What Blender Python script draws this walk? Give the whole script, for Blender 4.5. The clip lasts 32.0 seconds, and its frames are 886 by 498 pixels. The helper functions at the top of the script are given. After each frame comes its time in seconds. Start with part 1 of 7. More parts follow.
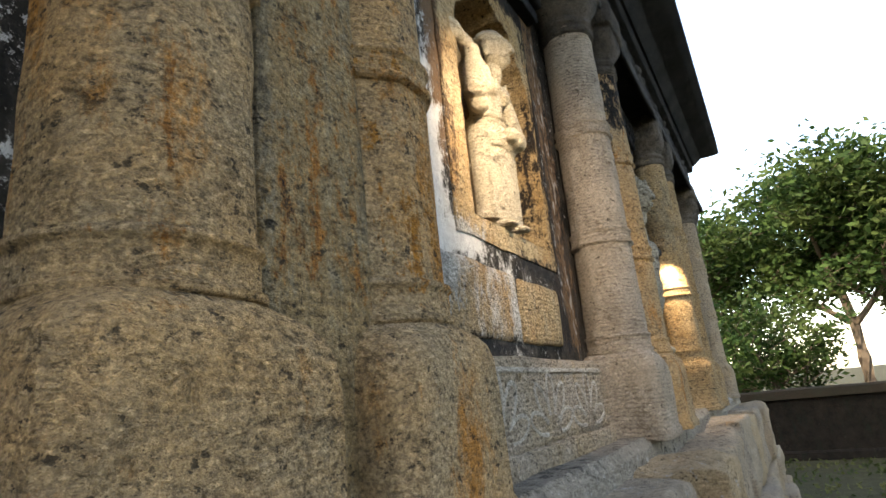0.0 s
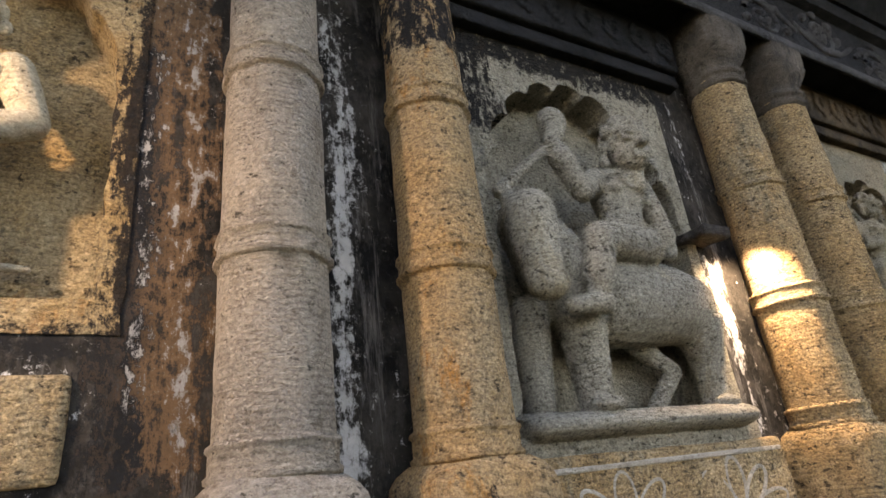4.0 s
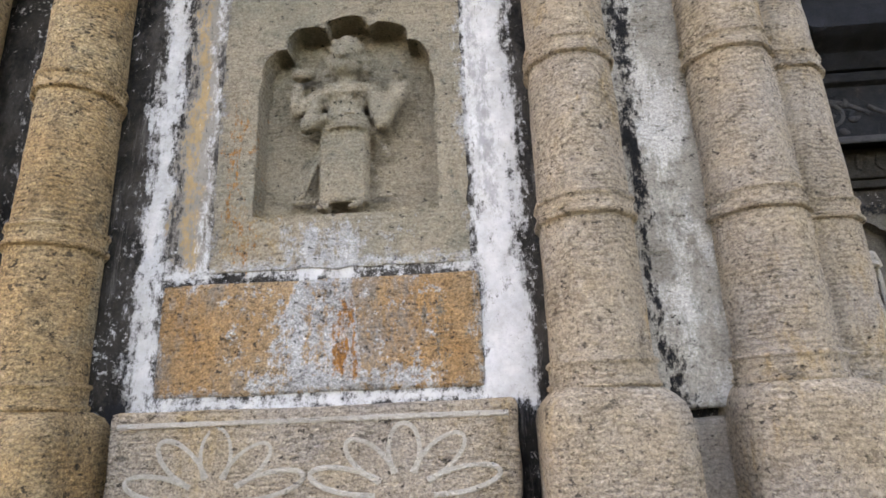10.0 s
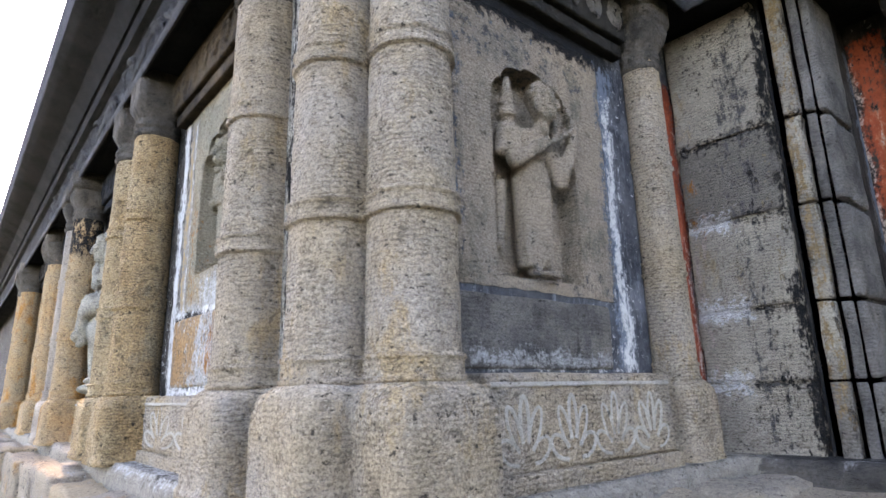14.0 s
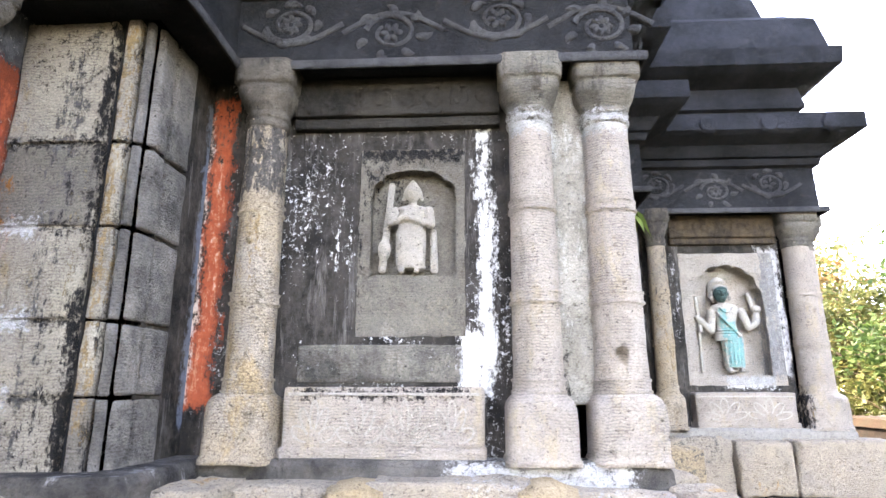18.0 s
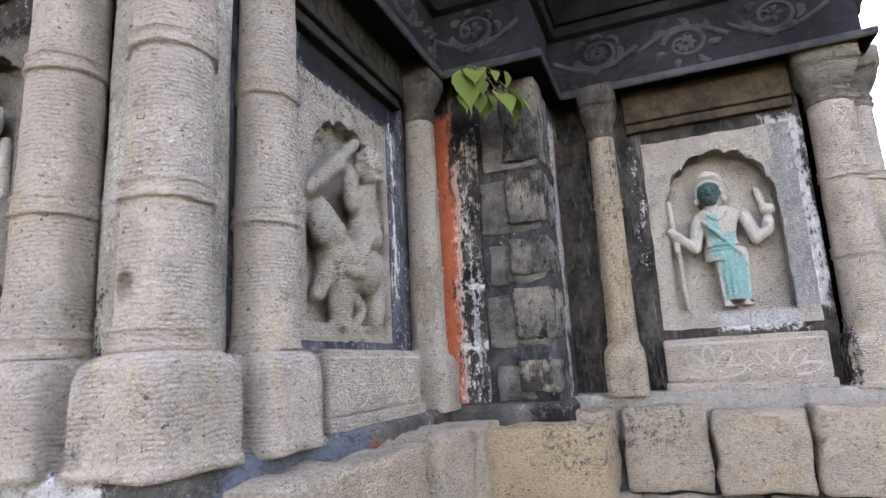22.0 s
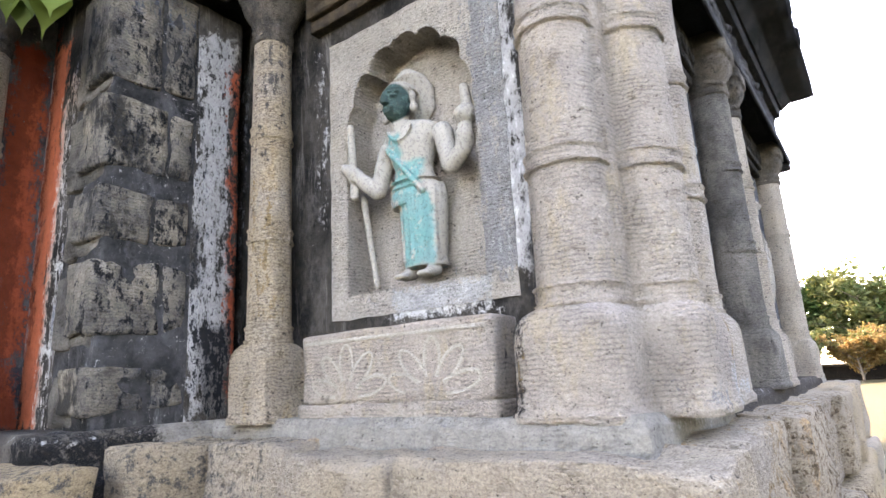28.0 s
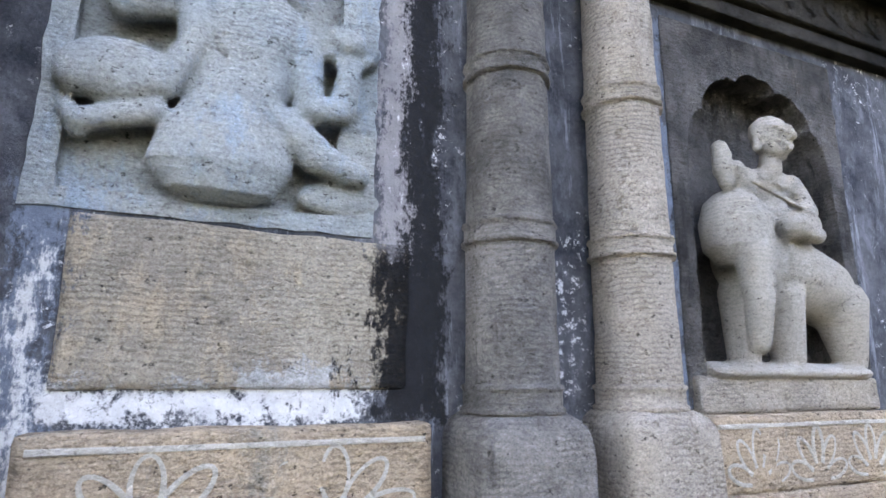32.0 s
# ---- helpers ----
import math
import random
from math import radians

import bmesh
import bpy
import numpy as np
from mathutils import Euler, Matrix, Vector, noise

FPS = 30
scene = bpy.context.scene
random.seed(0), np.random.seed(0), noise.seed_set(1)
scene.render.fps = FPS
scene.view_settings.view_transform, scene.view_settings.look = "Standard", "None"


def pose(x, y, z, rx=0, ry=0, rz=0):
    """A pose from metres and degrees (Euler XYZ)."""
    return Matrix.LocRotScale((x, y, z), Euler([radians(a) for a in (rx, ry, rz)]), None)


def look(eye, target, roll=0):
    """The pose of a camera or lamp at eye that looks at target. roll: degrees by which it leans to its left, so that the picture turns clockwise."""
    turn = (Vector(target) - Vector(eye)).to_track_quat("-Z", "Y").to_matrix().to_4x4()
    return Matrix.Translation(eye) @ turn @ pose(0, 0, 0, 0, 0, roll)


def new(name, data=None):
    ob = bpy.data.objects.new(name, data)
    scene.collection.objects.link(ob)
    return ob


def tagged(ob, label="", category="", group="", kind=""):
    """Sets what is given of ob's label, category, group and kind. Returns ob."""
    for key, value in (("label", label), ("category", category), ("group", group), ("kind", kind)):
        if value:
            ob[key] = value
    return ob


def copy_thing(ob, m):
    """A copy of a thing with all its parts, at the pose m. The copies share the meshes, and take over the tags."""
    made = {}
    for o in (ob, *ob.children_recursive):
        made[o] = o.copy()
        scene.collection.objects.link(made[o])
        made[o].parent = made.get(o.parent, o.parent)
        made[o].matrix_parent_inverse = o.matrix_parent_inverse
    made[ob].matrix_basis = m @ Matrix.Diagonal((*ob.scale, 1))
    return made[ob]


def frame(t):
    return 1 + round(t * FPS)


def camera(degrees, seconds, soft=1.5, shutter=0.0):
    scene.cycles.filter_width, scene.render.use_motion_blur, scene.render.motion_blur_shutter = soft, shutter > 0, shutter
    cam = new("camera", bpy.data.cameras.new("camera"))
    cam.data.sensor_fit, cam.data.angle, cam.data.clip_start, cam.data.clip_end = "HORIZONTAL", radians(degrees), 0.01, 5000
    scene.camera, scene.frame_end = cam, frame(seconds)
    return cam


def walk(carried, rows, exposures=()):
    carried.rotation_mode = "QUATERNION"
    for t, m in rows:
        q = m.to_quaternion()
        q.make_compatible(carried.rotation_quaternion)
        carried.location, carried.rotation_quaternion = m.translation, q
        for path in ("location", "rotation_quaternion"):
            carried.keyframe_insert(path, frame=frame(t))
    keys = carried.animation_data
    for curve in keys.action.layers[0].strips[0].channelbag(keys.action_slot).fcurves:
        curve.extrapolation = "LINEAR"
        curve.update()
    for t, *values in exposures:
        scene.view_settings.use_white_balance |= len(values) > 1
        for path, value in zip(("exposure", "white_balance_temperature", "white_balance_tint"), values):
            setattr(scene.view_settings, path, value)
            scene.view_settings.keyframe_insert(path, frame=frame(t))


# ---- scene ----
cam = camera(74.3, 32.0)
PATH = [
    (0, (-0.022, 0.163, 1.536), (-0.939, 1.865, 2.051), -5.7),
    (0.5, (0.141, 0.249, 1.5), (-1.185, 1.637, 2.065), -6.1),
    (1, (0.18, 0.366, 1.499), (-1.276, 1.628, 2.035), -6.5),
    (1.5, (0.182, 0.514, 1.528), (-1.328, 1.642, 2.2), -6.2),
    (2, (0.206, 0.686, 1.549), (-1.329, 1.74, 2.28), -8.0),
    (2.5, (0.341, 0.908, 1.551), (-1.291, 1.729, 2.364), -3.9),
    (3, (0.454, 1.117, 1.549), (-1.205, 1.907, 2.34), -4.1),
    (3.5, (0.427, 1.314, 1.556), (-1.219, 2.172, 2.3), -2.7),
    (4, (0.401, 1.496, 1.587), (-1.189, 2.447, 2.34), -6.8),
    (4.5, (0.492, 1.70, 1.57), (-1.187, 2.45, 2.32), -5.2),
    (6.5, (0.62, 2.504, 1.583), (-1.157, 3.097, 2.283), -5.8),
    (7, (0.704, 2.709, 1.587), (-1.136, 3.158, 2.23), -4.1),
    (7.5, (0.683, 2.897, 1.576), (-1.135, 3.406, 2.234), -2.9),
    (8, (0.595, 3.075, 1.578), (-1.22, 3.622, 2.218), -4.5),
    (8.5, (0.645, 3.348, 1.569), (-1.24, 3.71, 2.129), -5.8),
    (9, (0.729, 3.572, 1.572), (-1.2, 3.821, 2.038), -3.5),
    (9.5, (0.681, 3.792, 1.55), (-1.23, 3.838, 2.138), -2.1),
    (10, (0.585, 3.943, 1.57), (-1.324, 3.825, 2.155), -2.2),
    (10.5, (0.586, 4.144, 1.566), (-1.3, 3.765, 2.115), -5.6),
    (11, (0.629, 4.431, 1.524), (-1.247, 3.907, 1.979), -3.2),
    (11.5, (0.542, 4.622, 1.497), (-1.314, 4.034, 1.959), -6.5),
    (12, (0.324, 4.721, 1.524), (-1.445, 3.857, 1.877), -4.2),
    (12.5, (0.197, 4.85, 1.559), (-1.432, 3.738, 1.888), -6.0),
    (13, (0.127, 5.084, 1.58), (-1.164, 3.596, 1.927), -4.5),
    (13.5, (0.122, 5.21, 1.601), (-1.126, 3.706, 2.028), -2.0),
    (15.5, (-0.011, 5.652, 1.599), (-1.264, 4.213, 2.2), -1.0),
    (16, (-0.036, 5.662, 1.597), (-1.452, 4.377, 2.183), -0.0),
    (16.5, (-0.066, 5.723, 1.611), (-1.669, 4.668, 2.174), 0.3),
    (17, (-0.085, 5.768, 1.629), (-1.81, 4.928, 2.193), 0.7),
    (17.5, (-0.106, 5.847, 1.632), (-1.976, 5.353, 2.142), 0.5),
    (18, (-0.09, 5.838, 1.621), (-2.029, 5.73, 2.098), 0.1),
    (18.5, (-0.096, 5.822, 1.594), (-2.051, 5.999, 1.98), 0.1),
    (19, (-0.142, 5.939, 1.599), (-2.087, 6.165, 2.003), -1.8),
    (19.5, (-0.264, 6.247, 1.597), (-2.221, 6.175, 2.001), 0.0),
    (20, (-0.481, 6.468, 1.596), (-2.45, 6.421, 1.946), -0.4),
    (20.5, (-0.695, 6.595, 1.585), (-2.651, 6.497, 1.989), -3.1),
    (21, (-0.825, 6.912, 1.572), (-2.753, 6.572, 1.982), -2.9),
    (21.5, (-0.95, 7.161, 1.587), (-2.884, 6.758, 1.898), -3.8),
    (22, (-1.166, 7.157, 1.566), (-2.999, 6.461, 1.962), -3.1),
    (22.5, (-1.373, 7.184, 1.578), (-3.041, 6.17, 2.009), -4.7),
    (23, (-1.575, 7.38, 1.548), (-2.971, 6.024, 2.009), -3.0),
    (23.5, (-1.664, 7.601, 1.554), (-3.033, 6.215, 2.008), -2.6),
    (24, (-1.671, 7.729, 1.566), (-3.169, 6.473, 1.985), -0.8),
    (24.5, (-1.885, 7.864, 1.552), (-3.4, 6.62, 1.952), -0.8),
    (25, (-2.072, 7.959, 1.587), (-3.712, 6.885, 1.985), 0.6),
    (25.5, (-2.212, 7.905, 1.6), (-3.905, 6.949, 2.068), 3.3),
    (27.5, (-2.426, 8.208, 1.501), (-4.024, 7.085, 1.93), 1.0),
    (28, (-2.706, 8.3, 1.497), (-4.275, 7.141, 1.937), -3.0),
    (28.5, (-2.9, 8.477, 1.489), (-4.396, 7.186, 1.796), -4.3),
    (29, (-3.16, 8.484, 1.505), (-4.64, 7.176, 1.823), -4.6),
    (29.5, (-3.421, 8.548, 1.523), (-4.783, 7.12, 1.847), -5.6),
    (30, (-3.658, 8.641, 1.568), (-4.837, 7.042, 1.796), -5.6),
    (30.5, (-3.871, 8.609, 1.567), (-5.033, 7.034, 1.977), 0.0),
    (31, (-4.092, 8.544, 1.593), (-5.244, 6.966, 2.02), -2.7),
    (31.5, (-4.307, 8.615, 1.617), (-5.18, 6.881, 2.099), -2.7),
    (32, (-4.531, 8.759, 1.675), (-5.31, 6.967, 2.103), 0.3),
]
# exposure and white balance follow the clip's automatic camera
walk(cam, [(t, look(eye, target, roll)) for t, eye, target, roll in PATH],
     exposures=[(0, 2.6, 8150, 14), (1, 3.05, 8600, 20), (2, 2.6, 8700, 26), (3, 2.55, 8550, 25), (4, 2.98, 8800, 24), (7, 3.6, 9000, 27), (8, 3.7, 9050, 28), (9, 3.8, 8700, 27), (10, 3.8, 8600, 27), (11, 3.78, 8350, 27), (12, 4.15, 7950, 26), (13, 4.02, 7450, 26), (16, 4.97, 7550, 27), (17, 5.35, 7950, 27), (18, 5.2, 8150, 28), (19, 4.25, 8200, 29),
                (21, 4.2, 8600, 31), (22, 4.47, 8400, 30), (23, 4.85, 8500, 29), (24, 5.15, 8350, 30), (25, 5.15, 8400, 29), (28, 4.8, 8500, 27), (29.5, 4.52, 8500, 28), (31, 4.82, 8200, 25), (32, 4.85, 8000, 27)])

# ---- world and sun ----
SUN = Vector((-0.38, -0.75, 0.60)).normalized()
world = bpy.data.worlds.new("sky")
scene.world = world
world.use_nodes = True
wn = world.node_tree.nodes
sky = wn.new("ShaderNodeTexSky")
sky.sky_type = "NISHITA"
sky.sun_disc = False
sky.sun_elevation = math.asin(SUN.z)
sky.sun_rotation = math.atan2(SUN.x, SUN.y)
sky.air_density, sky.dust_density, sky.ozone_density = 1.0, 1.2, 1.0
wn["Background"].inputs["Strength"].default_value = 0.15
world.node_tree.links.new(sky.outputs[0], wn["Background"].inputs["Color"])
sun = new("sun", bpy.data.lights.new("sun", "SUN"))
sun.data.energy, sun.data.angle, sun.data.color = 2.0, radians(0.6), (1.0, 0.93, 0.82)
sun.matrix_world = look(SUN * 30, (0, 0, 0))


def spot(name, eye, target, watts, cone, colour, radius=0.02):
    lamp = new(name, bpy.data.lights.new(name, "SPOT"))
    lamp.data.energy, lamp.data.spot_size, lamp.data.spot_blend = watts, radians(cone), 0.9
    lamp.data.color, lamp.data.shadow_soft_size = colour, radius
    lamp.matrix_world = look(eye, target)
    return lamp


spot("niche_spot", (-0.12, 0.93, 2.16), (-0.44, 1.26, 1.98), 6.8, 95, (1.0, 0.86, 0.69))
spot("bracket_spot", (-0.335, 2.770, 2.035), (-0.41, 2.815, 1.78), 4.2, 150, (1.0, 0.86, 0.66), 0.012)


# ---- materials ----
def nodes_of(name, rough=0.9):
    m = bpy.data.materials.new(name)
    m.use_nodes = True
    nt = m.node_tree
    b = nt.nodes["Principled BSDF"]
    b.inputs["Roughness"].default_value = rough
    b.inputs["Specular IOR Level"].default_value = 0.08
    return m, nt, b


def mapped(nt, scale):
    g = nt.nodes.new("ShaderNodeNewGeometry")
    mp = nt.nodes.new("ShaderNodeMapping")
    mp.inputs["Scale"].default_value = scale
    nt.links.new(g.outputs["Position"], mp.inputs["Vector"])
    return mp.outputs[0]


def noise_of(nt, vec, scale, detail=4.0, rough=0.6, distort=0.0):
    n = nt.nodes.new("ShaderNodeTexNoise")
    n.inputs["Scale"].default_value = scale
    n.inputs["Detail"].default_value = detail
    n.inputs["Roughness"].default_value = rough
    n.inputs["Distortion"].default_value = distort
    nt.links.new(vec, n.inputs["Vector"])
    return n.outputs["Fac"]


def ramp(nt, fac, lo, hi):
    r = nt.nodes.new("ShaderNodeMapRange")
    r.inputs["From Min"].default_value, r.inputs["From Max"].default_value = lo, hi
    nt.links.new(fac, r.inputs["Value"])
    return r.outputs[0]


def mix(nt, fac, a, b, mode="MIX"):
    m = nt.nodes.new("ShaderNodeMix")
    m.data_type, m.blend_type = "RGBA", mode
    for sock, v in ((m.inputs[0], fac), (m.inputs[6], a), (m.inputs[7], b)):
        if isinstance(v, (int, float)):
            sock.default_value = v
        elif isinstance(v, tuple):
            sock.default_value = (*v, 1.0)
        else:
            nt.links.new(v, sock)
    return m.outputs[2]


def bump(nt, b, parts):
    prev = None
    for fac, strength, dist in parts:
        n = nt.nodes.new("ShaderNodeBump")
        n.inputs["Strength"].default_value, n.inputs["Distance"].default_value = strength, dist
        nt.links.new(fac, n.inputs["Height"])
        if prev:
            nt.links.new(prev, n.inputs["Normal"])
        prev = n.outputs[0]
    nt.links.new(prev, b.inputs["Normal"])


def calc(nt, op, a, b=None, c=None):
    m = nt.nodes.new("ShaderNodeMath")
    m.operation = op
    for sock, v in zip(m.inputs, (a, b, c)):
        if isinstance(v, (int, float)):
            sock.default_value = v
        elif v is not None:
            nt.links.new(v, sock)
    return m.outputs[0]


def weather(nt, col, axis, marks):
    """Old lime, paint, soot and painted-in shade with ragged, flaking edges: (u0, u1, z0, z1, colour, raggedness)."""
    if not marks:
        return col, None
    p1 = mapped(nt, (1, 1, 1))
    sep = nt.nodes.new("ShaderNodeSeparateXYZ")
    nt.links.new(p1, sep.inputs[0])
    u = sep.outputs[1] if axis == "x" else calc(nt, "MULTIPLY", sep.outputs[0], -1.0)
    wave = noise_of(nt, p1, 7, 5, 0.65)
    u = calc(nt, "MULTIPLY_ADD", calc(nt, "SUBTRACT", wave, 0.5), 0.10, u)
    z = calc(nt, "MULTIPLY_ADD", calc(nt, "SUBTRACT", wave, 0.5), -0.05, sep.outputs[2])
    rag = calc(nt, "SUBTRACT", noise_of(nt, mapped(nt, (1, 1, 0.62)), 48, 9, 0.8), 0.5)
    drip = calc(nt, "SUBTRACT", noise_of(nt, mapped(nt, (34, 34, 3.5)), 1.0, 7, 0.7), 0.5)
    flake = calc(nt, "SUBTRACT", noise_of(nt, p1, 44, 9, 0.8), 0.5)
    rag = calc(nt, "MULTIPLY_ADD", drip, 0.55, rag)
    tone = noise_of(nt, p1, 26, 6, 0.75)
    crumb = calc(nt, "SUBTRACT", noise_of(nt, p1, 150, 5, 0.75), 0.5)
    high = None
    for u0, u1, z0, z1, colour, amp in marks:
        du = calc(nt, "SUBTRACT", (u1 - u0) / 2, calc(nt, "ABSOLUTE", calc(nt, "SUBTRACT", u, (u0 + u1) / 2)))
        dz = calc(nt, "SUBTRACT", (z1 - z0) / 2, calc(nt, "ABSOLUTE", calc(nt, "SUBTRACT", z, (z0 + z1) / 2)))
        worn = 0.17 if amp >= 0.25 else (0.07 if amp >= 0.15 else 0.03)
        amp = amp if amp >= 0.15 else max(amp * 1.5, 0.15)
        inside = calc(nt, "MULTIPLY_ADD", calc(nt, "SUBTRACT", rag if z1 - z0 > u1 - u0 else flake, worn), amp, calc(nt, "MINIMUM", calc(nt, "MINIMUM", du, dz), 0.035))
        inside = calc(nt, "MULTIPLY_ADD", crumb, 0.05, inside)
        mask = ramp(nt, inside, -0.006, 0.014)
        shade = mix(nt, ramp(nt, tone, 0.3, 0.7), tuple(c * 0.62 for c in colour), colour)
        col = mix(nt, mask, col, shade)
        if max(colour) > 0.3:
            high = mask if high is None else calc(nt, "MAXIMUM", high, mask)
    pocks = noise_of(nt, p1, 120, 6, 0.8)
    col = mix(nt, ramp(nt, pocks, 0.60, 0.67), col, mix(nt, 0.6, col, (0.03, 0.028, 0.025)))
    return col, high


WHITEWASH, GREYLIME, BLUELIME, PINKLIME = (0.52, 0.505, 0.475), (0.33, 0.32, 0.305), (0.125, 0.148, 0.178), (0.52, 0.41, 0.35)
REDPAINT, DULLRED, SOOT_AND_SHADE, RUSTY, BROWNISH, OCHREISH = (0.34, 0.075, 0.034), (0.20, 0.045, 0.022), (0.016, 0.016, 0.017), (0.40, 0.17, 0.045), (0.13, 0.08, 0.045), (0.37, 0.255, 0.13)
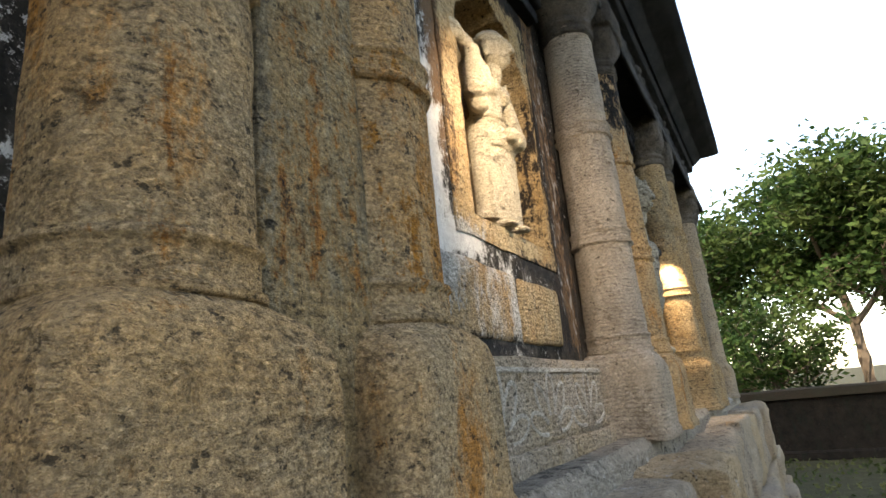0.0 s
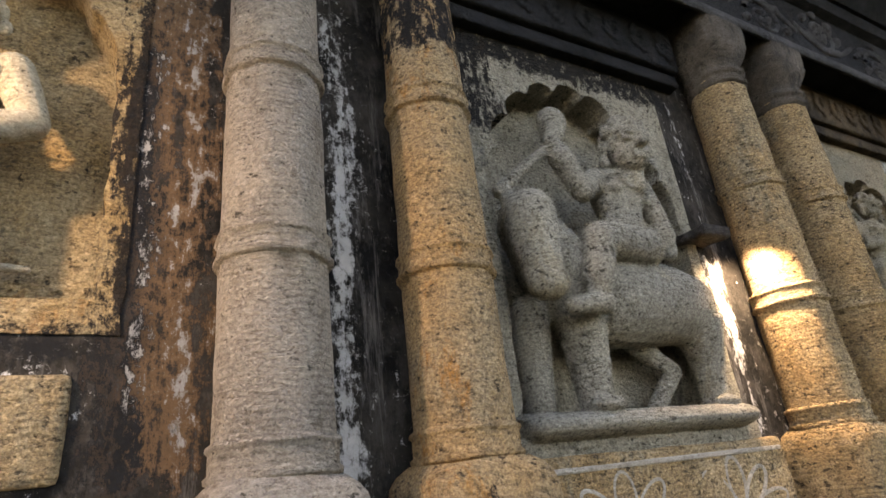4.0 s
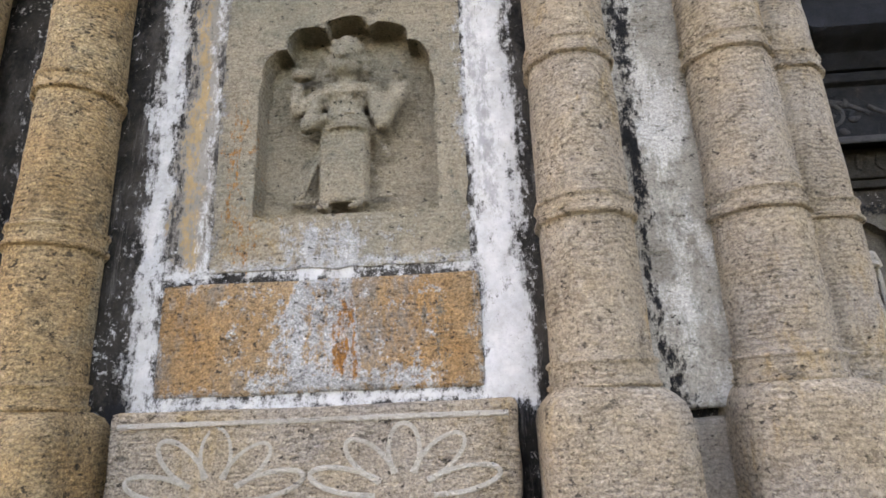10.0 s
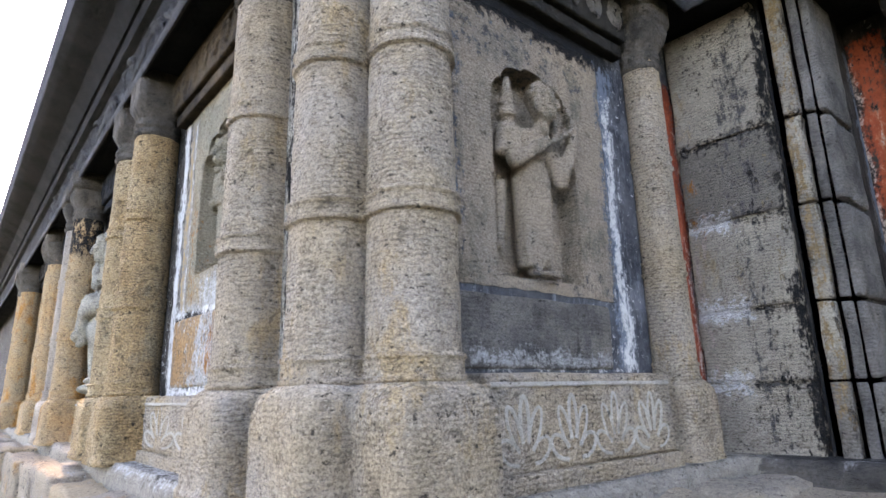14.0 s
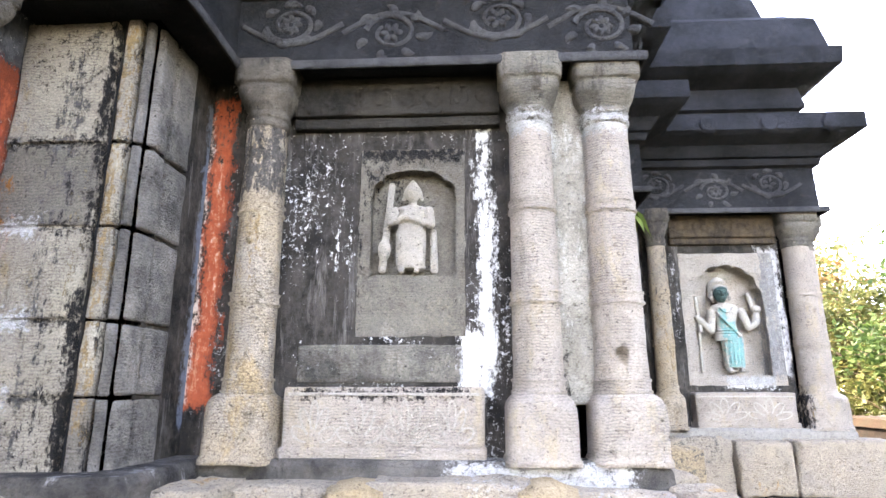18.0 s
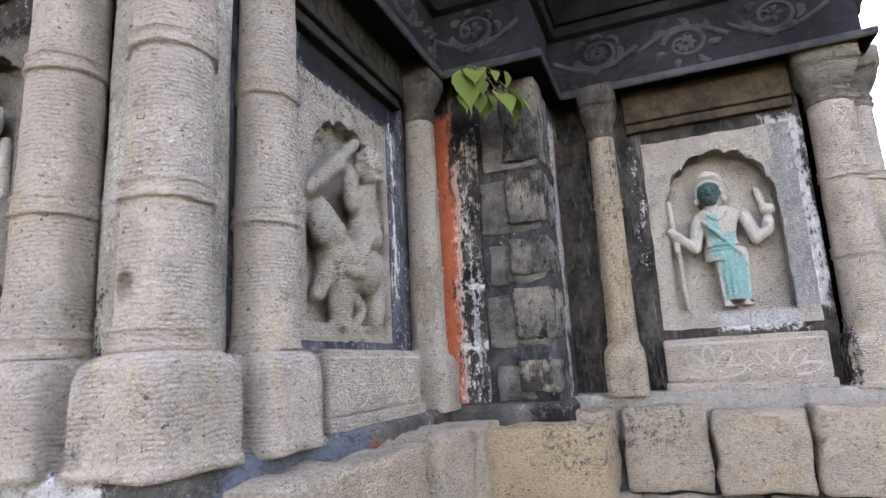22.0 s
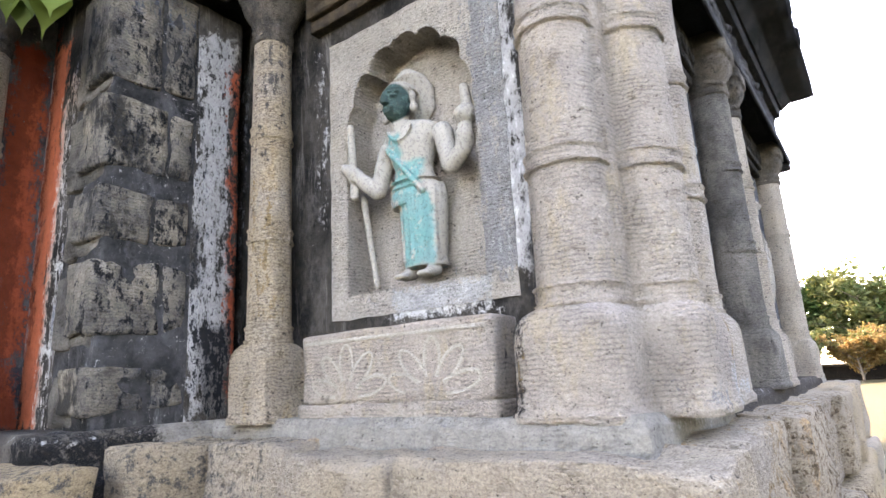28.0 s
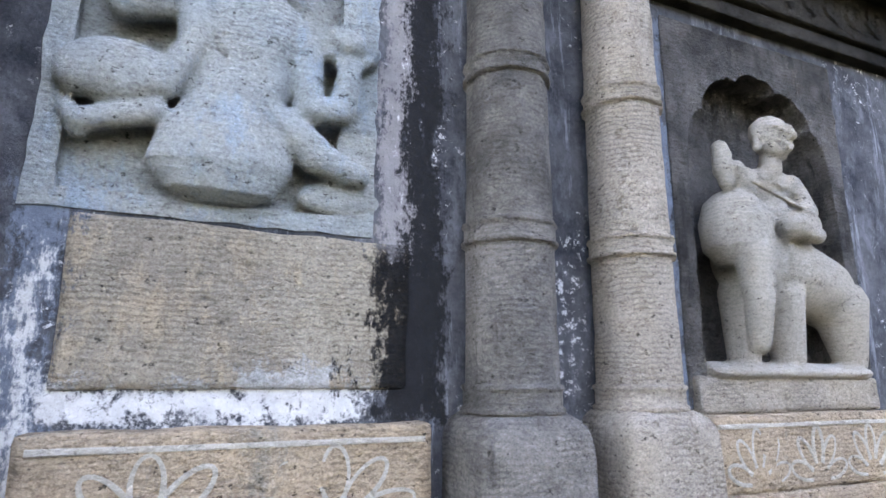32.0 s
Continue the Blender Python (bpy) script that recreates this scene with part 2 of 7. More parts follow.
# marks by the direction that the wall faces; u is y on walls facing x, and -x on walls facing y
MARKS = {"x": [
    # top of the rider's panel, z 2.45 up: soot and shade painted together
    (0.90, 1.62, 2.46, 2.75, SOOT_AND_SHADE, 0.12), (1.465, 1.62, 1.62, 2.75, SOOT_AND_SHADE, 0.14), (2.05, 2.76, 2.45, 2.65, SOOT_AND_SHADE, 0.2), (2.05, 2.20, 2.25, 2.56, SOOT_AND_SHADE, 0.22),
    (0.755, 0.86, 1.40, 2.70, WHITEWASH, 0.34), (0.80, 0.845, 1.92, 2.45, RUSTY, 0.16), (0.94, 1.03, 1.86, 2.70, SOOT_AND_SHADE, 0.34), (0.93, 1.02, 1.90, 2.70, BROWNISH, 0.16), (0.90, 0.98, 2.02, 2.6, GREYLIME, 0.26),
    (0.845, 0.935, 1.42, 2.75, WHITEWASH, 0.05), (0.86, 0.985, 1.68, 2.04, WHITEWASH, 0.05), (0.87, 1.10, 1.77, 1.845, WHITEWASH, 0.06), (0.92, 1.26, 1.66, 1.83, WHITEWASH, 0.36),
    (1.165, 1.225, 1.58, 1.79, WHITEWASH, 0.10), (0.90, 1.26, 1.60, 1.645, SOOT_AND_SHADE, 0.10), (1.27, 1.46, 1.78, 1.83, SOOT_AND_SHADE, 0.08), (1.48, 1.62, 1.62, 2.6, BROWNISH, 0.24), (1.54, 1.62, 1.62, 2.6, GREYLIME, 0.30), (1.48, 1.55, 1.62, 2.3, SOOT_AND_SHADE, 0.24), (1.49, 1.60, 1.7, 2.5, GREYLIME, 0.34),
    (1.79, 1.83, 1.60, 2.45, WHITEWASH, 0.14), (2.70, 2.79, 1.60, 2.06, WHITEWASH, 0.32), (2.72, 2.79, 1.78, 2.04, WHITEWASH, 0.16), (2.72, 2.79, 2.1, 2.55, WHITEWASH, 0.30), (3.01, 3.06, 1.50, 2.1, GREYLIME, 0.22), (2.99, 3.07, 2.1, 2.5, GREYLIME, 0.34), (2.98, 3.07, 1.45, 2.2, GREYLIME, 0.30),
    (3.295, 3.362, 1.60, 2.56, WHITEWASH, 0.09), (3.355, 3.45, 1.86, 2.56, (0.25, 0.225, 0.19), 0.07), (3.365, 3.418, 1.86, 2.5, OCHREISH, 0.24), (3.41, 3.44, 1.82, 2.52, WHITEWASH, 0.16), (3.44, 3.53, 1.86, 2.25, RUSTY, 0.30),
    (3.925, 4.035, 1.60, 2.54, WHITEWASH, 0.07), (3.955, 3.985, 1.95, 2.46, GREYLIME, 0.12), (3.35, 3.98, 1.605, 1.645, WHITEWASH, 0.10), (3.33, 3.98, 1.84, 1.885, WHITEWASH, 0.16), (3.57, 3.74, 1.62, 1.96, WHITEWASH, 0.245), (3.44, 3.90, 1.62, 1.90, WHITEWASH, 0.32), (3.50, 3.88, 1.62, 1.69, WHITEWASH, 0.24), (3.54, 3.86, 1.86, 1.97, WHITEWASH, 0.32), (3.44, 3.60, 1.86, 2.02, OCHREISH, 0.26), (3.46, 3.56, 1.86, 1.98, RUSTY, 0.32), (3.60, 3.80, 1.86, 2.0, (0.36, 0.31, 0.23), 0.3), (3.86, 3.93, 1.9, 2.5, (0.20, 0.19, 0.15), 0.3),
    (3.80, 3.95, 1.65, 1.82, (0.22, 0.18, 0.13), 0.26), (3.68, 3.72, 1.66, 1.80, RUSTY, 0.2), (3.235, 3.31, 1.50, 1.64, SOOT_AND_SHADE, 0.07), (4.245, 4.32, 1.58, 2.62, GREYLIME, 0.20), (4.245, 4.32, 1.7, 2.62, WHITEWASH, 0.34), (4.255, 4.31, 1.46, 1.60, SOOT_AND_SHADE, 0.06), (4.20, 4.255, 1.6, 2.3, SOOT_AND_SHADE, 0.12),
    (4.48, 4.57, 1.50, 2.30, PINKLIME, 0.26), (4.48, 4.92, 2.29, 2.345, SOOT_AND_SHADE, 0.2), (4.44, 4.66, 1.765, 1.850, (0.74, 0.73, 0.72), 0.22), (4.62, 4.77, 1.785, 1.825, SOOT_AND_SHADE, 0.16), (4.44, 4.63, 1.565, 1.648, (0.74, 0.73, 0.72), 0.22), (4.60, 4.77, 1.585, 1.625, SOOT_AND_SHADE, 0.16), (4.44, 4.64, 2.030, 2.104, (0.74, 0.73, 0.72), 0.24), (4.60, 4.77, 2.045, 2.085, SOOT_AND_SHADE, 0.2), (4.742, 4.816, 1.36, 2.72, SOOT_AND_SHADE, 0.2), (4.836, 4.90, 1.36, 2.72, SOOT_AND_SHADE, 0.2), (4.60, 4.74, 1.4, 2.7, (0.13, 0.125, 0.12), 0.27), (4.49, 4.56, 2.1, 2.6, GREYLIME, 0.32), (4.80, 4.85, 1.5, 2.7, OCHREISH, 0.24), (4.52, 4.76, 1.38, 1.60, SOOT_AND_SHADE, 0.36), (4.66, 4.76, 1.4, 2.3, SOOT_AND_SHADE, 0.38), (4.5, 4.78, 2.45, 2.72, SOOT_AND_SHADE, 0.32), (4.49, 4.53, 2.05, 2.22, RUSTY, 0.24), (4.70, 4.765, 1.85, 2.28, (0.34, 0.27, 0.16), 0.28),
    (4.885, 4.975, 1.56, 2.68, REDPAINT, 0.06), (4.872, 4.893, 1.58, 2.6, PINKLIME, 0.16), (4.945, 4.98, 1.6, 2.6, DULLRED, 0.16), (4.885, 4.975, 1.6, 2.6, (0.46, 0.19, 0.11), 0.25), (4.91, 4.95, 1.7, 2.45, PINKLIME, 0.27), (4.885, 4.98, 2.4, 2.68, SOOT_AND_SHADE, 0.26), (5.22, 5.45, 2.02, 2.44, WHITEWASH, 0.46), (5.2, 5.5, 1.62, 1.80, GREYLIME, 0.44),
    (5.845, 5.905, 1.60, 2.54, WHITEWASH, 0.09), (5.78, 5.89, 1.61, 1.83, WHITEWASH, 0.14), (5.66, 5.84, 1.64, 1.80, WHITEWASH, 0.44), (6.08, 6.32, 1.56, 2.6, GREYLIME, 0.22), (6.08, 6.32, 2.35, 2.6, WHITEWASH, 0.24), (6.10, 6.2, 1.44, 1.62, SOOT_AND_SHADE, 0.08),
    (6.34, 6.52, 1.40, 2.50, PINKLIME, 0.29), (6.36, 6.50, 1.40, 2.3, WHITEWASH, 0.265), (6.40, 6.53, 1.5, 2.4, GREYLIME, 0.28), (6.36, 6.42, 1.40, 2.4, PINKLIME, 0.2), (6.30, 6.50, 1.42, 1.75, WHITEWASH, 0.34), (6.255, 6.395, 1.42, 2.62, (0.40, 0.105, 0.05), 0.12), (6.255, 6.31, 1.6, 2.7, DULLRED, 0.24), (6.34, 6.41, 1.42, 2.5, PINKLIME, 0.26), (6.26, 6.32, 1.42, 2.6, SOOT_AND_SHADE, 0.44), (6.40, 6.53, 1.615, 1.655, WHITEWASH, 0.14), (6.42, 6.54, 1.85, 1.89, WHITEWASH, 0.14), (6.44, 6.56, 2.05, 2.3, GREYLIME, 0.36),
    (7.60, 7.76, 1.7, 2.52, GREYLIME, 0.20), (7.64, 7.75, 1.74, 2.5, WHITEWASH, 0.30), (7.34, 7.64, 1.645, 1.725, WHITEWASH, 0.09), (7.40, 7.62, 1.70, 1.92, WHITEWASH, 0.40), (7.735, 7.80, 1.42, 2.0, SOOT_AND_SHADE, 0.06), (7.05, 7.12, 1.9, 2.5, GREYLIME, 0.3), (6.43, 6.74, 1.42, 2.6, (0.15, 0.16, 0.18), 0.36)],
    "y": [
    (2.32, 3.10, 2.43, 2.72, SOOT_AND_SHADE, 0.10), (2.42, 3.0, 2.34, 2.45, (0.13, 0.125, 0.118), 0.27), (0.62, 1.24, 2.46, 2.60, SOOT_AND_SHADE, 0.12), (0.62, 1.16, 2.32, 2.47, (0.12, 0.115, 0.11), 0.255), (0.60, 0.70, 1.85, 2.4, (0.12, 0.12, 0.125), 0.26), (0.66, 1.2, 1.80, 1.90, (0.13, 0.12, 0.11), 0.26),
    (0.56, 0.68, 1.62, 2.52, BLUELIME, 0.30), (1.175, 1.25, 1.64, 2.50, BLUELIME, 0.12), (1.20, 1.245, 1.64, 2.40, WHITEWASH, 0.12), (0.66, 1.14, 1.635, 1.69, WHITEWASH, 0.20), (0.66, 1.2, 2.42, 2.48, BLUELIME, 0.30),
    (1.49, 1.62, 1.52, 2.56, DULLRED, 0.06), (1.53, 1.60, 1.56, 2.5, REDPAINT, 0.22), (1.59, 1.63, 1.52, 2.4, PINKLIME, 0.24), (1.49, 1.53, 1.52, 2.6, SOOT_AND_SHADE, 0.26), (1.54, 1.60, 1.6, 2.3, (0.46, 0.20, 0.12), 0.26),
    (1.98, 2.18, 1.50, 2.65, BLUELIME, 0.16), (2.09, 2.15, 1.5, 2.3, WHITEWASH, 0.40), (2.30, 2.45, 1.56, 2.55, BLUELIME, 0.20), (2.37, 2.43, 1.62, 2.3, WHITEWASH, 0.32), (3.0, 3.10, 1.55, 2.52, BLUELIME, 0.34), (3.02, 3.065, 1.8, 2.45, WHITEWASH, 0.24),
    (3.24, 3.36, 1.42, 2.62, DULLRED, 0.08), (3.30, 3.36, 1.5, 2.5, REDPAINT, 0.18),
    (3.57, 3.72, 1.42, 2.62, GREYLIME, 0.22), (3.57, 3.66, 1.45, 2.2, BLUELIME, 0.27), (3.60, 3.71, 1.75, 2.58, WHITEWASH, 0.30), (3.57, 3.72, 1.5, 2.6, SOOT_AND_SHADE, 0.36), (3.695, 3.74, 1.46, 2.52, REDPAINT, 0.16), (3.57, 3.65, 1.42, 2.5, SOOT_AND_SHADE, 0.30), (3.60, 3.72, 1.42, 1.70, SOOT_AND_SHADE, 0.24), (3.57, 3.62, 1.78, 1.98, SOOT_AND_SHADE, 0.16),
    (4.02, 4.09, 1.4, 2.6, BLUELIME, 0.18), (4.30, 4.385, 1.40, 1.93, BLUELIME, 0.14), (4.32, 4.375, 1.5, 1.86, WHITEWASH, 0.22), (4.36, 4.80, 1.60, 1.665, WHITEWASH, 0.14), (4.58, 4.76, 1.61, 1.70, WHITEWASH, 0.16),
    (4.80, 4.94, 1.60, 2.62, SOOT_AND_SHADE, 0.07), (4.79, 4.87, 1.86, 2.62, (0.22, 0.205, 0.20), 0.20), (4.82, 4.87, 1.7, 2.5, WHITEWASH, 0.40), (4.73, 4.86, 1.62, 1.80, SOOT_AND_SHADE, 0.30), (5.40, 5.48, 1.6, 2.5, BLUELIME, 0.22)]}


def marks_in(axis, lo, hi):
    return [(axis, [m for m in MARKS[axis] if m[1] > lo and m[0] < hi])]


def stone(name, c1, c2, dark=(0.05, 0.047, 0.04), stain=0.35, patch=None, patch_amount=0.0, chisel=1.0, seed=0.0, marks=None, contrast=1.0, vary=None):
    """Weathered dressed sandstone: two tones, coarse grains, pits, vertical stains, tool marks."""
    m, nt, b = nodes_of(name)
    p1 = mapped(nt, (1, 1, 1))
    big = noise_of(nt, p1, 4.0 + seed, 7, 0.7)
    col = mix(nt, ramp(nt, big, 0.38, 0.62), c1, c2)
    if patch:
        pn = noise_of(nt, mapped(nt, (1, 1, 0.5)), 5 + seed, 9, 0.78)
        col = mix(nt, ramp(nt, pn, 0.58 - patch_amount, 0.66 - patch_amount), col, mix(nt, 0.88, col, patch))
    if vary:
        info = nt.nodes.new("ShaderNodeObjectInfo")
        col = mix(nt, calc(nt, "MULTIPLY", ramp(nt, info.outputs["Random"], 0.55, 0.9), 0.7), col, vary)
    streak = noise_of(nt, mapped(nt, (13, 13, 2.2)), 1.0 + seed * 0.1, 8, 0.75)
    col = mix(nt, ramp(nt, streak, 0.80 - stain * 0.5, 0.97 - stain * 0.5), col, dark)
    for axis, listed in marks or ():
        col, high = weather(nt, col, axis, listed)
    grain = noise_of(nt, mapped(nt, (95, 95, 165)), 1.0, 6, 0.80)
    ridge = nt.nodes.new("ShaderNodeTexWave")
    ridge.bands_direction = "Z"
    ridge.inputs["Scale"].default_value, ridge.inputs["Distortion"].default_value = 34.0, 9.0
    ridge.inputs["Detail"].default_value, ridge.inputs["Detail Scale"].default_value, ridge.inputs["Detail Roughness"].default_value = 4.0, 0.6, 0.7
    nt.links.new(p1, ridge.inputs["Vector"])
    patchy = ramp(nt, noise_of(nt, p1, 11, 4, 0.6), 0.38, 0.66)
    tool = mix(nt, patchy, noise_of(nt, mapped(nt, (46, 46, 150)), 1.0, 4, 0.6), ridge.outputs["Fac"])
    # tool grooves darkened in the colour, since soft light barely shades the bump
    col = mix(nt, calc(nt, "MULTIPLY", ramp(nt, tool, 0.50, 0.15), 0.45 * chisel), col, mix(nt, 0.6, col, (0.03, 0.025, 0.02)))
    zone = calc(nt, "MULTIPLY_ADD", ramp(nt, noise_of(nt, p1, 9 + seed, 5, 0.7), 0.36, 0.62), 0.7, 0.5)
    mottle = ramp(nt, noise_of(nt, p1, 17, 6, 0.72), 0.57, 0.70)
    col = mix(nt, calc(nt, "MULTIPLY", mottle, 0.45 * contrast), col, mix(nt, 0.62, col, (0.05, 0.036, 0.022)))
    col = mix(nt, calc(nt, "MULTIPLY", zone, calc(nt, "MULTIPLY", ramp(nt, grain, 0.48, 0.38), 0.62 * contrast)), col, mix(nt, 0.66, col, (0.03, 0.024, 0.018)))
    col = mix(nt, ramp(nt, grain, 0.55, 0.64), col, mix(nt, min(0.5 * contrast, 1.0), col, (1.58, 1.58, 1.58), "MULTIPLY"))
    pits = noise_of(nt, mapped(nt, (60, 60, 85)), 1.0, 5, 0.7)
    col = mix(nt, ramp(nt, pits, 0.645 - 0.03 * contrast, 0.69 - 0.03 * contrast), col, mix(nt, 0.82, col, (0.02, 0.018, 0.015)))
    chips = noise_of(nt, mapped(nt, (27, 27, 40)), 1.0, 6, 0.72, 0.4)
    col = mix(nt, calc(nt, "MULTIPLY", ramp(nt, chips, 0.60, 0.66), min(0.30 + 0.25 * contrast, 0.75)), col, mix(nt, 0.78, col, (0.045, 0.032, 0.02)))
    sand = noise_of(nt, p1, 230, 4, 0.75)
    col = mix(nt, ramp(nt, sand, 0.40, 0.60), mix(nt, 0.20 * contrast, col, (0.02, 0.017, 0.013)), mix(nt, min(0.6 * contrast, 1.0), col, (1.2, 1.2, 1.2), "MULTIPLY"))
    nt.links.new(col, b.inputs["Base Color"])
    bump(nt, b, [(big, 0.5, 0.03), (tool, 1.0 * chisel, 0.018), (grain, 1.0, 0.014), (pits, 0.9, -0.014), (ramp(nt, chips, 0.56, 0.68), 0.8, -0.008)])
    return m


def grime(name, base, tone, fleck, streaks, fleck_at=0.66, streak_at=0.6, marks=None):
    """Old plastered wall blackened by algae, with lime flecks and run-off streaks."""
    m, nt, b = nodes_of(name, 0.88)
    p1 = mapped(nt, (1, 1, 1))
    big = noise_of(nt, p1, 6, 8, 0.75)
    col = mix(nt, ramp(nt, big, 0.40, 0.66), base, tone)
    blotch = noise_of(nt, mapped(nt, (1, 1, 0.6)), 15, 7, 0.78)
    col = mix(nt, ramp(nt, blotch, 0.50, 0.72), col, mix(nt, 0.35, tone, streaks))
    run = noise_of(nt, mapped(nt, (20, 20, 2.4)), 1.0, 9, 0.8, 0.3)
    col = mix(nt, ramp(nt, run, streak_at, streak_at + 0.10), col, streaks)
    fl = noise_of(nt, p1, 60, 7, 0.82)
    zone = noise_of(nt, mapped(nt, (1, 1, 0.5)), 5, 4, 0.6)
    level = calc(nt, "MULTIPLY_ADD", zone, 0.35, fl)
    col = mix(nt, ramp(nt, level, fleck_at + 0.13, fleck_at + 0.17), col, fleck)
    high = None
    for axis, listed in marks or ():
        col, high = weather(nt, col, axis, listed)
    nt.links.new(col, b.inputs["Base Color"])
    relief = [(big, 0.5, 0.025), (fl, 0.8, 0.010)]
    if high is not None:
        relief.append((high, 0.5, 0.004))
    bump(nt, b, relief)
    return m


def plain(name, colour, rough=0.6, metal=0.0, scale=20):
    m, nt, b = nodes_of(name, rough)
    n = noise_of(nt, mapped(nt, (1, 1, 1)), scale, 5)
    nt.links.new(mix(nt, ramp(nt, n, 0.3, 0.7), tuple(c * 0.75 for c in colour), colour), b.inputs["Base Color"])
    b.inputs["Metallic"].default_value = metal
    bump(nt, b, [(n, 0.2, 0.005)])
    return m


OCHRE = stone("ochre_sandstone", (0.41, 0.26, 0.122), (0.45, 0.335, 0.195), stain=0.16, patch=(0.315, 0.26, 0.172), patch_amount=0.05, contrast=1.9)
RUST = stone("rust_sandstone", (0.46, 0.285, 0.135), (0.39, 0.285, 0.17), stain=0.26, patch=(0.43, 0.18, 0.035), patch_amount=0.035, seed=1.5, contrast=1.7, chisel=0.6, marks=[("x", [(0.62, 0.76, 1.62, 1.80, (0.44, 0.19, 0.035), 0.252), (0.60, 0.70, 1.78, 1.95, (0.44, 0.20, 0.04), 0.256), (0.36, 0.42, 1.6, 2.1, RUSTY, 0.30), (0.58, 0.70, 2.3, 2.6, SOOT_AND_SHADE, 0.34), (1.86, 2.04, 2.3, 2.6, SOOT_AND_SHADE, 0.22), (1.88, 1.98, 1.42, 1.6, SOOT_AND_SHADE, 0.36)])])
BEIGE = stone("beige_sandstone", (0.41, 0.317, 0.212), (0.378, 0.317, 0.251), stain=0.12, patch=(0.42, 0.297, 0.164), patch_amount=0.03, seed=0.4, marks=[("x", [(5.02, 5.21, 2.25, 2.60, (0.11, 0.10, 0.09), 0.24), (5.04, 5.17, 1.93, 2.2, OCHREISH, 0.27), (6.86, 7.06, 2.1, 2.6, (0.12, 0.11, 0.10), 0.34), (6.88, 7.04, 1.66, 2.1, OCHREISH, 0.3)])], contrast=1.45)
GREY = stone("grey_sandstone", (0.357, 0.305, 0.251), (0.41, 0.345, 0.269), stain=0.2, patch=(0.252, 0.207, 0.158), patch_amount=0.03)
PALE = stone("pale_sandstone", (0.43, 0.364, 0.297), (0.357, 0.305, 0.26), stain=0.18, patch=(0.44, 0.355, 0.25), patch_amount=0.03, seed=0.7, contrast=0.7, marks=[("x", [(5.93, 6.37, 2.45, 2.535, WHITEWASH, 0.2), (7.70, 7.765, 1.42, 1.66, SOOT_AND_SHADE, 0.14), (7.72, 7.80, 1.46, 1.56, OCHREISH, 0.28), (5.26, 5.84, 1.59, 1.65, SOOT_AND_SHADE, 0.24)]), ("y", [(3.93, 4.10, 1.42, 1.53, WHITEWASH, 0.20), (3.96, 4.06, 1.50, 1.60, OCHREISH, 0.24), (4.07, 4.10, 1.42, 1.62, SOOT_AND_SHADE, 0.16), (3.80, 3.90, 1.42, 1.47, GREYLIME, 0.24), (4.10, 4.26, 1.42, 1.47, WHITEWASH, 0.24), (4.2, 4.27, 2.1, 2.6, SOOT_AND_SHADE, 0.30)])])
SOOT = stone("sooty_sandstone", (0.042, 0.0408, 0.0396), (0.144, 0.132, 0.12), dark=(0.014, 0.014, 0.014), stain=0.55, seed=2.2, patch=(0.24, 0.21, 0.17), patch_amount=-0.03)
SOOT_SHAFT = stone("sooty_shaft_stone", (0.0893, 0.084, 0.0756), (0.231, 0.21, 0.184), dark=(0.02, 0.02, 0.02), stain=0.4, seed=1.7)
LINTEL = stone("blackened_lintel_stone", (0.0138, 0.013, 0.0122), (0.0459, 0.0413, 0.0352), dark=(0.006, 0.006, 0.006), stain=0.45, seed=1.2, patch=(0.055, 0.049, 0.042), patch_amount=-0.05, chisel=0.4)
LINTEL_TAN = stone("tan_blackened_lintel_stone", (0.0225, 0.0203, 0.018), (0.112, 0.081, 0.0525), dark=(0.012, 0.015, 0.014), stain=0.4, seed=1.8, chisel=0.4)
CARVED = stone("grey_carved_stone", (0.315, 0.286, 0.242), (0.389, 0.345, 0.288), stain=0.2, chisel=0.4, contrast=0.7)
CARVED_GREY = stone("dark_grey_carved_stone", (0.29, 0.27, 0.222), (0.37, 0.34, 0.27), stain=0.32, patch=(0.34, 0.29, 0.20), patch_amount=0.0, chisel=0.6, contrast=1.6)
CARVED_WARM = stone("cream_carved_stone", (0.52, 0.45, 0.32), (0.46, 0.40, 0.30), stain=0.08, chisel=0.4, contrast=0.9)
MOSSY = stone("moss_grey_carved_stone", (0.25, 0.225, 0.165), (0.33, 0.27, 0.19), stain=0.25, chisel=0.5, seed=1.1, marks=marks_in("x", 3.43, 3.95), contrast=1.1)
BEIGE_PANEL = stone("beige_panel_stone", (0.28, 0.23, 0.175), (0.38, 0.295, 0.21), stain=0.3, patch=(0.168, 0.145, 0.107), patch_amount=0.06, chisel=0.6, marks=marks_in("y", 0.5, 1.3))
BLUISH = stone("blue_grey_carved_stone", (0.27, 0.30, 0.30), (0.34, 0.34, 0.31), stain=0.12, patch=(0.26, 0.32, 0.36), patch_amount=0.06, chisel=0.6, contrast=0.8)
BLACKSTONE = stone("black_weathered_stone", (0.0112, 0.0126, 0.014), (0.028, 0.0294, 0.0336), dark=(0.006, 0.006, 0.007), stain=0.35, patch=(0.055, 0.054, 0.054), patch_amount=-0.03, chisel=0.2, contrast=0.35)
FRIEZE = stone("dark_grey_frieze_stone", (0.011, 0.0115, 0.0129), (0.0265, 0.0274, 0.0294), dark=(0.0030, 0.0030, 0.0035), stain=0.35, patch=(0.0553, 0.0546, 0.0546), patch_amount=-0.03, chisel=0.2, contrast=0.4)
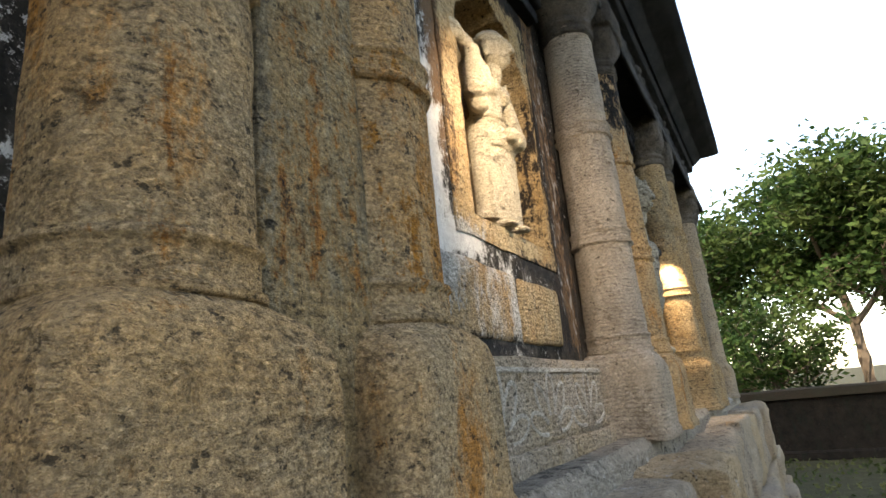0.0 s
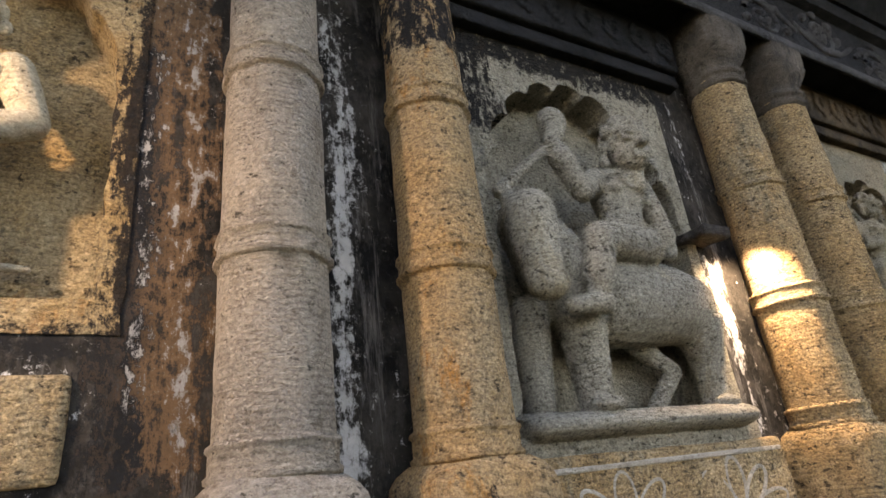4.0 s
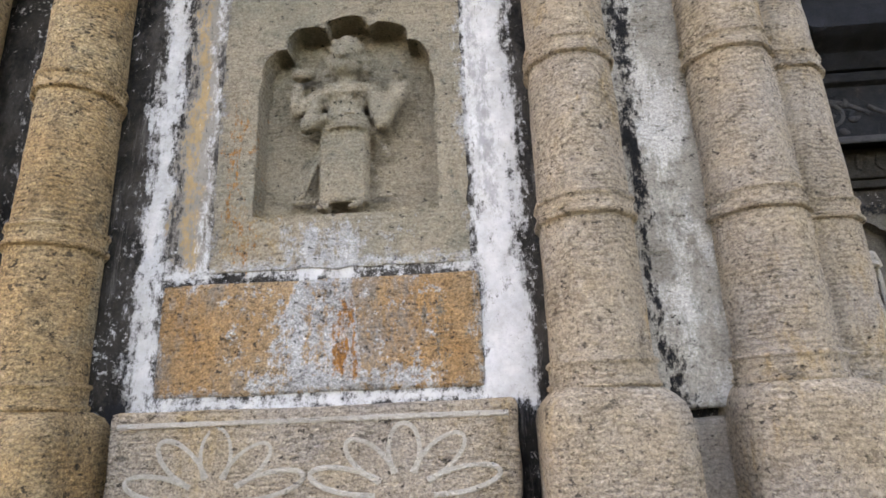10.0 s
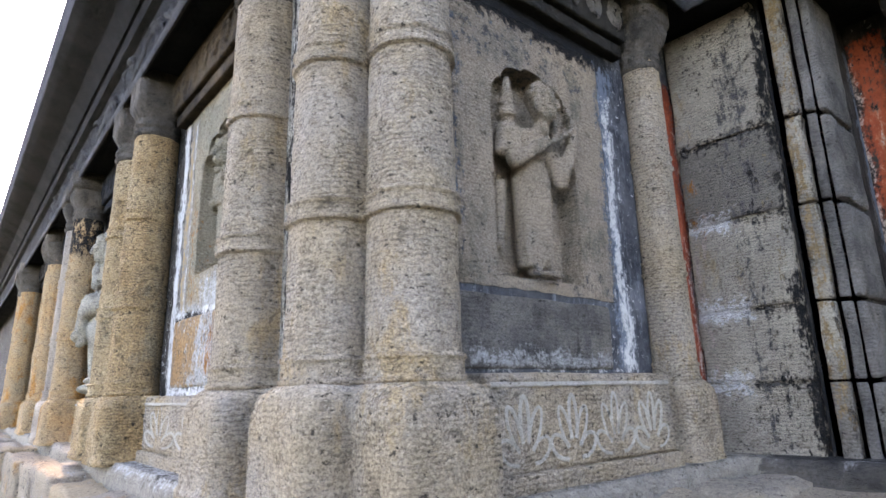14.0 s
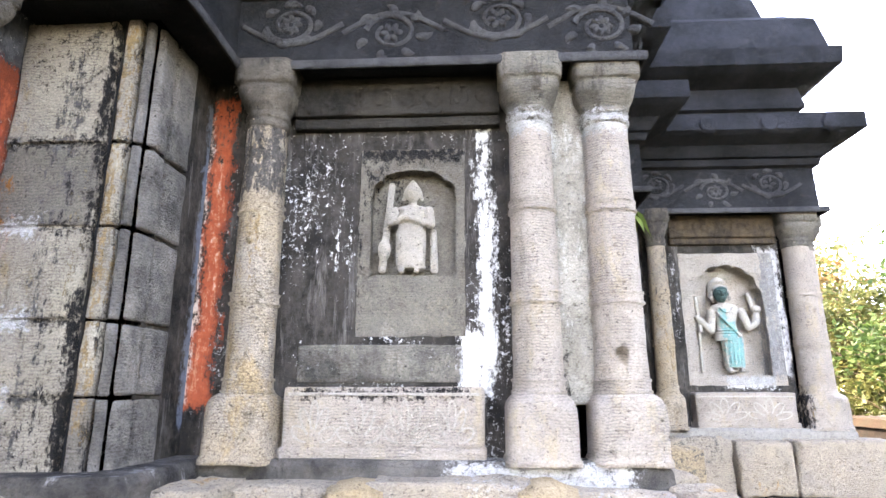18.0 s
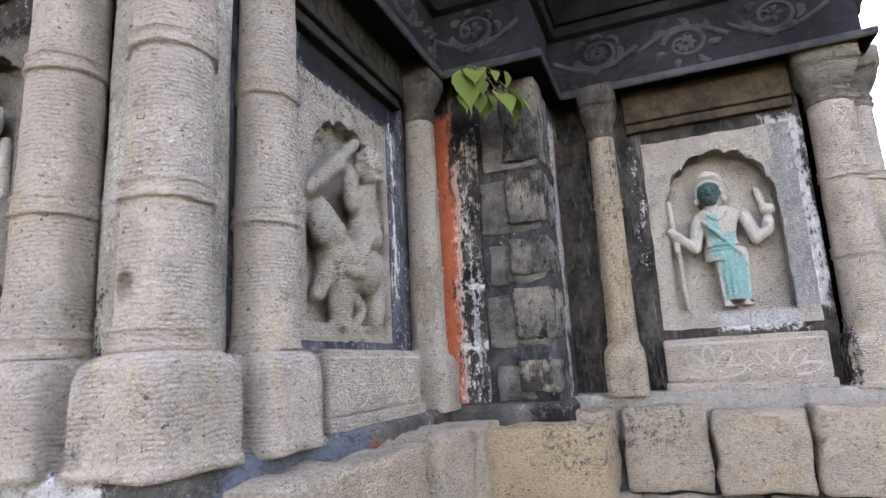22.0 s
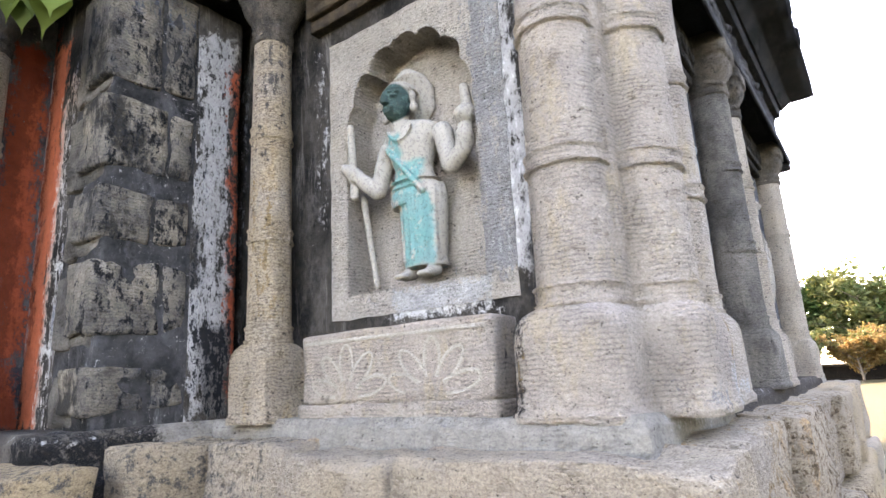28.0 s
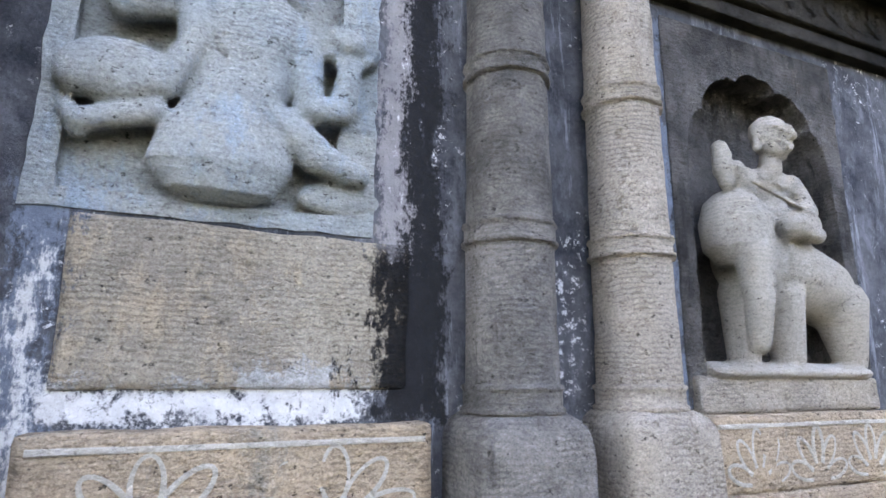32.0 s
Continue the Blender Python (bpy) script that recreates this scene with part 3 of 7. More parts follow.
# lighter than FRIEZE: the lit tops of the relief are painted into the colour
ORNAMENT = stone("grey_frieze_carving", (0.032, 0.0326, 0.0345), (0.0813, 0.0801, 0.0801), dark=(0.014, 0.014, 0.015), stain=0.3, chisel=0.1, contrast=0.4)
LEDGE = stone("limed_ledge_stone", (0.0286, 0.0273, 0.026), (0.156, 0.14, 0.12), dark=(0.010, 0.010, 0.010), stain=0.5, patch=(0.40, 0.39, 0.375), patch_amount=-0.01, chisel=0.5, contrast=0.6, marks=[("x", [(-9, 4.66, 1.15, 1.45, (0.34, 0.30, 0.245), 0.16)]), ("y", [(2.0, 2.6, 1.28, 1.44, BLUELIME, 0.24), (2.0, 3.2, 1.39, 1.44, GREYLIME, 0.26), (2.55, 3.12, 1.335, 1.38, DULLRED, 0.10), (2.4, 3.4, 1.22, 1.33, SOOT_AND_SHADE, 0.12)]), ("x", [(0.8, 3.2, 1.28, 1.44, WHITEWASH, 0.42), (1.5, 2.9, 1.15, 1.44, SOOT_AND_SHADE, 0.30), (5.3, 5.7, 1.34, 1.375, DULLRED, 0.28), (5.75, 6.30, 1.30, 1.44, WHITEWASH, 0.2), (3.2, 4.5, 1.40, 1.44, WHITEWASH, 0.2), (6.95, 8.2, 1.15, 1.45, (0.34, 0.31, 0.265), 0.12), (6.66, 7.10, 1.26, 1.44, SOOT_AND_SHADE, 0.22), (6.95, 7.75, 1.385, 1.42, SOOT_AND_SHADE, 0.20), (6.95, 7.75, 1.29, 1.345, (0.05, 0.048, 0.046), 0.26), (6.6, 7.9, 1.38, 1.44, WHITEWASH, 0.26)]), ("y", [(3.5, 4.25, 1.15, 1.45, (0.34, 0.31, 0.265), 0.12), (3.8, 4.25, 1.30, 1.34, SOOT_AND_SHADE, 0.24), (4.25, 6.5, 1.15, 1.45, (0.05, 0.042, 0.036), 0.16), (3.75, 4.15, 1.36, 1.44, WHITEWASH, 0.26), (4.3, 4.85, 1.38, 1.44, GREYLIME, 0.255), (4.25, 4.9, 1.39, 1.44, WHITEWASH, 0.27)])])
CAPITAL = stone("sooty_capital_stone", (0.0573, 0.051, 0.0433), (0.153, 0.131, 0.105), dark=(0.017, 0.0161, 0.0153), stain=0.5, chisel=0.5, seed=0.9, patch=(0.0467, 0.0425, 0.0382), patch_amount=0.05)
CAPITAL_PALE = stone("limed_capital_stone", (0.13, 0.12, 0.10), (0.27, 0.24, 0.195), dark=(0.02, 0.02, 0.019), stain=0.5, seed=0.5, contrast=0.8, marks=[("x", [(5.93, 6.40, 2.48, 2.555, WHITEWASH, 0.2)])])
COURSE_A = stone("limed_ochre_course", (0.38, 0.22, 0.09), (0.36, 0.28, 0.18), stain=0.14, patch=(0.56, 0.53, 0.49), patch_amount=0.07, chisel=0.6, marks=marks_in("x", 0.88, 1.3), contrast=1.6)
COURSE_C = stone("limed_rust_course", (0.39, 0.215, 0.09), (0.36, 0.245, 0.14), stain=0.2, patch=(0.25, 0.21, 0.17), patch_amount=0.04, chisel=0.6, marks=marks_in("x", 3.33, 3.95), contrast=1.6)
COURSE_D = stone("sooty_limed_course", (0.072, 0.0684, 0.0648), (0.24, 0.216, 0.186), dark=(0.018, 0.018, 0.018), stain=0.45, patch=(0.27, 0.24, 0.20), patch_amount=0.04, chisel=0.9, marks=marks_in("y", 0.5, 1.3))
COURSE_E = stone("algae_stained_course", (0.06, 0.0564, 0.0504), (0.264, 0.24, 0.198), dark=(0.018, 0.018, 0.018), stain=0.45, marks=marks_in("x", 5.2, 5.95))
COURSE_J = stone("pinkish_grey_course", (0.399, 0.34, 0.258), (0.294, 0.25, 0.194), stain=0.3, patch=(0.462, 0.36, 0.249), patch_amount=0.04, marks=marks_in("y", 4.28, 4.95))
PANEL_A = stone("ochre_panel_stone", (0.40, 0.26, 0.12), (0.46, 0.36, 0.22), stain=0.2, patch=(0.34, 0.17, 0.06), patch_amount=0.03, chisel=0.6, marks=marks_in("x", 0.88, 1.62), contrast=1.5)
PANEL_B = stone("dark_grey_panel_stone", (0.28, 0.26, 0.205), (0.37, 0.335, 0.26), stain=0.26, patch=(0.10, 0.095, 0.085), patch_amount=0.02, chisel=0.6, contrast=1.5, marks=marks_in("x", 2.0, 2.8))
PANEL_E = stone("sooty_inset_panel_stone", (0.12, 0.105, 0.085), (0.20, 0.18, 0.145), stain=0.38, patch=(0.26, 0.235, 0.19), patch_amount=0.0, chisel=0.6, marks=[("x", [(5.42, 5.60, 2.2, 2.48, SOOT_AND_SHADE, 0.26), (5.42, 5.82, 2.40, 2.48, SOOT_AND_SHADE, 0.2), (5.42, 5.48, 1.8, 2.46, SOOT_AND_SHADE, 0.25), (5.775, 5.82, 1.8, 2.46, SOOT_AND_SHADE, 0.25), (5.42, 5.82, 1.78, 1.83, SOOT_AND_SHADE, 0.25), (5.6, 5.8, 1.8, 1.95, (0.30, 0.265, 0.2), 0.28)])])
PANEL_F = stone("pale_grey_panel_stone", (0.357, 0.315, 0.26), (0.41, 0.355, 0.288), stain=0.2, chisel=1.0, marks=marks_in("y", 2.3, 3.05), contrast=0.9)
PANEL_H = stone("pale_limed_panel_stone", (0.378, 0.335, 0.288), (0.441, 0.384, 0.315), stain=0.2, chisel=1.0, marks=marks_in("x", 7.2, 7.75), contrast=0.9)
CORNER_A = stone("grey_corner_stone", (0.30, 0.262, 0.215), (0.44, 0.385, 0.30), dark=(0.02, 0.02, 0.02), stain=0.44, patch=(0.357, 0.266, 0.158), patch_amount=0.0, marks=marks_in("x", 4.482, 4.875), vary=(0.09, 0.085, 0.08))
CORNER_E = stone("worn_corner_stone", (0.106, 0.1, 0.0925), (0.338, 0.294, 0.231), dark=(0.016, 0.016, 0.016), stain=0.42, seed=1.3, patch=(0.02, 0.02, 0.02), patch_amount=0.085, marks=[("x", [(6.36, 6.50, 2.12, 2.30, OCHREISH, 0.28), (6.40, 6.56, 1.90, 2.0, GREYLIME, 0.26), (6.36, 6.56, 1.48, 1.56, GREYLIME, 0.28)]), ("y", [(3.30, 3.60, 1.40, 2.72, (0.11, 0.125, 0.15), 0.262), (3.30, 3.60, 1.42, 2.6, SOOT_AND_SHADE, 0.27)])])
PLINTH = stone("plinth_sandstone", (0.378, 0.305, 0.222), (0.294, 0.246, 0.195), stain=0.34, patch=(0.42, 0.236, 0.0929), patch_amount=0.0, chisel=0.6, vary=(0.40, 0.29, 0.165), marks=[("x", [(1.0, 3.2, 1.2, 1.45, WHITEWASH, 0.44), (1.6, 2.7, 1.2, 1.45, SOOT_AND_SHADE, 0.36), (5.75, 6.3, 1.3, 1.42, WHITEWASH, 0.30), (6.7, 7.2, 1.2, 1.42, (0.13, 0.12, 0.105), 0.257)]), ("y", [(4.3, 4.9, 1.25, 1.42, (0.10, 0.075, 0.05), 0.27), (3.9, 5.6, 0.9, 1.42, (0.26, 0.17, 0.085), 0.255), (4.1, 5.6, 1.0, 1.40, (0.12, 0.085, 0.055), 0.27)])])
PLINTH_OCHRE = stone("ochre_plinth_stone", (0.40, 0.30, 0.185), (0.35, 0.255, 0.15), stain=0.15, chisel=0.5)
INFILL = stone("grey_brown_infill_plaster", (0.27, 0.22, 0.15), (0.40, 0.30, 0.17), dark=(0.02, 0.02, 0.019), stain=0.5, patch=(0.063, 0.056, 0.043), patch_amount=0.05, chisel=0.5, marks=[("x", [(0.46, 0.62, 2.15, 2.7, SOOT_AND_SHADE, 0.28), (0.48, 0.64, 1.45, 2.1, OCHREISH, 0.22), (0.50, 0.60, 1.9, 2.5, WHITEWASH, 0.36), (0.48, 0.64, 1.62, 1.82, RUSTY, 0.256), (0.50, 0.64, 1.75, 2.05, RUSTY, 0.28), (0.50, 0.57, 1.5, 1.75, SOOT_AND_SHADE, 0.30)])], contrast=1.6)
# the dark lines along the shaft sides paint in contact shade
INFILL_LIMED = stone("speckled_lime_infill", (0.255, 0.228, 0.184), (0.408, 0.371, 0.31), dark=(0.0306, 0.0297, 0.027), stain=0.42, patch=(0.592, 0.564, 0.504), patch_amount=0.05, chisel=0.4, marks=[("x", [(4.21, 4.262, 1.43, 2.6, SOOT_AND_SHADE, 0.2), (6.09, 6.13, 1.43, 1.75, SOOT_AND_SHADE, 0.24)])])
FLECK = (0.46, 0.45, 0.43)
WALLS = {}
for key, kind, axis, lo, hi in (("front", 0, "x", -2, 4.48), ("side_d", 1, "y", 0.3, 1.64), ("corner_a", 0, "x", 4.48, 4.9), ("corner_b", 0, "y", 1.62, 2.02), ("face_e", 2, "x", 4.88, 6.26), ("side_f", 1, "y", 2.02, 3.38),
                                ("corner_c", 0, "x", 6.2, 6.66), ("corner_e", 0, "y", 3.4, 3.8), ("face_h", 0, "x", 6.66, 7.9), ("side_j", 1, "y", 3.8, 6.7), ("far", 1, "y", 6.6, 9)):
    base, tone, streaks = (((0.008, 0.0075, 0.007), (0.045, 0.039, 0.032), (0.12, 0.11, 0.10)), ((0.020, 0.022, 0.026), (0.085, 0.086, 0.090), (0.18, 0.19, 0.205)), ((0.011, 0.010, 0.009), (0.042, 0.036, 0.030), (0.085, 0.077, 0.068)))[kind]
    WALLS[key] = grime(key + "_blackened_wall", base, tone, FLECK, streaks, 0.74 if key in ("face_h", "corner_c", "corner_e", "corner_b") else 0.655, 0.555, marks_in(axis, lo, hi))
MORTAR = grime("dark_mortar", (0.010, 0.010, 0.010), (0.055, 0.054, 0.054), (0.25, 0.24, 0.23), (0.12, 0.12, 0.125), 0.64)


def painted_carving(name, stone_colour, skirt, skirt_box, face_colour, face_at, face_radius):
    """Pale carved stone with an old painted skirt and a painted face."""
    m, nt, b = nodes_of(name)
    p1 = mapped(nt, (1, 1, 1))
    wear = noise_of(nt, p1, 45, 6, 0.8)
    tone = noise_of(nt, p1, 8, 5)
    col = mix(nt, ramp(nt, tone, 0.35, 0.7), stone_colour, tuple(c * 0.8 for c in stone_colour))
    shift = nt.nodes.new("ShaderNodeVectorMath")
    shift.operation = "MULTIPLY_ADD"
    n3 = nt.nodes.new("ShaderNodeTexNoise")
    n3.inputs["Scale"].default_value = 35
    nt.links.new(p1, n3.inputs["Vector"])
    nt.links.new(n3.outputs["Color"], shift.inputs[0])
    shift.inputs[1].default_value = (0.03, 0.03, 0.03)
    nt.links.new(p1, shift.inputs[2])
    sep = nt.nodes.new("ShaderNodeSeparateXYZ")
    nt.links.new(shift.outputs[0], sep.inputs[0])
    for (y0, y1), (z0, z1), thin in skirt_box:
        mask = ramp(nt, wear, 0.60 - thin, 0.50 - thin)
        for sock, lo, hi in ((1, y0 + 0.015, y1 + 0.015), (2, z0 + 0.015, z1 + 0.015)):
            for edge, sign in ((lo, 1), (hi, -1)):
                mask = calc(nt, "MULTIPLY", mask, ramp(nt, sep.outputs[sock], edge - 0.006 * sign, edge + 0.006 * sign))
        col = mix(nt, mask, col, mix(nt, ramp(nt, tone, 0.35, 0.65), skirt, tuple(c * 0.7 + 0.06 for c in skirt)))
    dist = nt.nodes.new("ShaderNodeVectorMath")
    dist.operation = "DISTANCE"
    nt.links.new(p1, dist.inputs[0])
    dist.inputs[1].default_value = face_at
    col = mix(nt, ramp(nt, dist.outputs["Value"], face_radius * 1.06, face_radius * 0.94), col, mix(nt, ramp(nt, wear, 0.5, 0.7), face_colour, tuple(c * 2.5 for c in face_colour)))
    grain = noise_of(nt, p1, 110, 5, 0.78)
    col = mix(nt, ramp(nt, grain, 0.50, 0.36), col, mix(nt, 0.5, col, (0.04, 0.036, 0.03)))
    nt.links.new(col, b.inputs["Base Color"])
    bump(nt, b, [(wear, 0.6, 0.006), (grain, 0.8, 0.008)])
    return m


PAINTED = painted_carving("painted_pale_carving", (0.31, 0.283, 0.24), (0.085, 0.225, 0.205), (((7.375, 7.470), (1.775, 1.955), -0.05), ((7.350, 7.440), (1.95, 2.05), -0.04), ((7.340, 7.385), (2.04, 2.13), -0.02), ((7.34, 7.375), (1.80, 1.955), 0.10)), (0.030, 0.055, 0.050), (-3.775, 7.367, 2.216), 0.052)
GRASSY = grime("dry_grass_ground", (0.030, 0.027, 0.014), (0.060, 0.056, 0.026), (0.12, 0.09, 0.045), (0.045, 0.050, 0.020), fleck_at=0.66)
# boundary wall and coping: tree shade is put into these very dark colours
BRICKWALL = grime("shade_dark_plastered_brick", (0.0065, 0.0052, 0.004), (0.018, 0.0138, 0.0102), (0.044, 0.033, 0.022), (0.0085, 0.0115, 0.0075), 0.66, 0.54)
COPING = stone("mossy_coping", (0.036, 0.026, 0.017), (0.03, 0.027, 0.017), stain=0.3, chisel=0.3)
BARK = plain("bark", (0.12, 0.095, 0.07), 0.9, 0, 60)
PAINT_WHITE = plain("white_house_paint", (0.75, 0.74, 0.70), 0.8)
ROOF_RED = plain("dull_red_paint", (0.30, 0.09, 0.06), 0.7)


def leaf_material(name, c1, c2, c3):
    m, nt, b = nodes_of(name, 0.55)
    g = nt.nodes.new("ShaderNodeNewGeometry")
    col = mix(nt, ramp(nt, g.outputs["Random Per Island"], 0.2, 0.8), c1, c2)
    col = mix(nt, ramp(nt, noise_of(nt, mapped(nt, (1, 1, 1)), 0.8, 3), 0.5, 0.65), col, c3)
    nt.links.new(col, b.inputs["Base Color"])
    t = nt.nodes.new("ShaderNodeBsdfTranslucent")
    nt.links.new(col, t.inputs["Color"])
    mx = nt.nodes.new("ShaderNodeMixShader")
    mx.inputs[0].default_value = 0.35
    nt.links.new(b.outputs[0], mx.inputs[1])
    nt.links.new(t.outputs[0], mx.inputs[2])
    nt.links.new(mx.outputs[0], nt.nodes["Material Output"].inputs[0])
    return m


LEAF_GREEN = leaf_material("green_foliage", (0.018, 0.042, 0.012), (0.042, 0.075, 0.020), (0.060, 0.085, 0.026))
LEAF_OLIVE = leaf_material("olive_foliage", (0.035, 0.050, 0.016), (0.070, 0.080, 0.026), (0.11, 0.11, 0.04))
LEAF_RUST = leaf_material("rusty_foliage", (0.15, 0.085, 0.03), (0.19, 0.13, 0.045), (0.09, 0.10, 0.03))
LEAF_PIPAL = leaf_material("pipal_leaf", (0.032, 0.062, 0.016), (0.095, 0.125, 0.028), (0.06, 0.09, 0.022))


# ---- mesh helpers ----
def finish(name, bm, material, parent=None, label="", smooth=False):
    bmesh.ops.recalc_face_normals(bm, faces=bm.faces)
    me = bpy.data.meshes.new(name)
    bm.to_mesh(me)
    bm.free()
    me.materials.append(material)
    if smooth:
        me.shade_smooth()
    ob = new(name, me)
    if parent:
        ob.parent = parent
    return tagged(ob, label)


def part(name, bm, material, parent, label="", smooth=False):
    return finish(name, bm, material, parent, label, smooth)


def thing(name, label, category, group="", at=(0, 0, 0)):
    ob = new(name)
    ob.empty_display_size = 0.05
    ob.location = at
    return tagged(ob, label, category, group)


def wobble(bm, amount, scale, seed=0.0):
    for v in bm.verts:
        v.co += noise.noise_vector(v.co * scale + Vector((seed, seed * 1.7, 3.1))) * amount


class Face:
    """One flat stretch of the temple's wall; u runs to the right as one faces it, d outwards, z up."""

    def __init__(self, kind, plane):
        self.kind, self.plane = kind, plane

    def at(self, u, d, z):
        return Vector((self.plane + d, u, z)) if self.kind == "x" else Vector((-u, self.plane + d, z))

    def turn(self):
        return pose(0, 0, 0, 0, 0, 90 if self.kind == "x" else 180)


FRONT, SIDE_D, STEP_A, STEP_B, FACE_E = Face("x", -0.44), Face("y", 4.48), Face("x", -1.62), Face("y", 4.88), Face("x", -2.02)
SIDE_F, STEP_C, STEP_E, FACE_H, SIDE_J = Face("y", 6.26), Face("x", -3.36), Face("y", 6.66), Face("x", -3.785), Face("y", 7.845)
SIDE_K = Face("y", 7.53)
OUTLINE = [(-0.44, -9.0), (-0.44, 4.48), (-1.62, 4.48), (-1.62, 4.88), (-2.02, 4.88), (-2.02, 6.26), (-3.36, 6.26), (-3.36, 6.66),
           (-3.785, 6.66), (-3.785, 7.845), (-6.62, 7.845), (-6.62, 7.53), (-8.2, 7.53), (-8.2, 2.0)]


def offset(d):
    """The temple's outline moved outwards by d."""
    pts = []
    last = len(OUTLINE) - 1
    for i, (x, y) in enumerate(OUTLINE):
        for a, b in ((i - 1, i), (i, i + 1)):
            if a >= 0 and b <= last:
                (ax, ay), (bx, by) = OUTLINE[a], OUTLINE[b]
                ln = math.dist((ax, ay), (bx, by))
                x, y = x + d * (by - ay) / ln, y - d * (bx - ax) / ln
        pts.append((x, y))
    return pts


def sweep(name, profile, material, kind="structure", label="", rough=0.0, category=""):
    """A moulding with the closed profile of (d, z) all along the outline."""
    bm = bmesh.new()
    rings = []
    lines = [offset(d) for d, z in profile]
    steps = []
    for i in range(len(OUTLINE) - 1):
        a, b = OUTLINE[i], OUTLINE[i + 1]
        n = max(1, int(math.dist(a, b) / 0.12)) if rough else 1
        steps += [(i, k / n) for k in range(n)]
    steps.append((len(OUTLINE) - 2, 1.0))
    for i, f in steps:
        ring = []
        for (d, z), line in zip(profile, lines):
            x = line[i][0] * (1 - f) + line[i + 1][0] * f
            y = line[i][1] * (1 - f) + line[i + 1][1] * f
            ring.append(bm.verts.new((x, y, z)))
        rings.append(ring)
    for a, b in zip(rings, rings[1:]):
        for k in range(len(a)):
            bm.faces.new((a[k], a[(k + 1) % len(a)], b[(k + 1) % len(a)], b[k]))
    bm.faces.new(rings[0])
    bm.faces.new(rings[-1])
    if rough:
        wobble(bm, rough, 6)
    return tagged(finish(name, bm, material), label, category, kind=kind)


def slab(bm, face, u0, u1, d0, d1, z0, z1, bevel=0.006, rough=0.004, cuts=6, seed=0.0):
    """A dressed stone between those limits, with worn arrises."""
    vs = [bm.verts.new(face.at(u, d, z)) for u in (u0, u1) for d in (d0, d1) for z in (z0, z1)]
    fs = [bm.faces.new([vs[i] for i in q]) for q in ((0, 1, 3, 2), (4, 6, 7, 5), (0, 4, 5, 1), (2, 3, 7, 6), (0, 2, 6, 4), (1, 5, 7, 3))]
    es = list({e for f in fs for e in f.edges})
    if bevel:
        bmesh.ops.bevel(bm, geom=es, offset=bevel, segments=2, affect="EDGES", profile=0.6)
    if cuts:
        bmesh.ops.subdivide_edges(bm, edges=[e for e in bm.edges if e.calc_length() > 0.03], cuts=cuts, use_grid_fill=True)
    if rough:
        wobble(bm, rough, 14, seed)
    return bm


def lathe(bm, rings, power=4.0, sides=32, facets=8):
    """Stacked rings of (z, radius, squareness): 0 is a faceted round shaft, 1 a rounded square."""
    prev = None
    for z, r, sq in rings:
        ring = []
        for k in range(sides):
            a = 2 * math.pi * (k + 0.5) / sides
            c, s = math.cos(a), math.sin(a)
            square = 1 / (abs(c) ** 9 + abs(s) ** 9) ** (1 / 9)
            seg = math.pi / facets
            local = (a + seg) % (2 * seg) - seg
            octo = 0.25 + 0.75 * (math.cos(seg * 0.6) / max(math.cos(local), 0.1))
            q = r * (square * sq + octo * (1 - sq))
            ring.append(bm.verts.new((q * c, q * s, z)))
        if prev:
            for k in range(sides):
                bm.faces.new((prev[k], prev[(k + 1) % sides], ring[(k + 1) % sides], ring[k]))
        else:
            bm.faces.new(ring)
        prev = ring
    bm.faces.new(prev)
    return bm


# ---- the temple's large structure ----
# sinkings for the niches, by stretch of wall: u from, u to, z from, z to
HOLES = {0: [(1.04, 1.48, 1.85, 2.46), (2.10, 2.69, 1.655, 2.49), (3.49, 3.90, 1.955, 2.42)], 1: [(0.66, 1.14, 1.82, 2.43)],
         4: [(5.46, 5.79, 1.99, 2.40)], 5: [(2.46, 2.97, 1.67, 2.36)], 8: [(7.17, 7.64, 1.71, 2.43)], 9: [(4.33, 4.75, 1.92, 2.55), (5.50, 6.03, 1.665, 2.42)]}
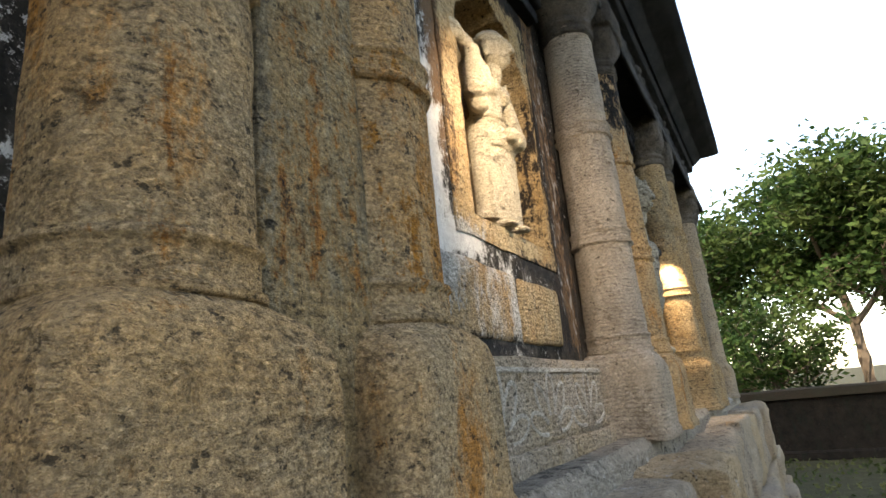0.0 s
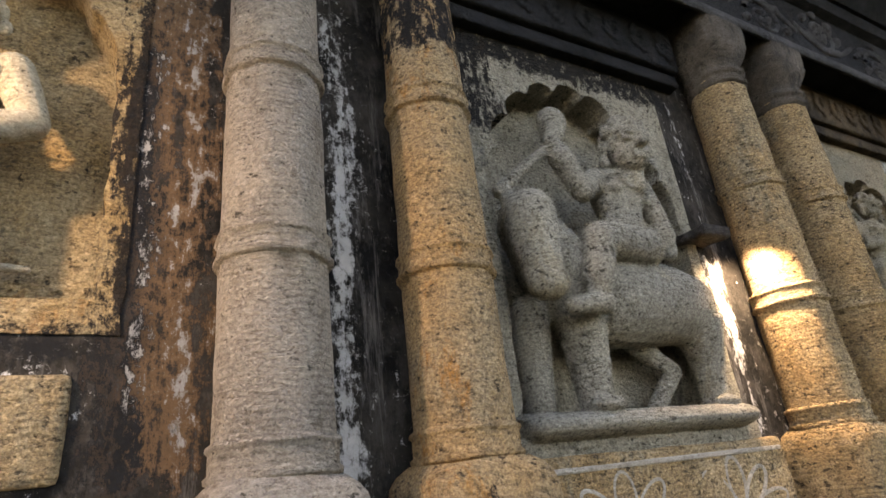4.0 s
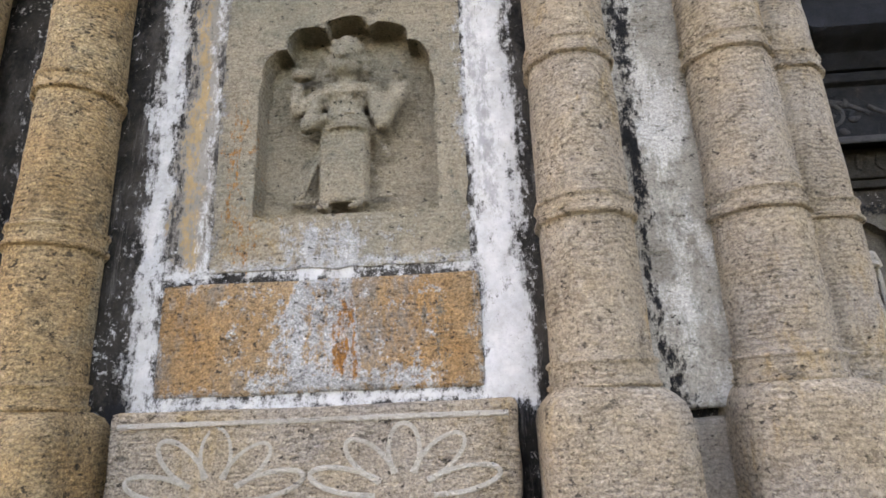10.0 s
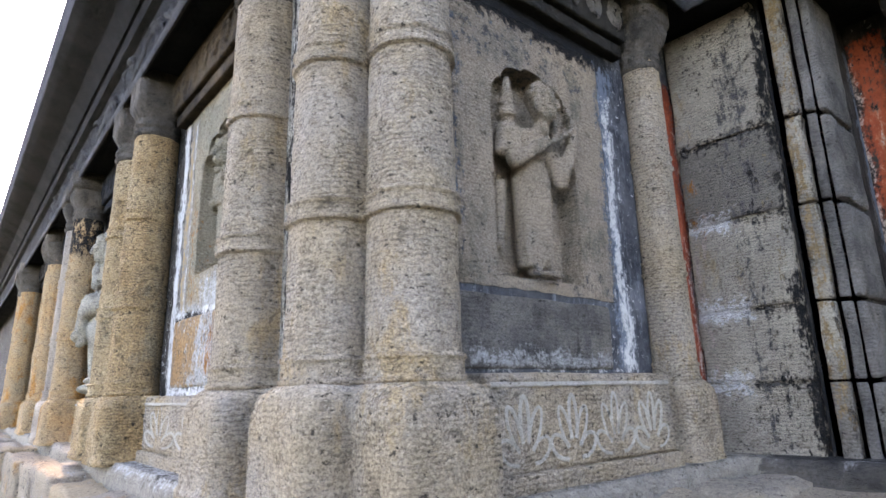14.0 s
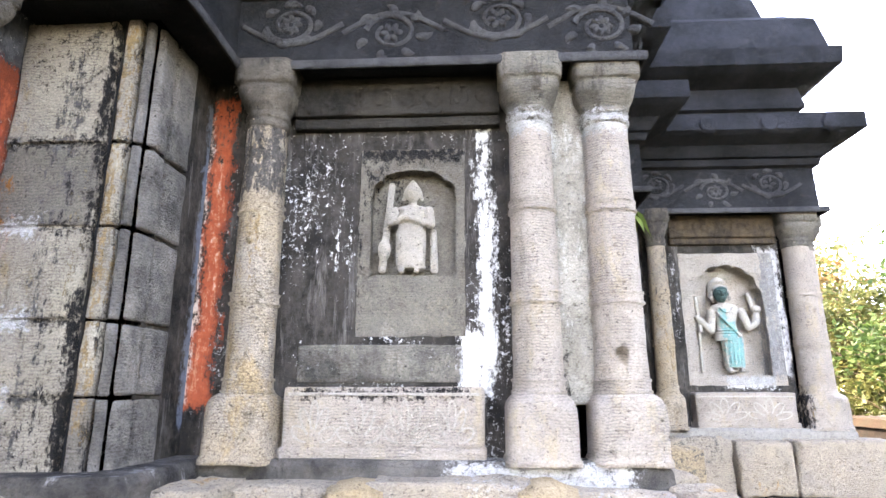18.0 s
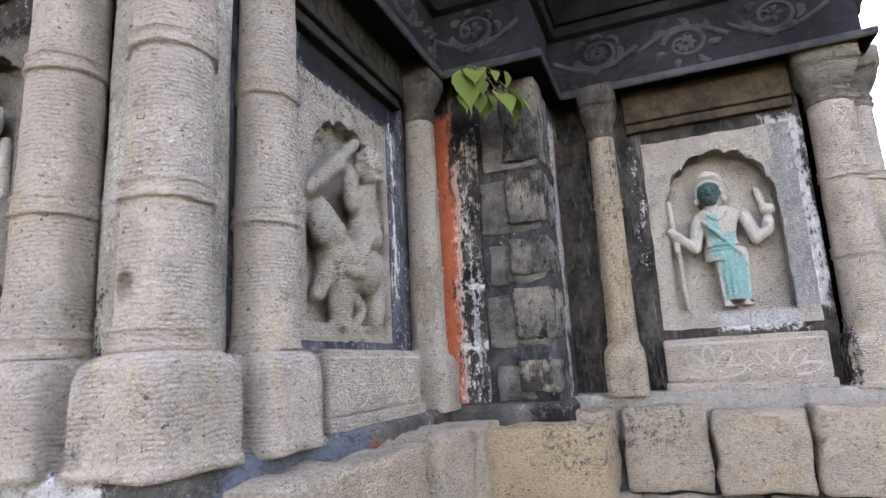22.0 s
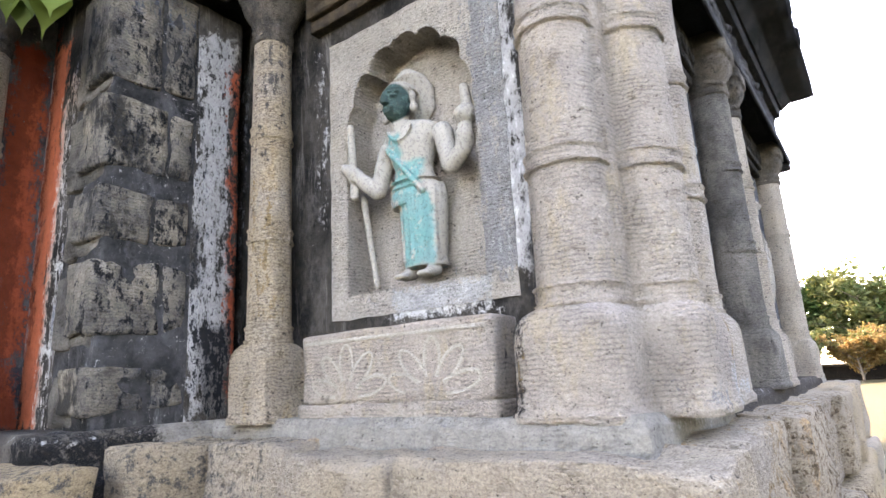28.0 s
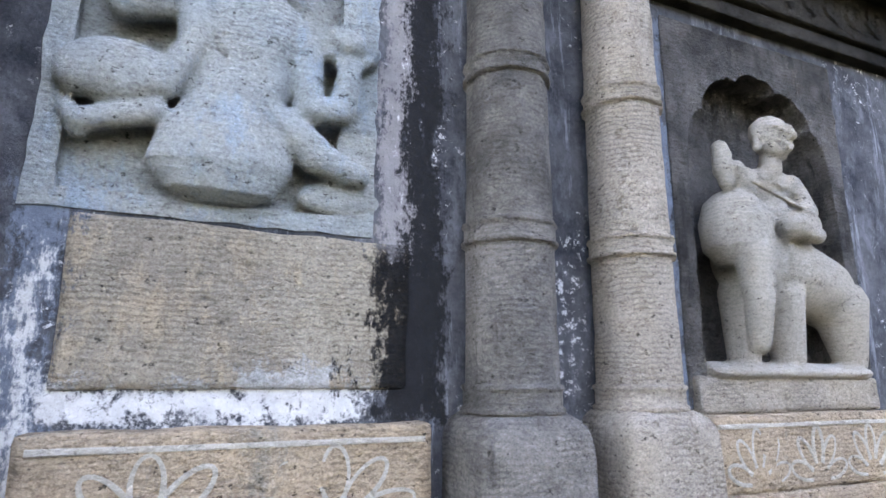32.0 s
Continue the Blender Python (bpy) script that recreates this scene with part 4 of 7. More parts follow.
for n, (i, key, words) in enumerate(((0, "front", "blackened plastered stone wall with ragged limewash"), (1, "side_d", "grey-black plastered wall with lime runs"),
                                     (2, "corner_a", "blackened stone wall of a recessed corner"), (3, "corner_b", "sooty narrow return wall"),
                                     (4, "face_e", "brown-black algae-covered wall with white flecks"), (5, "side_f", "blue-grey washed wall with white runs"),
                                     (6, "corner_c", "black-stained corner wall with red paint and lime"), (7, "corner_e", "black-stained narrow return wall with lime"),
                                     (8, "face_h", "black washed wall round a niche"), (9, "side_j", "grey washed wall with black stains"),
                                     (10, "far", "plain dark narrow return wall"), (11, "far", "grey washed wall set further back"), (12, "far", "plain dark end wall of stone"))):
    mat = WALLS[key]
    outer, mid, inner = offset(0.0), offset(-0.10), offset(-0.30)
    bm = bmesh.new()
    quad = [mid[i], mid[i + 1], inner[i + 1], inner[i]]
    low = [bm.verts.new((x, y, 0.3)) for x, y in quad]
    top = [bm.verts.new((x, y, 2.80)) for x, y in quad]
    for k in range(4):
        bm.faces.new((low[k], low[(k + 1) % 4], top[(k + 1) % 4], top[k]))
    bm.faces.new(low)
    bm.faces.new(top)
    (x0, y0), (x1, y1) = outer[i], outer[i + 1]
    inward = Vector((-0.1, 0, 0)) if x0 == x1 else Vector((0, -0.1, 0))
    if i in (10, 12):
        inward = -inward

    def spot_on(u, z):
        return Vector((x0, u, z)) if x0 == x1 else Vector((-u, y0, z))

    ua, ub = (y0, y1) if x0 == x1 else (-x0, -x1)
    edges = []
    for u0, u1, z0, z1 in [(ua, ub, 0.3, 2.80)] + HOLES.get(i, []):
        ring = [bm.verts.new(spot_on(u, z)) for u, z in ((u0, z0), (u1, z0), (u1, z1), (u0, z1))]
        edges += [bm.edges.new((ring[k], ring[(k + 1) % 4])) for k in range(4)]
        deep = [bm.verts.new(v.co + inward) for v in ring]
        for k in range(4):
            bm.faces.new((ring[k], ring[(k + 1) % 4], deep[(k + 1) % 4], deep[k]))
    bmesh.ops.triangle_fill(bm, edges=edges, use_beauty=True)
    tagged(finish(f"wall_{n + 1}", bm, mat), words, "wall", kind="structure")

sweep("cornice_frieze", [(-0.1, 2.735), (0.12, 2.735), (0.15, 2.71), (0.155, 2.735), (0.125, 2.745), (0.12, 3.00), (0.15, 3.01), (0.16, 3.05), (-0.1, 3.05)],
      FRIEZE, label="black weathered stone frieze above the pilasters", category="cornice")
# the lighter material paints a highlight along the frieze's lower lip
sweep("cornice_lip", [(0.150, 2.700), (0.158, 2.700), (0.163, 2.708), (0.163, 2.728), (0.157, 2.733), (0.150, 2.733)], ORNAMENT, label="grey lip along the frieze, lightened as a painted highlight", category="cornice", rough=0.002)
sweep("cornice_eave", [(-0.1, 3.05), (0.17, 3.06), (0.22, 3.12), (0.31, 3.15), (0.345, 3.17), (0.345, 3.27), (0.29, 3.285), (0.15, 3.30), (-0.1, 3.30)],
      BLACKSTONE, label="black projecting stone eave", category="cornice")
sweep("cornice_tier", [(-0.1, 3.30), (0.10, 3.30), (0.10, 3.40), (0.13, 3.41), (0.13, 3.44), (0.11, 3.56), (0.24, 3.60), (0.30, 3.63), (0.31, 3.74), (0.26, 3.77), (0.22, 4.00), (0.10, 4.10), (-0.1, 4.10)],
      BLACKSTONE, label="black upper tier of the cornice", category="cornice")
sweep("temple_roof", [(-0.6, 4.10), (0.02, 4.10), (-0.10, 4.7), (-0.30, 5.6), (-0.42, 6.6), (-0.6, 6.7)], BLACKSTONE, label="dark stone tower rising behind the cornice", category="roof")
bm = bmesh.new()
vs = [bm.verts.new(p) for p in ((-0.7, -8.9, 6.6), (-0.7, 3.5, 6.6), (-4.2, 7.0, 6.6), (-7.4, 6.8, 6.6), (-7.4, -8.9, 6.6))]
vt = [bm.verts.new(v.co * 0.9 + Vector((-0.4, 0, 2.2))) for v in vs]
bm.faces.new(vs)
bm.faces.new(vt)
for k in range(5):
    bm.faces.new((vs[k], vs[(k + 1) % 5], vt[(k + 1) % 5], vt[k]))
tagged(finish("roof_tower", bm, BLACKSTONE), "dark upper part of the stone temple tower", "roof", kind="structure")
# unseen mass behind the temple, added to cast shade over the yard
bm = bmesh.new()
bmesh.ops.create_cube(bm, size=1)
for v in bm.verts:
    v.co = Vector((-13.3 + v.co.x * 10, -3.0 + v.co.y * 14.4, 3.2 + v.co.z * 6.4))
tagged(finish("hall_wall", bm, BLACKSTONE), "unseen plain dark block added to shade the yard", "hall", kind="structure")
sweep("base_ledge", [(-0.2, 1.22), (0.16, 1.22), (0.165, 1.31), (0.14, 1.335), (0.135, 1.405), (0.12, 1.425), (-0.2, 1.425)],
      LEDGE, rough=0.006, label="worn stone base moulding with lime remains", category="ledge")
sweep("plinth_core", [(-0.3, 0.0), (0.21, 0.0), (0.20, 1.25), (-0.3, 1.25)], MORTAR, label="dark mortar bed behind the plinth stones", category="plinth")

bm = bmesh.new()
bmesh.ops.create_grid(bm, x_segments=60, y_segments=60, size=400)
ground = tagged(finish("ground", bm, GRASSY), "dry grass and bare earth round the temple", "ground", kind="structure")


# ---- pilasters ----
def pilaster_model(material, label, bulge=1.0, flare=1.0):
    p = thing("pilaster", label, "pilaster", "wall pilasters")
    w = 0.104 * bulge
    base = lathe(bmesh.new(), [(1.415, w + 0.006, 1), (1.43, w + 0.006, 1), (1.44, w, 1), (1.49, w, 1), (1.55, w * 0.995, 1), (1.578, w * 0.985, 1), (1.594, w * 0.955, 0.95), (1.606, w * 0.90, 0.8), (1.618, 0.085, 0.4)])
    wobble(base, 0.004, 16)
    part("base", base, material, p, smooth=True)
    zs = [1.615 + (2.53 - 1.615) * k / 26 for k in range(27)]
    shaft = lathe(bmesh.new(), [(z, 0.0790 - 0.0075 * (z - 1.615) / 0.9, 0) for z in zs])
    wobble(shaft, 0.0025, 22)
    shaft = part("shaft", shaft, material, p, smooth=True)
    for z0, z1, r in ((1.620, 1.662, 0.083), (1.893, 1.932, 0.081), (2.196, 2.233, 0.078)):
        band = lathe(bmesh.new(), [(z0 - 0.004, r - 0.006, 0), (z0, r + 0.003, 0), (z0 + 0.006, r + 0.004, 0), (z0 + 0.010, r - 0.001, 0),
                                   (z1 - 0.009, r - 0.001, 0), (z1 - 0.005, r + 0.003, 0), (z1, r + 0.002, 0), (z1 + 0.004, r - 0.006, 0)])
        part("band", band, material, shaft, smooth=True)
    f = 0.5 + 0.5 * flare
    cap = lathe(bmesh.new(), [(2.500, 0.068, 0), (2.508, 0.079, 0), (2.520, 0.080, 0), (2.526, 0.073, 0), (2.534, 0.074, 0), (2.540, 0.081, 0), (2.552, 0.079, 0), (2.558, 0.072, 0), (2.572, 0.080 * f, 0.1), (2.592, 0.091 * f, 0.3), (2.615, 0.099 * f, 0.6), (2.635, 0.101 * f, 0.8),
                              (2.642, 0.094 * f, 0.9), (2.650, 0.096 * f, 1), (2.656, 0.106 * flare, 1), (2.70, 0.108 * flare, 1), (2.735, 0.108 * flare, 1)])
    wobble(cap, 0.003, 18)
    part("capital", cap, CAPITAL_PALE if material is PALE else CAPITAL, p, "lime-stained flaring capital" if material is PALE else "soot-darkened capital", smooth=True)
    return p


MODELS = {}
LABELS = {"ochre": "ochre sandstone pilaster with ringed shaft, lit beside a lamp", "rust": "rust-stained tan sandstone pilaster with ringed shaft",
          "beige": "beige sandstone pilaster with tooled faceted shaft", "grey": "grey sandstone pilaster with ringed shaft",
          "pale": "pale grey-pink sandstone pilaster with ringed shaft", "soot": "soot-blackened grey sandstone pilaster"}
for key, mat in (("ochre", OCHRE), ("rust", RUST), ("beige", BEIGE), ("grey", GREY), ("pale", PALE), ("soot", SOOT_SHAFT)):
    MODELS[key] = [mat, None]
PILASTERS = [("rust", -0.42, 0.425, 1.08), ("rust", -0.40, 0.692, 1.0), ("grey", -0.366, 1.68, 0.95), ("rust", -0.362, 1.953, 0.95), ("ochre", -0.372, 2.90, 1), ("ochre", -0.372, 3.185, 1),
             ("beige", -0.385, 4.13, 1.03), ("beige", -0.405, 4.425, 1.03), ("beige", -0.485, 4.555, 1.03), ("beige", -1.372, 4.515, 0.74), ("beige", -1.945, 5.12, 0.95),
             ("pale", -1.955, 6.03, 1.0), ("pale", -1.985, 6.29, 1.05), ("pale", -2.225, 6.33, 0.92), ("grey", -3.165, 6.325, 0.80), ("beige", -3.70, 6.965, 0.76),
             ("pale", -3.765, 7.842, 1.05), ("pale", -3.895, 7.945, 1.05), ("pale", -4.185, 7.925, 0.98), ("soot", -5.03, 7.90, 0.98), ("grey", -5.30, 7.895, 0.98),
             ("grey", -6.47, 7.885, 1), ("grey", -6.80, 7.58, 1), ("pale", -7.55, 7.58, 1), ("pale", -8.10, 7.58, 1.03), ("rust", -0.36, -0.87, 1), ("rust", -0.36, -0.60, 1)]
PLACED = {}
for key, x, y, s in PILASTERS:
    mat, model = MODELS[key]
    if model is None:
        MODELS[key][1] = model = pilaster_model(mat, LABELS[key], 1.0, 0.84 if key == "ochre" else 1.0)
        ob = model
        ob.matrix_basis = pose(x, y, 0)
    else:
        ob = copy_thing(model, pose(x, y, 0, 0, 0, 90 * random.randrange(4)))
    ob.scale = (s, s, 1)
    PLACED[(x, y)] = ob


def drill(spot, centre, radii):
    """An old socket hole cut into the shaft of one pilaster."""
    shaft = [c for c in PLACED[spot].children if c.name.startswith("shaft")][0]
    bm = bmesh.new()
    bmesh.ops.create_icosphere(bm, subdivisions=3, radius=1.0)
    for v in bm.verts:
        v.co = Vector((centre[0] + v.co.x * radii[0], centre[1] + v.co.y * radii[1], centre[2] + v.co.z * radii[2])) + noise.noise_vector(v.co * 2) * radii[1] * 0.15
    cutter = finish("cutter", bm, MORTAR)
    m = shaft.modifiers.new("hole", "BOOLEAN")
    m.object, m.operation, m.solver = cutter, "DIFFERENCE", "EXACT"
    graph = bpy.context.evaluated_depsgraph_get()
    cut = bpy.data.meshes.new_from_object(shaft.evaluated_get(graph))
    shaft.modifiers.clear()
    shaft.data = cut
    tool = cutter.data
    bpy.data.objects.remove(cutter)
    bpy.data.meshes.remove(tool)


drill((-1.985, 6.29), (-1.902, 6.280, 1.73), (0.035, 0.020, 0.030))
drill((-1.945, 5.12), (-1.876, 5.106, 2.093), (0.025, 0.010, 0.010))


# ---- niche panels ----
def arch_outline(u0, u1, z0, z1, cusps=7, depth=0.16, spring=0.45):
    """A cusped niche opening: straight jambs and a many-lobed arch."""
    uc, hw = (u0 + u1) / 2, (u1 - u0) / 2
    zs = z0 + (z1 - z0) * (1 - spring)
    pts = [(u0, z0), (u1, z0), (u1, (z0 + zs) / 2), (u1, zs)]
    rise = z1 - zs
    steps = cusps * 8
    for k in range(1, steps):
        a = math.pi * k / steps
        lobe = abs(math.sin(a * cusps))
        r = 1 - depth + depth * math.sqrt(lobe)
        pts.append((uc + hw * r * math.cos(a), zs + rise * r * math.sin(a) ** 0.85))
    pts += [(u0, zs), (u0, (z0 + zs) / 2)]
    return pts


def niche_panel(face, outer, hole, material, label, thick=0.02, deep=0.07, ragged=0.004, name="niche_panel"):
    """A stone slab with a cusped niche sunk into it; both are outlines of (u, z)."""
    p = thing(name, label, "relief panel", "niche panels")
    bm = bmesh.new()

    def loop(pts, d):
        dense = []
        for (a, b), (c, e) in zip(pts, pts[1:] + pts[:1]):
            n = max(1, int(math.hypot(c - a, e - b) / 0.03))
            dense += [(a + (c - a) * k / n, b + (e - b) * k / n) for k in range(n)]
        return [bm.verts.new(face.at(u + ragged * noise.noise((u * 30, z * 30, 1)), d, z + ragged * noise.noise((u * 30, z * 30, 9)))) for u, z in dense]

    rim = loop(outer, thick)
    mouth = loop(hole, thick)
    edges = [bm.edges.new((a, b)) for ring in (rim, mouth) for a, b in zip(ring, ring[1:] + ring[:1])]
    bmesh.ops.triangle_fill(bm, edges=edges, use_beauty=True)
    shift = (face.at(0, 1, 0) - face.at(0, 0, 0))
    back = [bm.verts.new(v.co - shift * 0.02 - shift * thick) for v in rim]
    for k in range(len(rim)):
        bm.faces.new((rim[k], rim[(k + 1) % len(rim)], back[(k + 1) % len(rim)], back[k]))
    part("slab", bm, material, p)
    bm = bmesh.new()
    mouth = loop(hole, thick)
    floor = [bm.verts.new(v.co - shift * deep) for v in mouth]
    for k in range(len(mouth)):
        bm.faces.new((mouth[k], mouth[(k + 1) % len(mouth)], floor[(k + 1) % len(mouth)], floor[k]))
    bm.faces.new(floor)
    part("recess", bm, material, p)
    return p


def rect(u0, u1, z0, z1):
    return [(u0, z0), (u1, z0), (u1, z1), (u0, z1)]
NICHES = [
    (FRONT, rect(0.99, 1.50, 1.815, 2.52), arch_outline(1.065, 1.465, 1.86, 2.44, 5, 0.07), PANEL_A, "ochre stone panel with a cusped arched niche", 0.085),
    (FRONT, rect(2.085, 2.71, 1.652, 2.55), arch_outline(2.12, 2.675, 1.66, 2.455, 9, 0.07), PANEL_B, "grey stone panel with a broad cusped niche", 0.085),
    (FRONT, rect(3.44, 3.93, 1.86, 2.56), arch_outline(3.515, 3.875, 1.965, 2.41, 5, 0.13, 0.36), MOSSY, "moss-grey stone panel with a shallow cusped niche", 0.058),
    (SIDE_D, rect(0.63, 1.19, 1.815, 2.50), arch_outline(0.765, 1.06, 1.842, 2.37, 5, 0.08, 0.25), BEIGE_PANEL, "beige stone panel with a flute player's niche", 0.06),
    (FACE_E, rect(5.44, 5.805, 1.80, 2.46), arch_outline(5.48, 5.775, 2.005, 2.385, 5, 0.08, 0.25), PANEL_E, "grey stone inset panel with a small cusped niche", 0.05),
    (SIDE_F, rect(2.44, 2.985, 1.655, 2.43), arch_outline(2.48, 2.955, 1.685, 2.345, 8, 0.07, 0.38), PANEL_F, "pale grey stone panel with a cusped niche", 0.05),
    (FACE_H, rect(7.125, 7.70, 1.665, 2.48), arch_outline(7.19, 7.62, 1.725, 2.41, 7, 0.07, 0.4), PANEL_H, "pale grey stone panel with a deep cusped niche", 0.09),
    (SIDE_J, rect(4.31, 4.80, 1.90, 2.62), arch_outline(4.345, 4.735, 1.93, 2.54, 7, 0.08, 0.3), BLUISH, "blue-grey stone panel with a relief of a dancer", 0.025),
    (SIDE_J, rect(5.47, 6.06, 1.64, 2.50), arch_outline(5.52, 6.015, 1.675, 2.41, 5, 0.07, 0.4), SOOT, "sooty stone panel with a deep niche", 0.09),
]
for face, outer, hole, mat, label, deep in NICHES:
    niche_panel(face, outer, hole, mat, label, thick=0.003, deep=deep + 0.003, ragged=0.006)


# ---- carved figures, one mesh each ----
def figure(name, face, u, d, z, scale, masses, material, label, voxel=0.0036):
    """Carved masses fused into one block: (centre, radii), (end, end, radius, radius) or (axis, rings).
    Coordinates are in figure heights: right, outwards, up."""
    bm = bmesh.new()

    def skin(rings):
        prev = None
        for ring in rings:
            ring = [bm.verts.new(p) for p in ring]
            if prev:
                for q in range(len(ring)):
                    bm.faces.new((prev[q], prev[(q + 1) % len(ring)], ring[(q + 1) % len(ring)], ring[q]))
            else:
                bm.faces.new(ring)
            prev = ring
        bm.faces.new(prev)

    angles = [2 * math.pi * q / 20 for q in range(20)]
    for b in masses:
        if isinstance(b[0], str):
            if b[0] == "z":
                skin([[Vector((x + p * math.cos(t), y + q * math.sin(t), h)) for t in angles] for x, y, h, p, q in b[1]])
            else:
                skin([[Vector((x, y + p * math.cos(t), h + q * math.sin(t))) for t in angles] for x, y, h, p, q in b[1]])
        elif len(b) == 2:
            (cx, cy, cz), (rx, ry, rz) = b
            made = bmesh.ops.create_icosphere(bm, subdivisions=3, radius=1.0)["verts"]
            for v in made:
                v.co = Vector((cx + v.co.x * rx, cy + v.co.y * ry, cz + v.co.z * rz))
        else:
            a, e, ra, re = Vector(b[0]), Vector(b[1]), b[2], b[3]
            axis = (e - a)
            turn = axis.to_track_quat("Z", "Y").to_matrix()
            rings = [(-ra * 0.9, ra * 0.35), (-ra * 0.5, ra * 0.85)] + [(k / 4 * axis.length, ra + (re - ra) * k / 4) for k in range(5)] + [(axis.length + re * 0.5, re * 0.85), (axis.length + re * 0.9, re * 0.35)]
            skin([[a + turn @ Vector((r * math.cos(t), r * math.sin(t), h)) for t in angles] for h, r in rings])
    for v in bm.verts:
        v.co = face.at(u + v.co.x * scale, d + v.co.y * scale, z + v.co.z * scale)
    ob = finish(name, bm, material, smooth=True)
    m = ob.modifiers.new("fuse", "REMESH")
    m.mode, m.voxel_size, m.use_smooth_shade = "VOXEL", voxel, True
    s = ob.modifiers.new("soften", "SMOOTH")
    s.factor, s.iterations = 0.5, 1
    return tagged(ob, label, "statue", "niche statues")


def head(x, y, z, r=0.08, turn=0.0, hair="cap", ears=True):
    """A carved head; turn is in degrees, to the right."""
    c, q = math.cos(radians(turn)), math.sin(radians(turn))

    def at(a, b, h):
        return (x + r * (a * c + b * q), y + r * (b * c - a * q), z + r * h)

    def rings(listed):
        return ("z", [(*at(0, b, h), p * r, w * r) for b, h, p, w in listed])

    out = [rings([(0.34, -1.06, 0.22, 0.24), (0.30, -0.92, 0.46, 0.50), (0.22, -0.56, 0.68, 0.70), (0.14, -0.1, 0.79, 0.80), (0.06, 0.30, 0.83, 0.84), (0.0, 0.70, 0.72, 0.73), (0.0, 0.98, 0.40, 0.40), (0.0, 1.06, 0.12, 0.12)]),
           rings([(1.00, -0.36, 0.24, 0.24), (1.10, -0.22, 0.19, 0.20), (0.98, 0.28, 0.12, 0.14)]),
           (at(-0.28, 0.90, -0.55), at(0.28, 0.90, -0.55), 0.09 * r, 0.09 * r), (at(-0.2, 0.88, -0.73), at(0.2, 0.88, -0.73), 0.09 * r, 0.09 * r), (at(0, -0.05, -1.5), at(0, 0.05, -0.7), 0.50 * r, 0.44 * r)]
    for k in (-1, 1):
        out += [(at(k * 0.37, 0.80, 0.02), (0.22 * r, 0.21 * r, 0.11 * r)), (at(k * 0.14, 0.97, 0.30), at(k * 0.62, 0.72, 0.26), 0.10 * r, 0.08 * r)]
        if ears:
            out += [(at(k * 0.95, 0.0, 0.02), (0.15 * r, 0.24 * r, 0.36 * r)), (at(k * 1.04, 0.05, -0.56), (0.23 * r, 0.20 * r, 0.28 * r))]
    if hair == "cap":
        out += [rings([(-0.06, 0.44, 0.90, 0.90), (-0.06, 0.54, 0.94, 0.94), (-0.06, 0.92, 0.70, 0.70), (-0.06, 1.14, 0.25, 0.3)])]
    elif hair == "crown":
        out += [rings([(0, 0.46, 0.93, 0.93), (0, 0.64, 0.97, 0.97), (0, 0.68, 0.80, 0.80), (-0.05, 1.10, 0.72, 0.70), (-0.05, 1.15, 0.58, 0.58), (-0.05, 1.45, 0.42, 0.42), (-0.05, 1.65, 0.16, 0.16)])]
        out += [(at(0.80 * math.cos(a), 0.80 * math.sin(a), 0.85), (0.14 * r, 0.14 * r, 0.28 * r)) for a in (0.1, 0.8, 1.57, 2.34, 3.04)]
    elif hair == "point":
        out += [rings([(0, 0.40, 0.92, 0.90), (0, 0.55, 0.96, 0.94), (0, 0.9, 0.70, 0.68), (0, 1.5, 0.30, 0.30), (0, 1.75, 0.08, 0.08)])]
    return out


def torso(x, y, hip, neck, w=0.10, lean=0.0, bust=0.0):
    """Hips, waist, chest and sloping shoulders, with a necklace and a belt."""
    h = neck - hip
    at = [(0.0, 1.12, 0.72), (0.12, 1.16, 0.74), (0.30, 0.92, 0.62), (0.45, 0.84, 0.56), (0.62, 1.0, 0.64), (0.78, 1.20, 0.70), (0.90, 1.30, 0.62), (0.97, 1.05, 0.50), (1.02, 0.45, 0.40)]
    out = [("z", [(x + lean * f, y, hip + h * f, w * a, w * b) for f, a, b in at])]
    for k in range(9):
        a0, a1 = math.pi * (0.12 + 0.76 * k / 9), math.pi * (0.12 + 0.76 * (k + 1) / 9)
        nx, nz = x + lean, hip + h * 0.98
        out.append(((nx - w * 0.62 * math.cos(a0), y + w * 0.70, nz - w * 0.75 * math.sin(a0)), (nx - w * 0.62 * math.cos(a1), y + w * 0.70, nz - w * 0.75 * math.sin(a1)), w * 0.07, w * 0.07))
    for f in (0.20, 0.28):
        out.append(("z", [(x + lean * f, y, hip + h * f - w * 0.05, w * 1.10, w * 0.76), (x + lean * f, y, hip + h * f, w * 1.14, w * 0.80), (x + lean * f, y, hip + h * f + w * 0.05, w * 1.08, w * 0.76)]))
    if bust:
        out += [((x + lean * 0.7 + s * w * 0.52, y + w * 0.52, hip + h * 0.72), (w * 0.40 * bust, w * 0.34 * bust, w * 0.40 * bust)) for s in (-1, 1)]
    return out


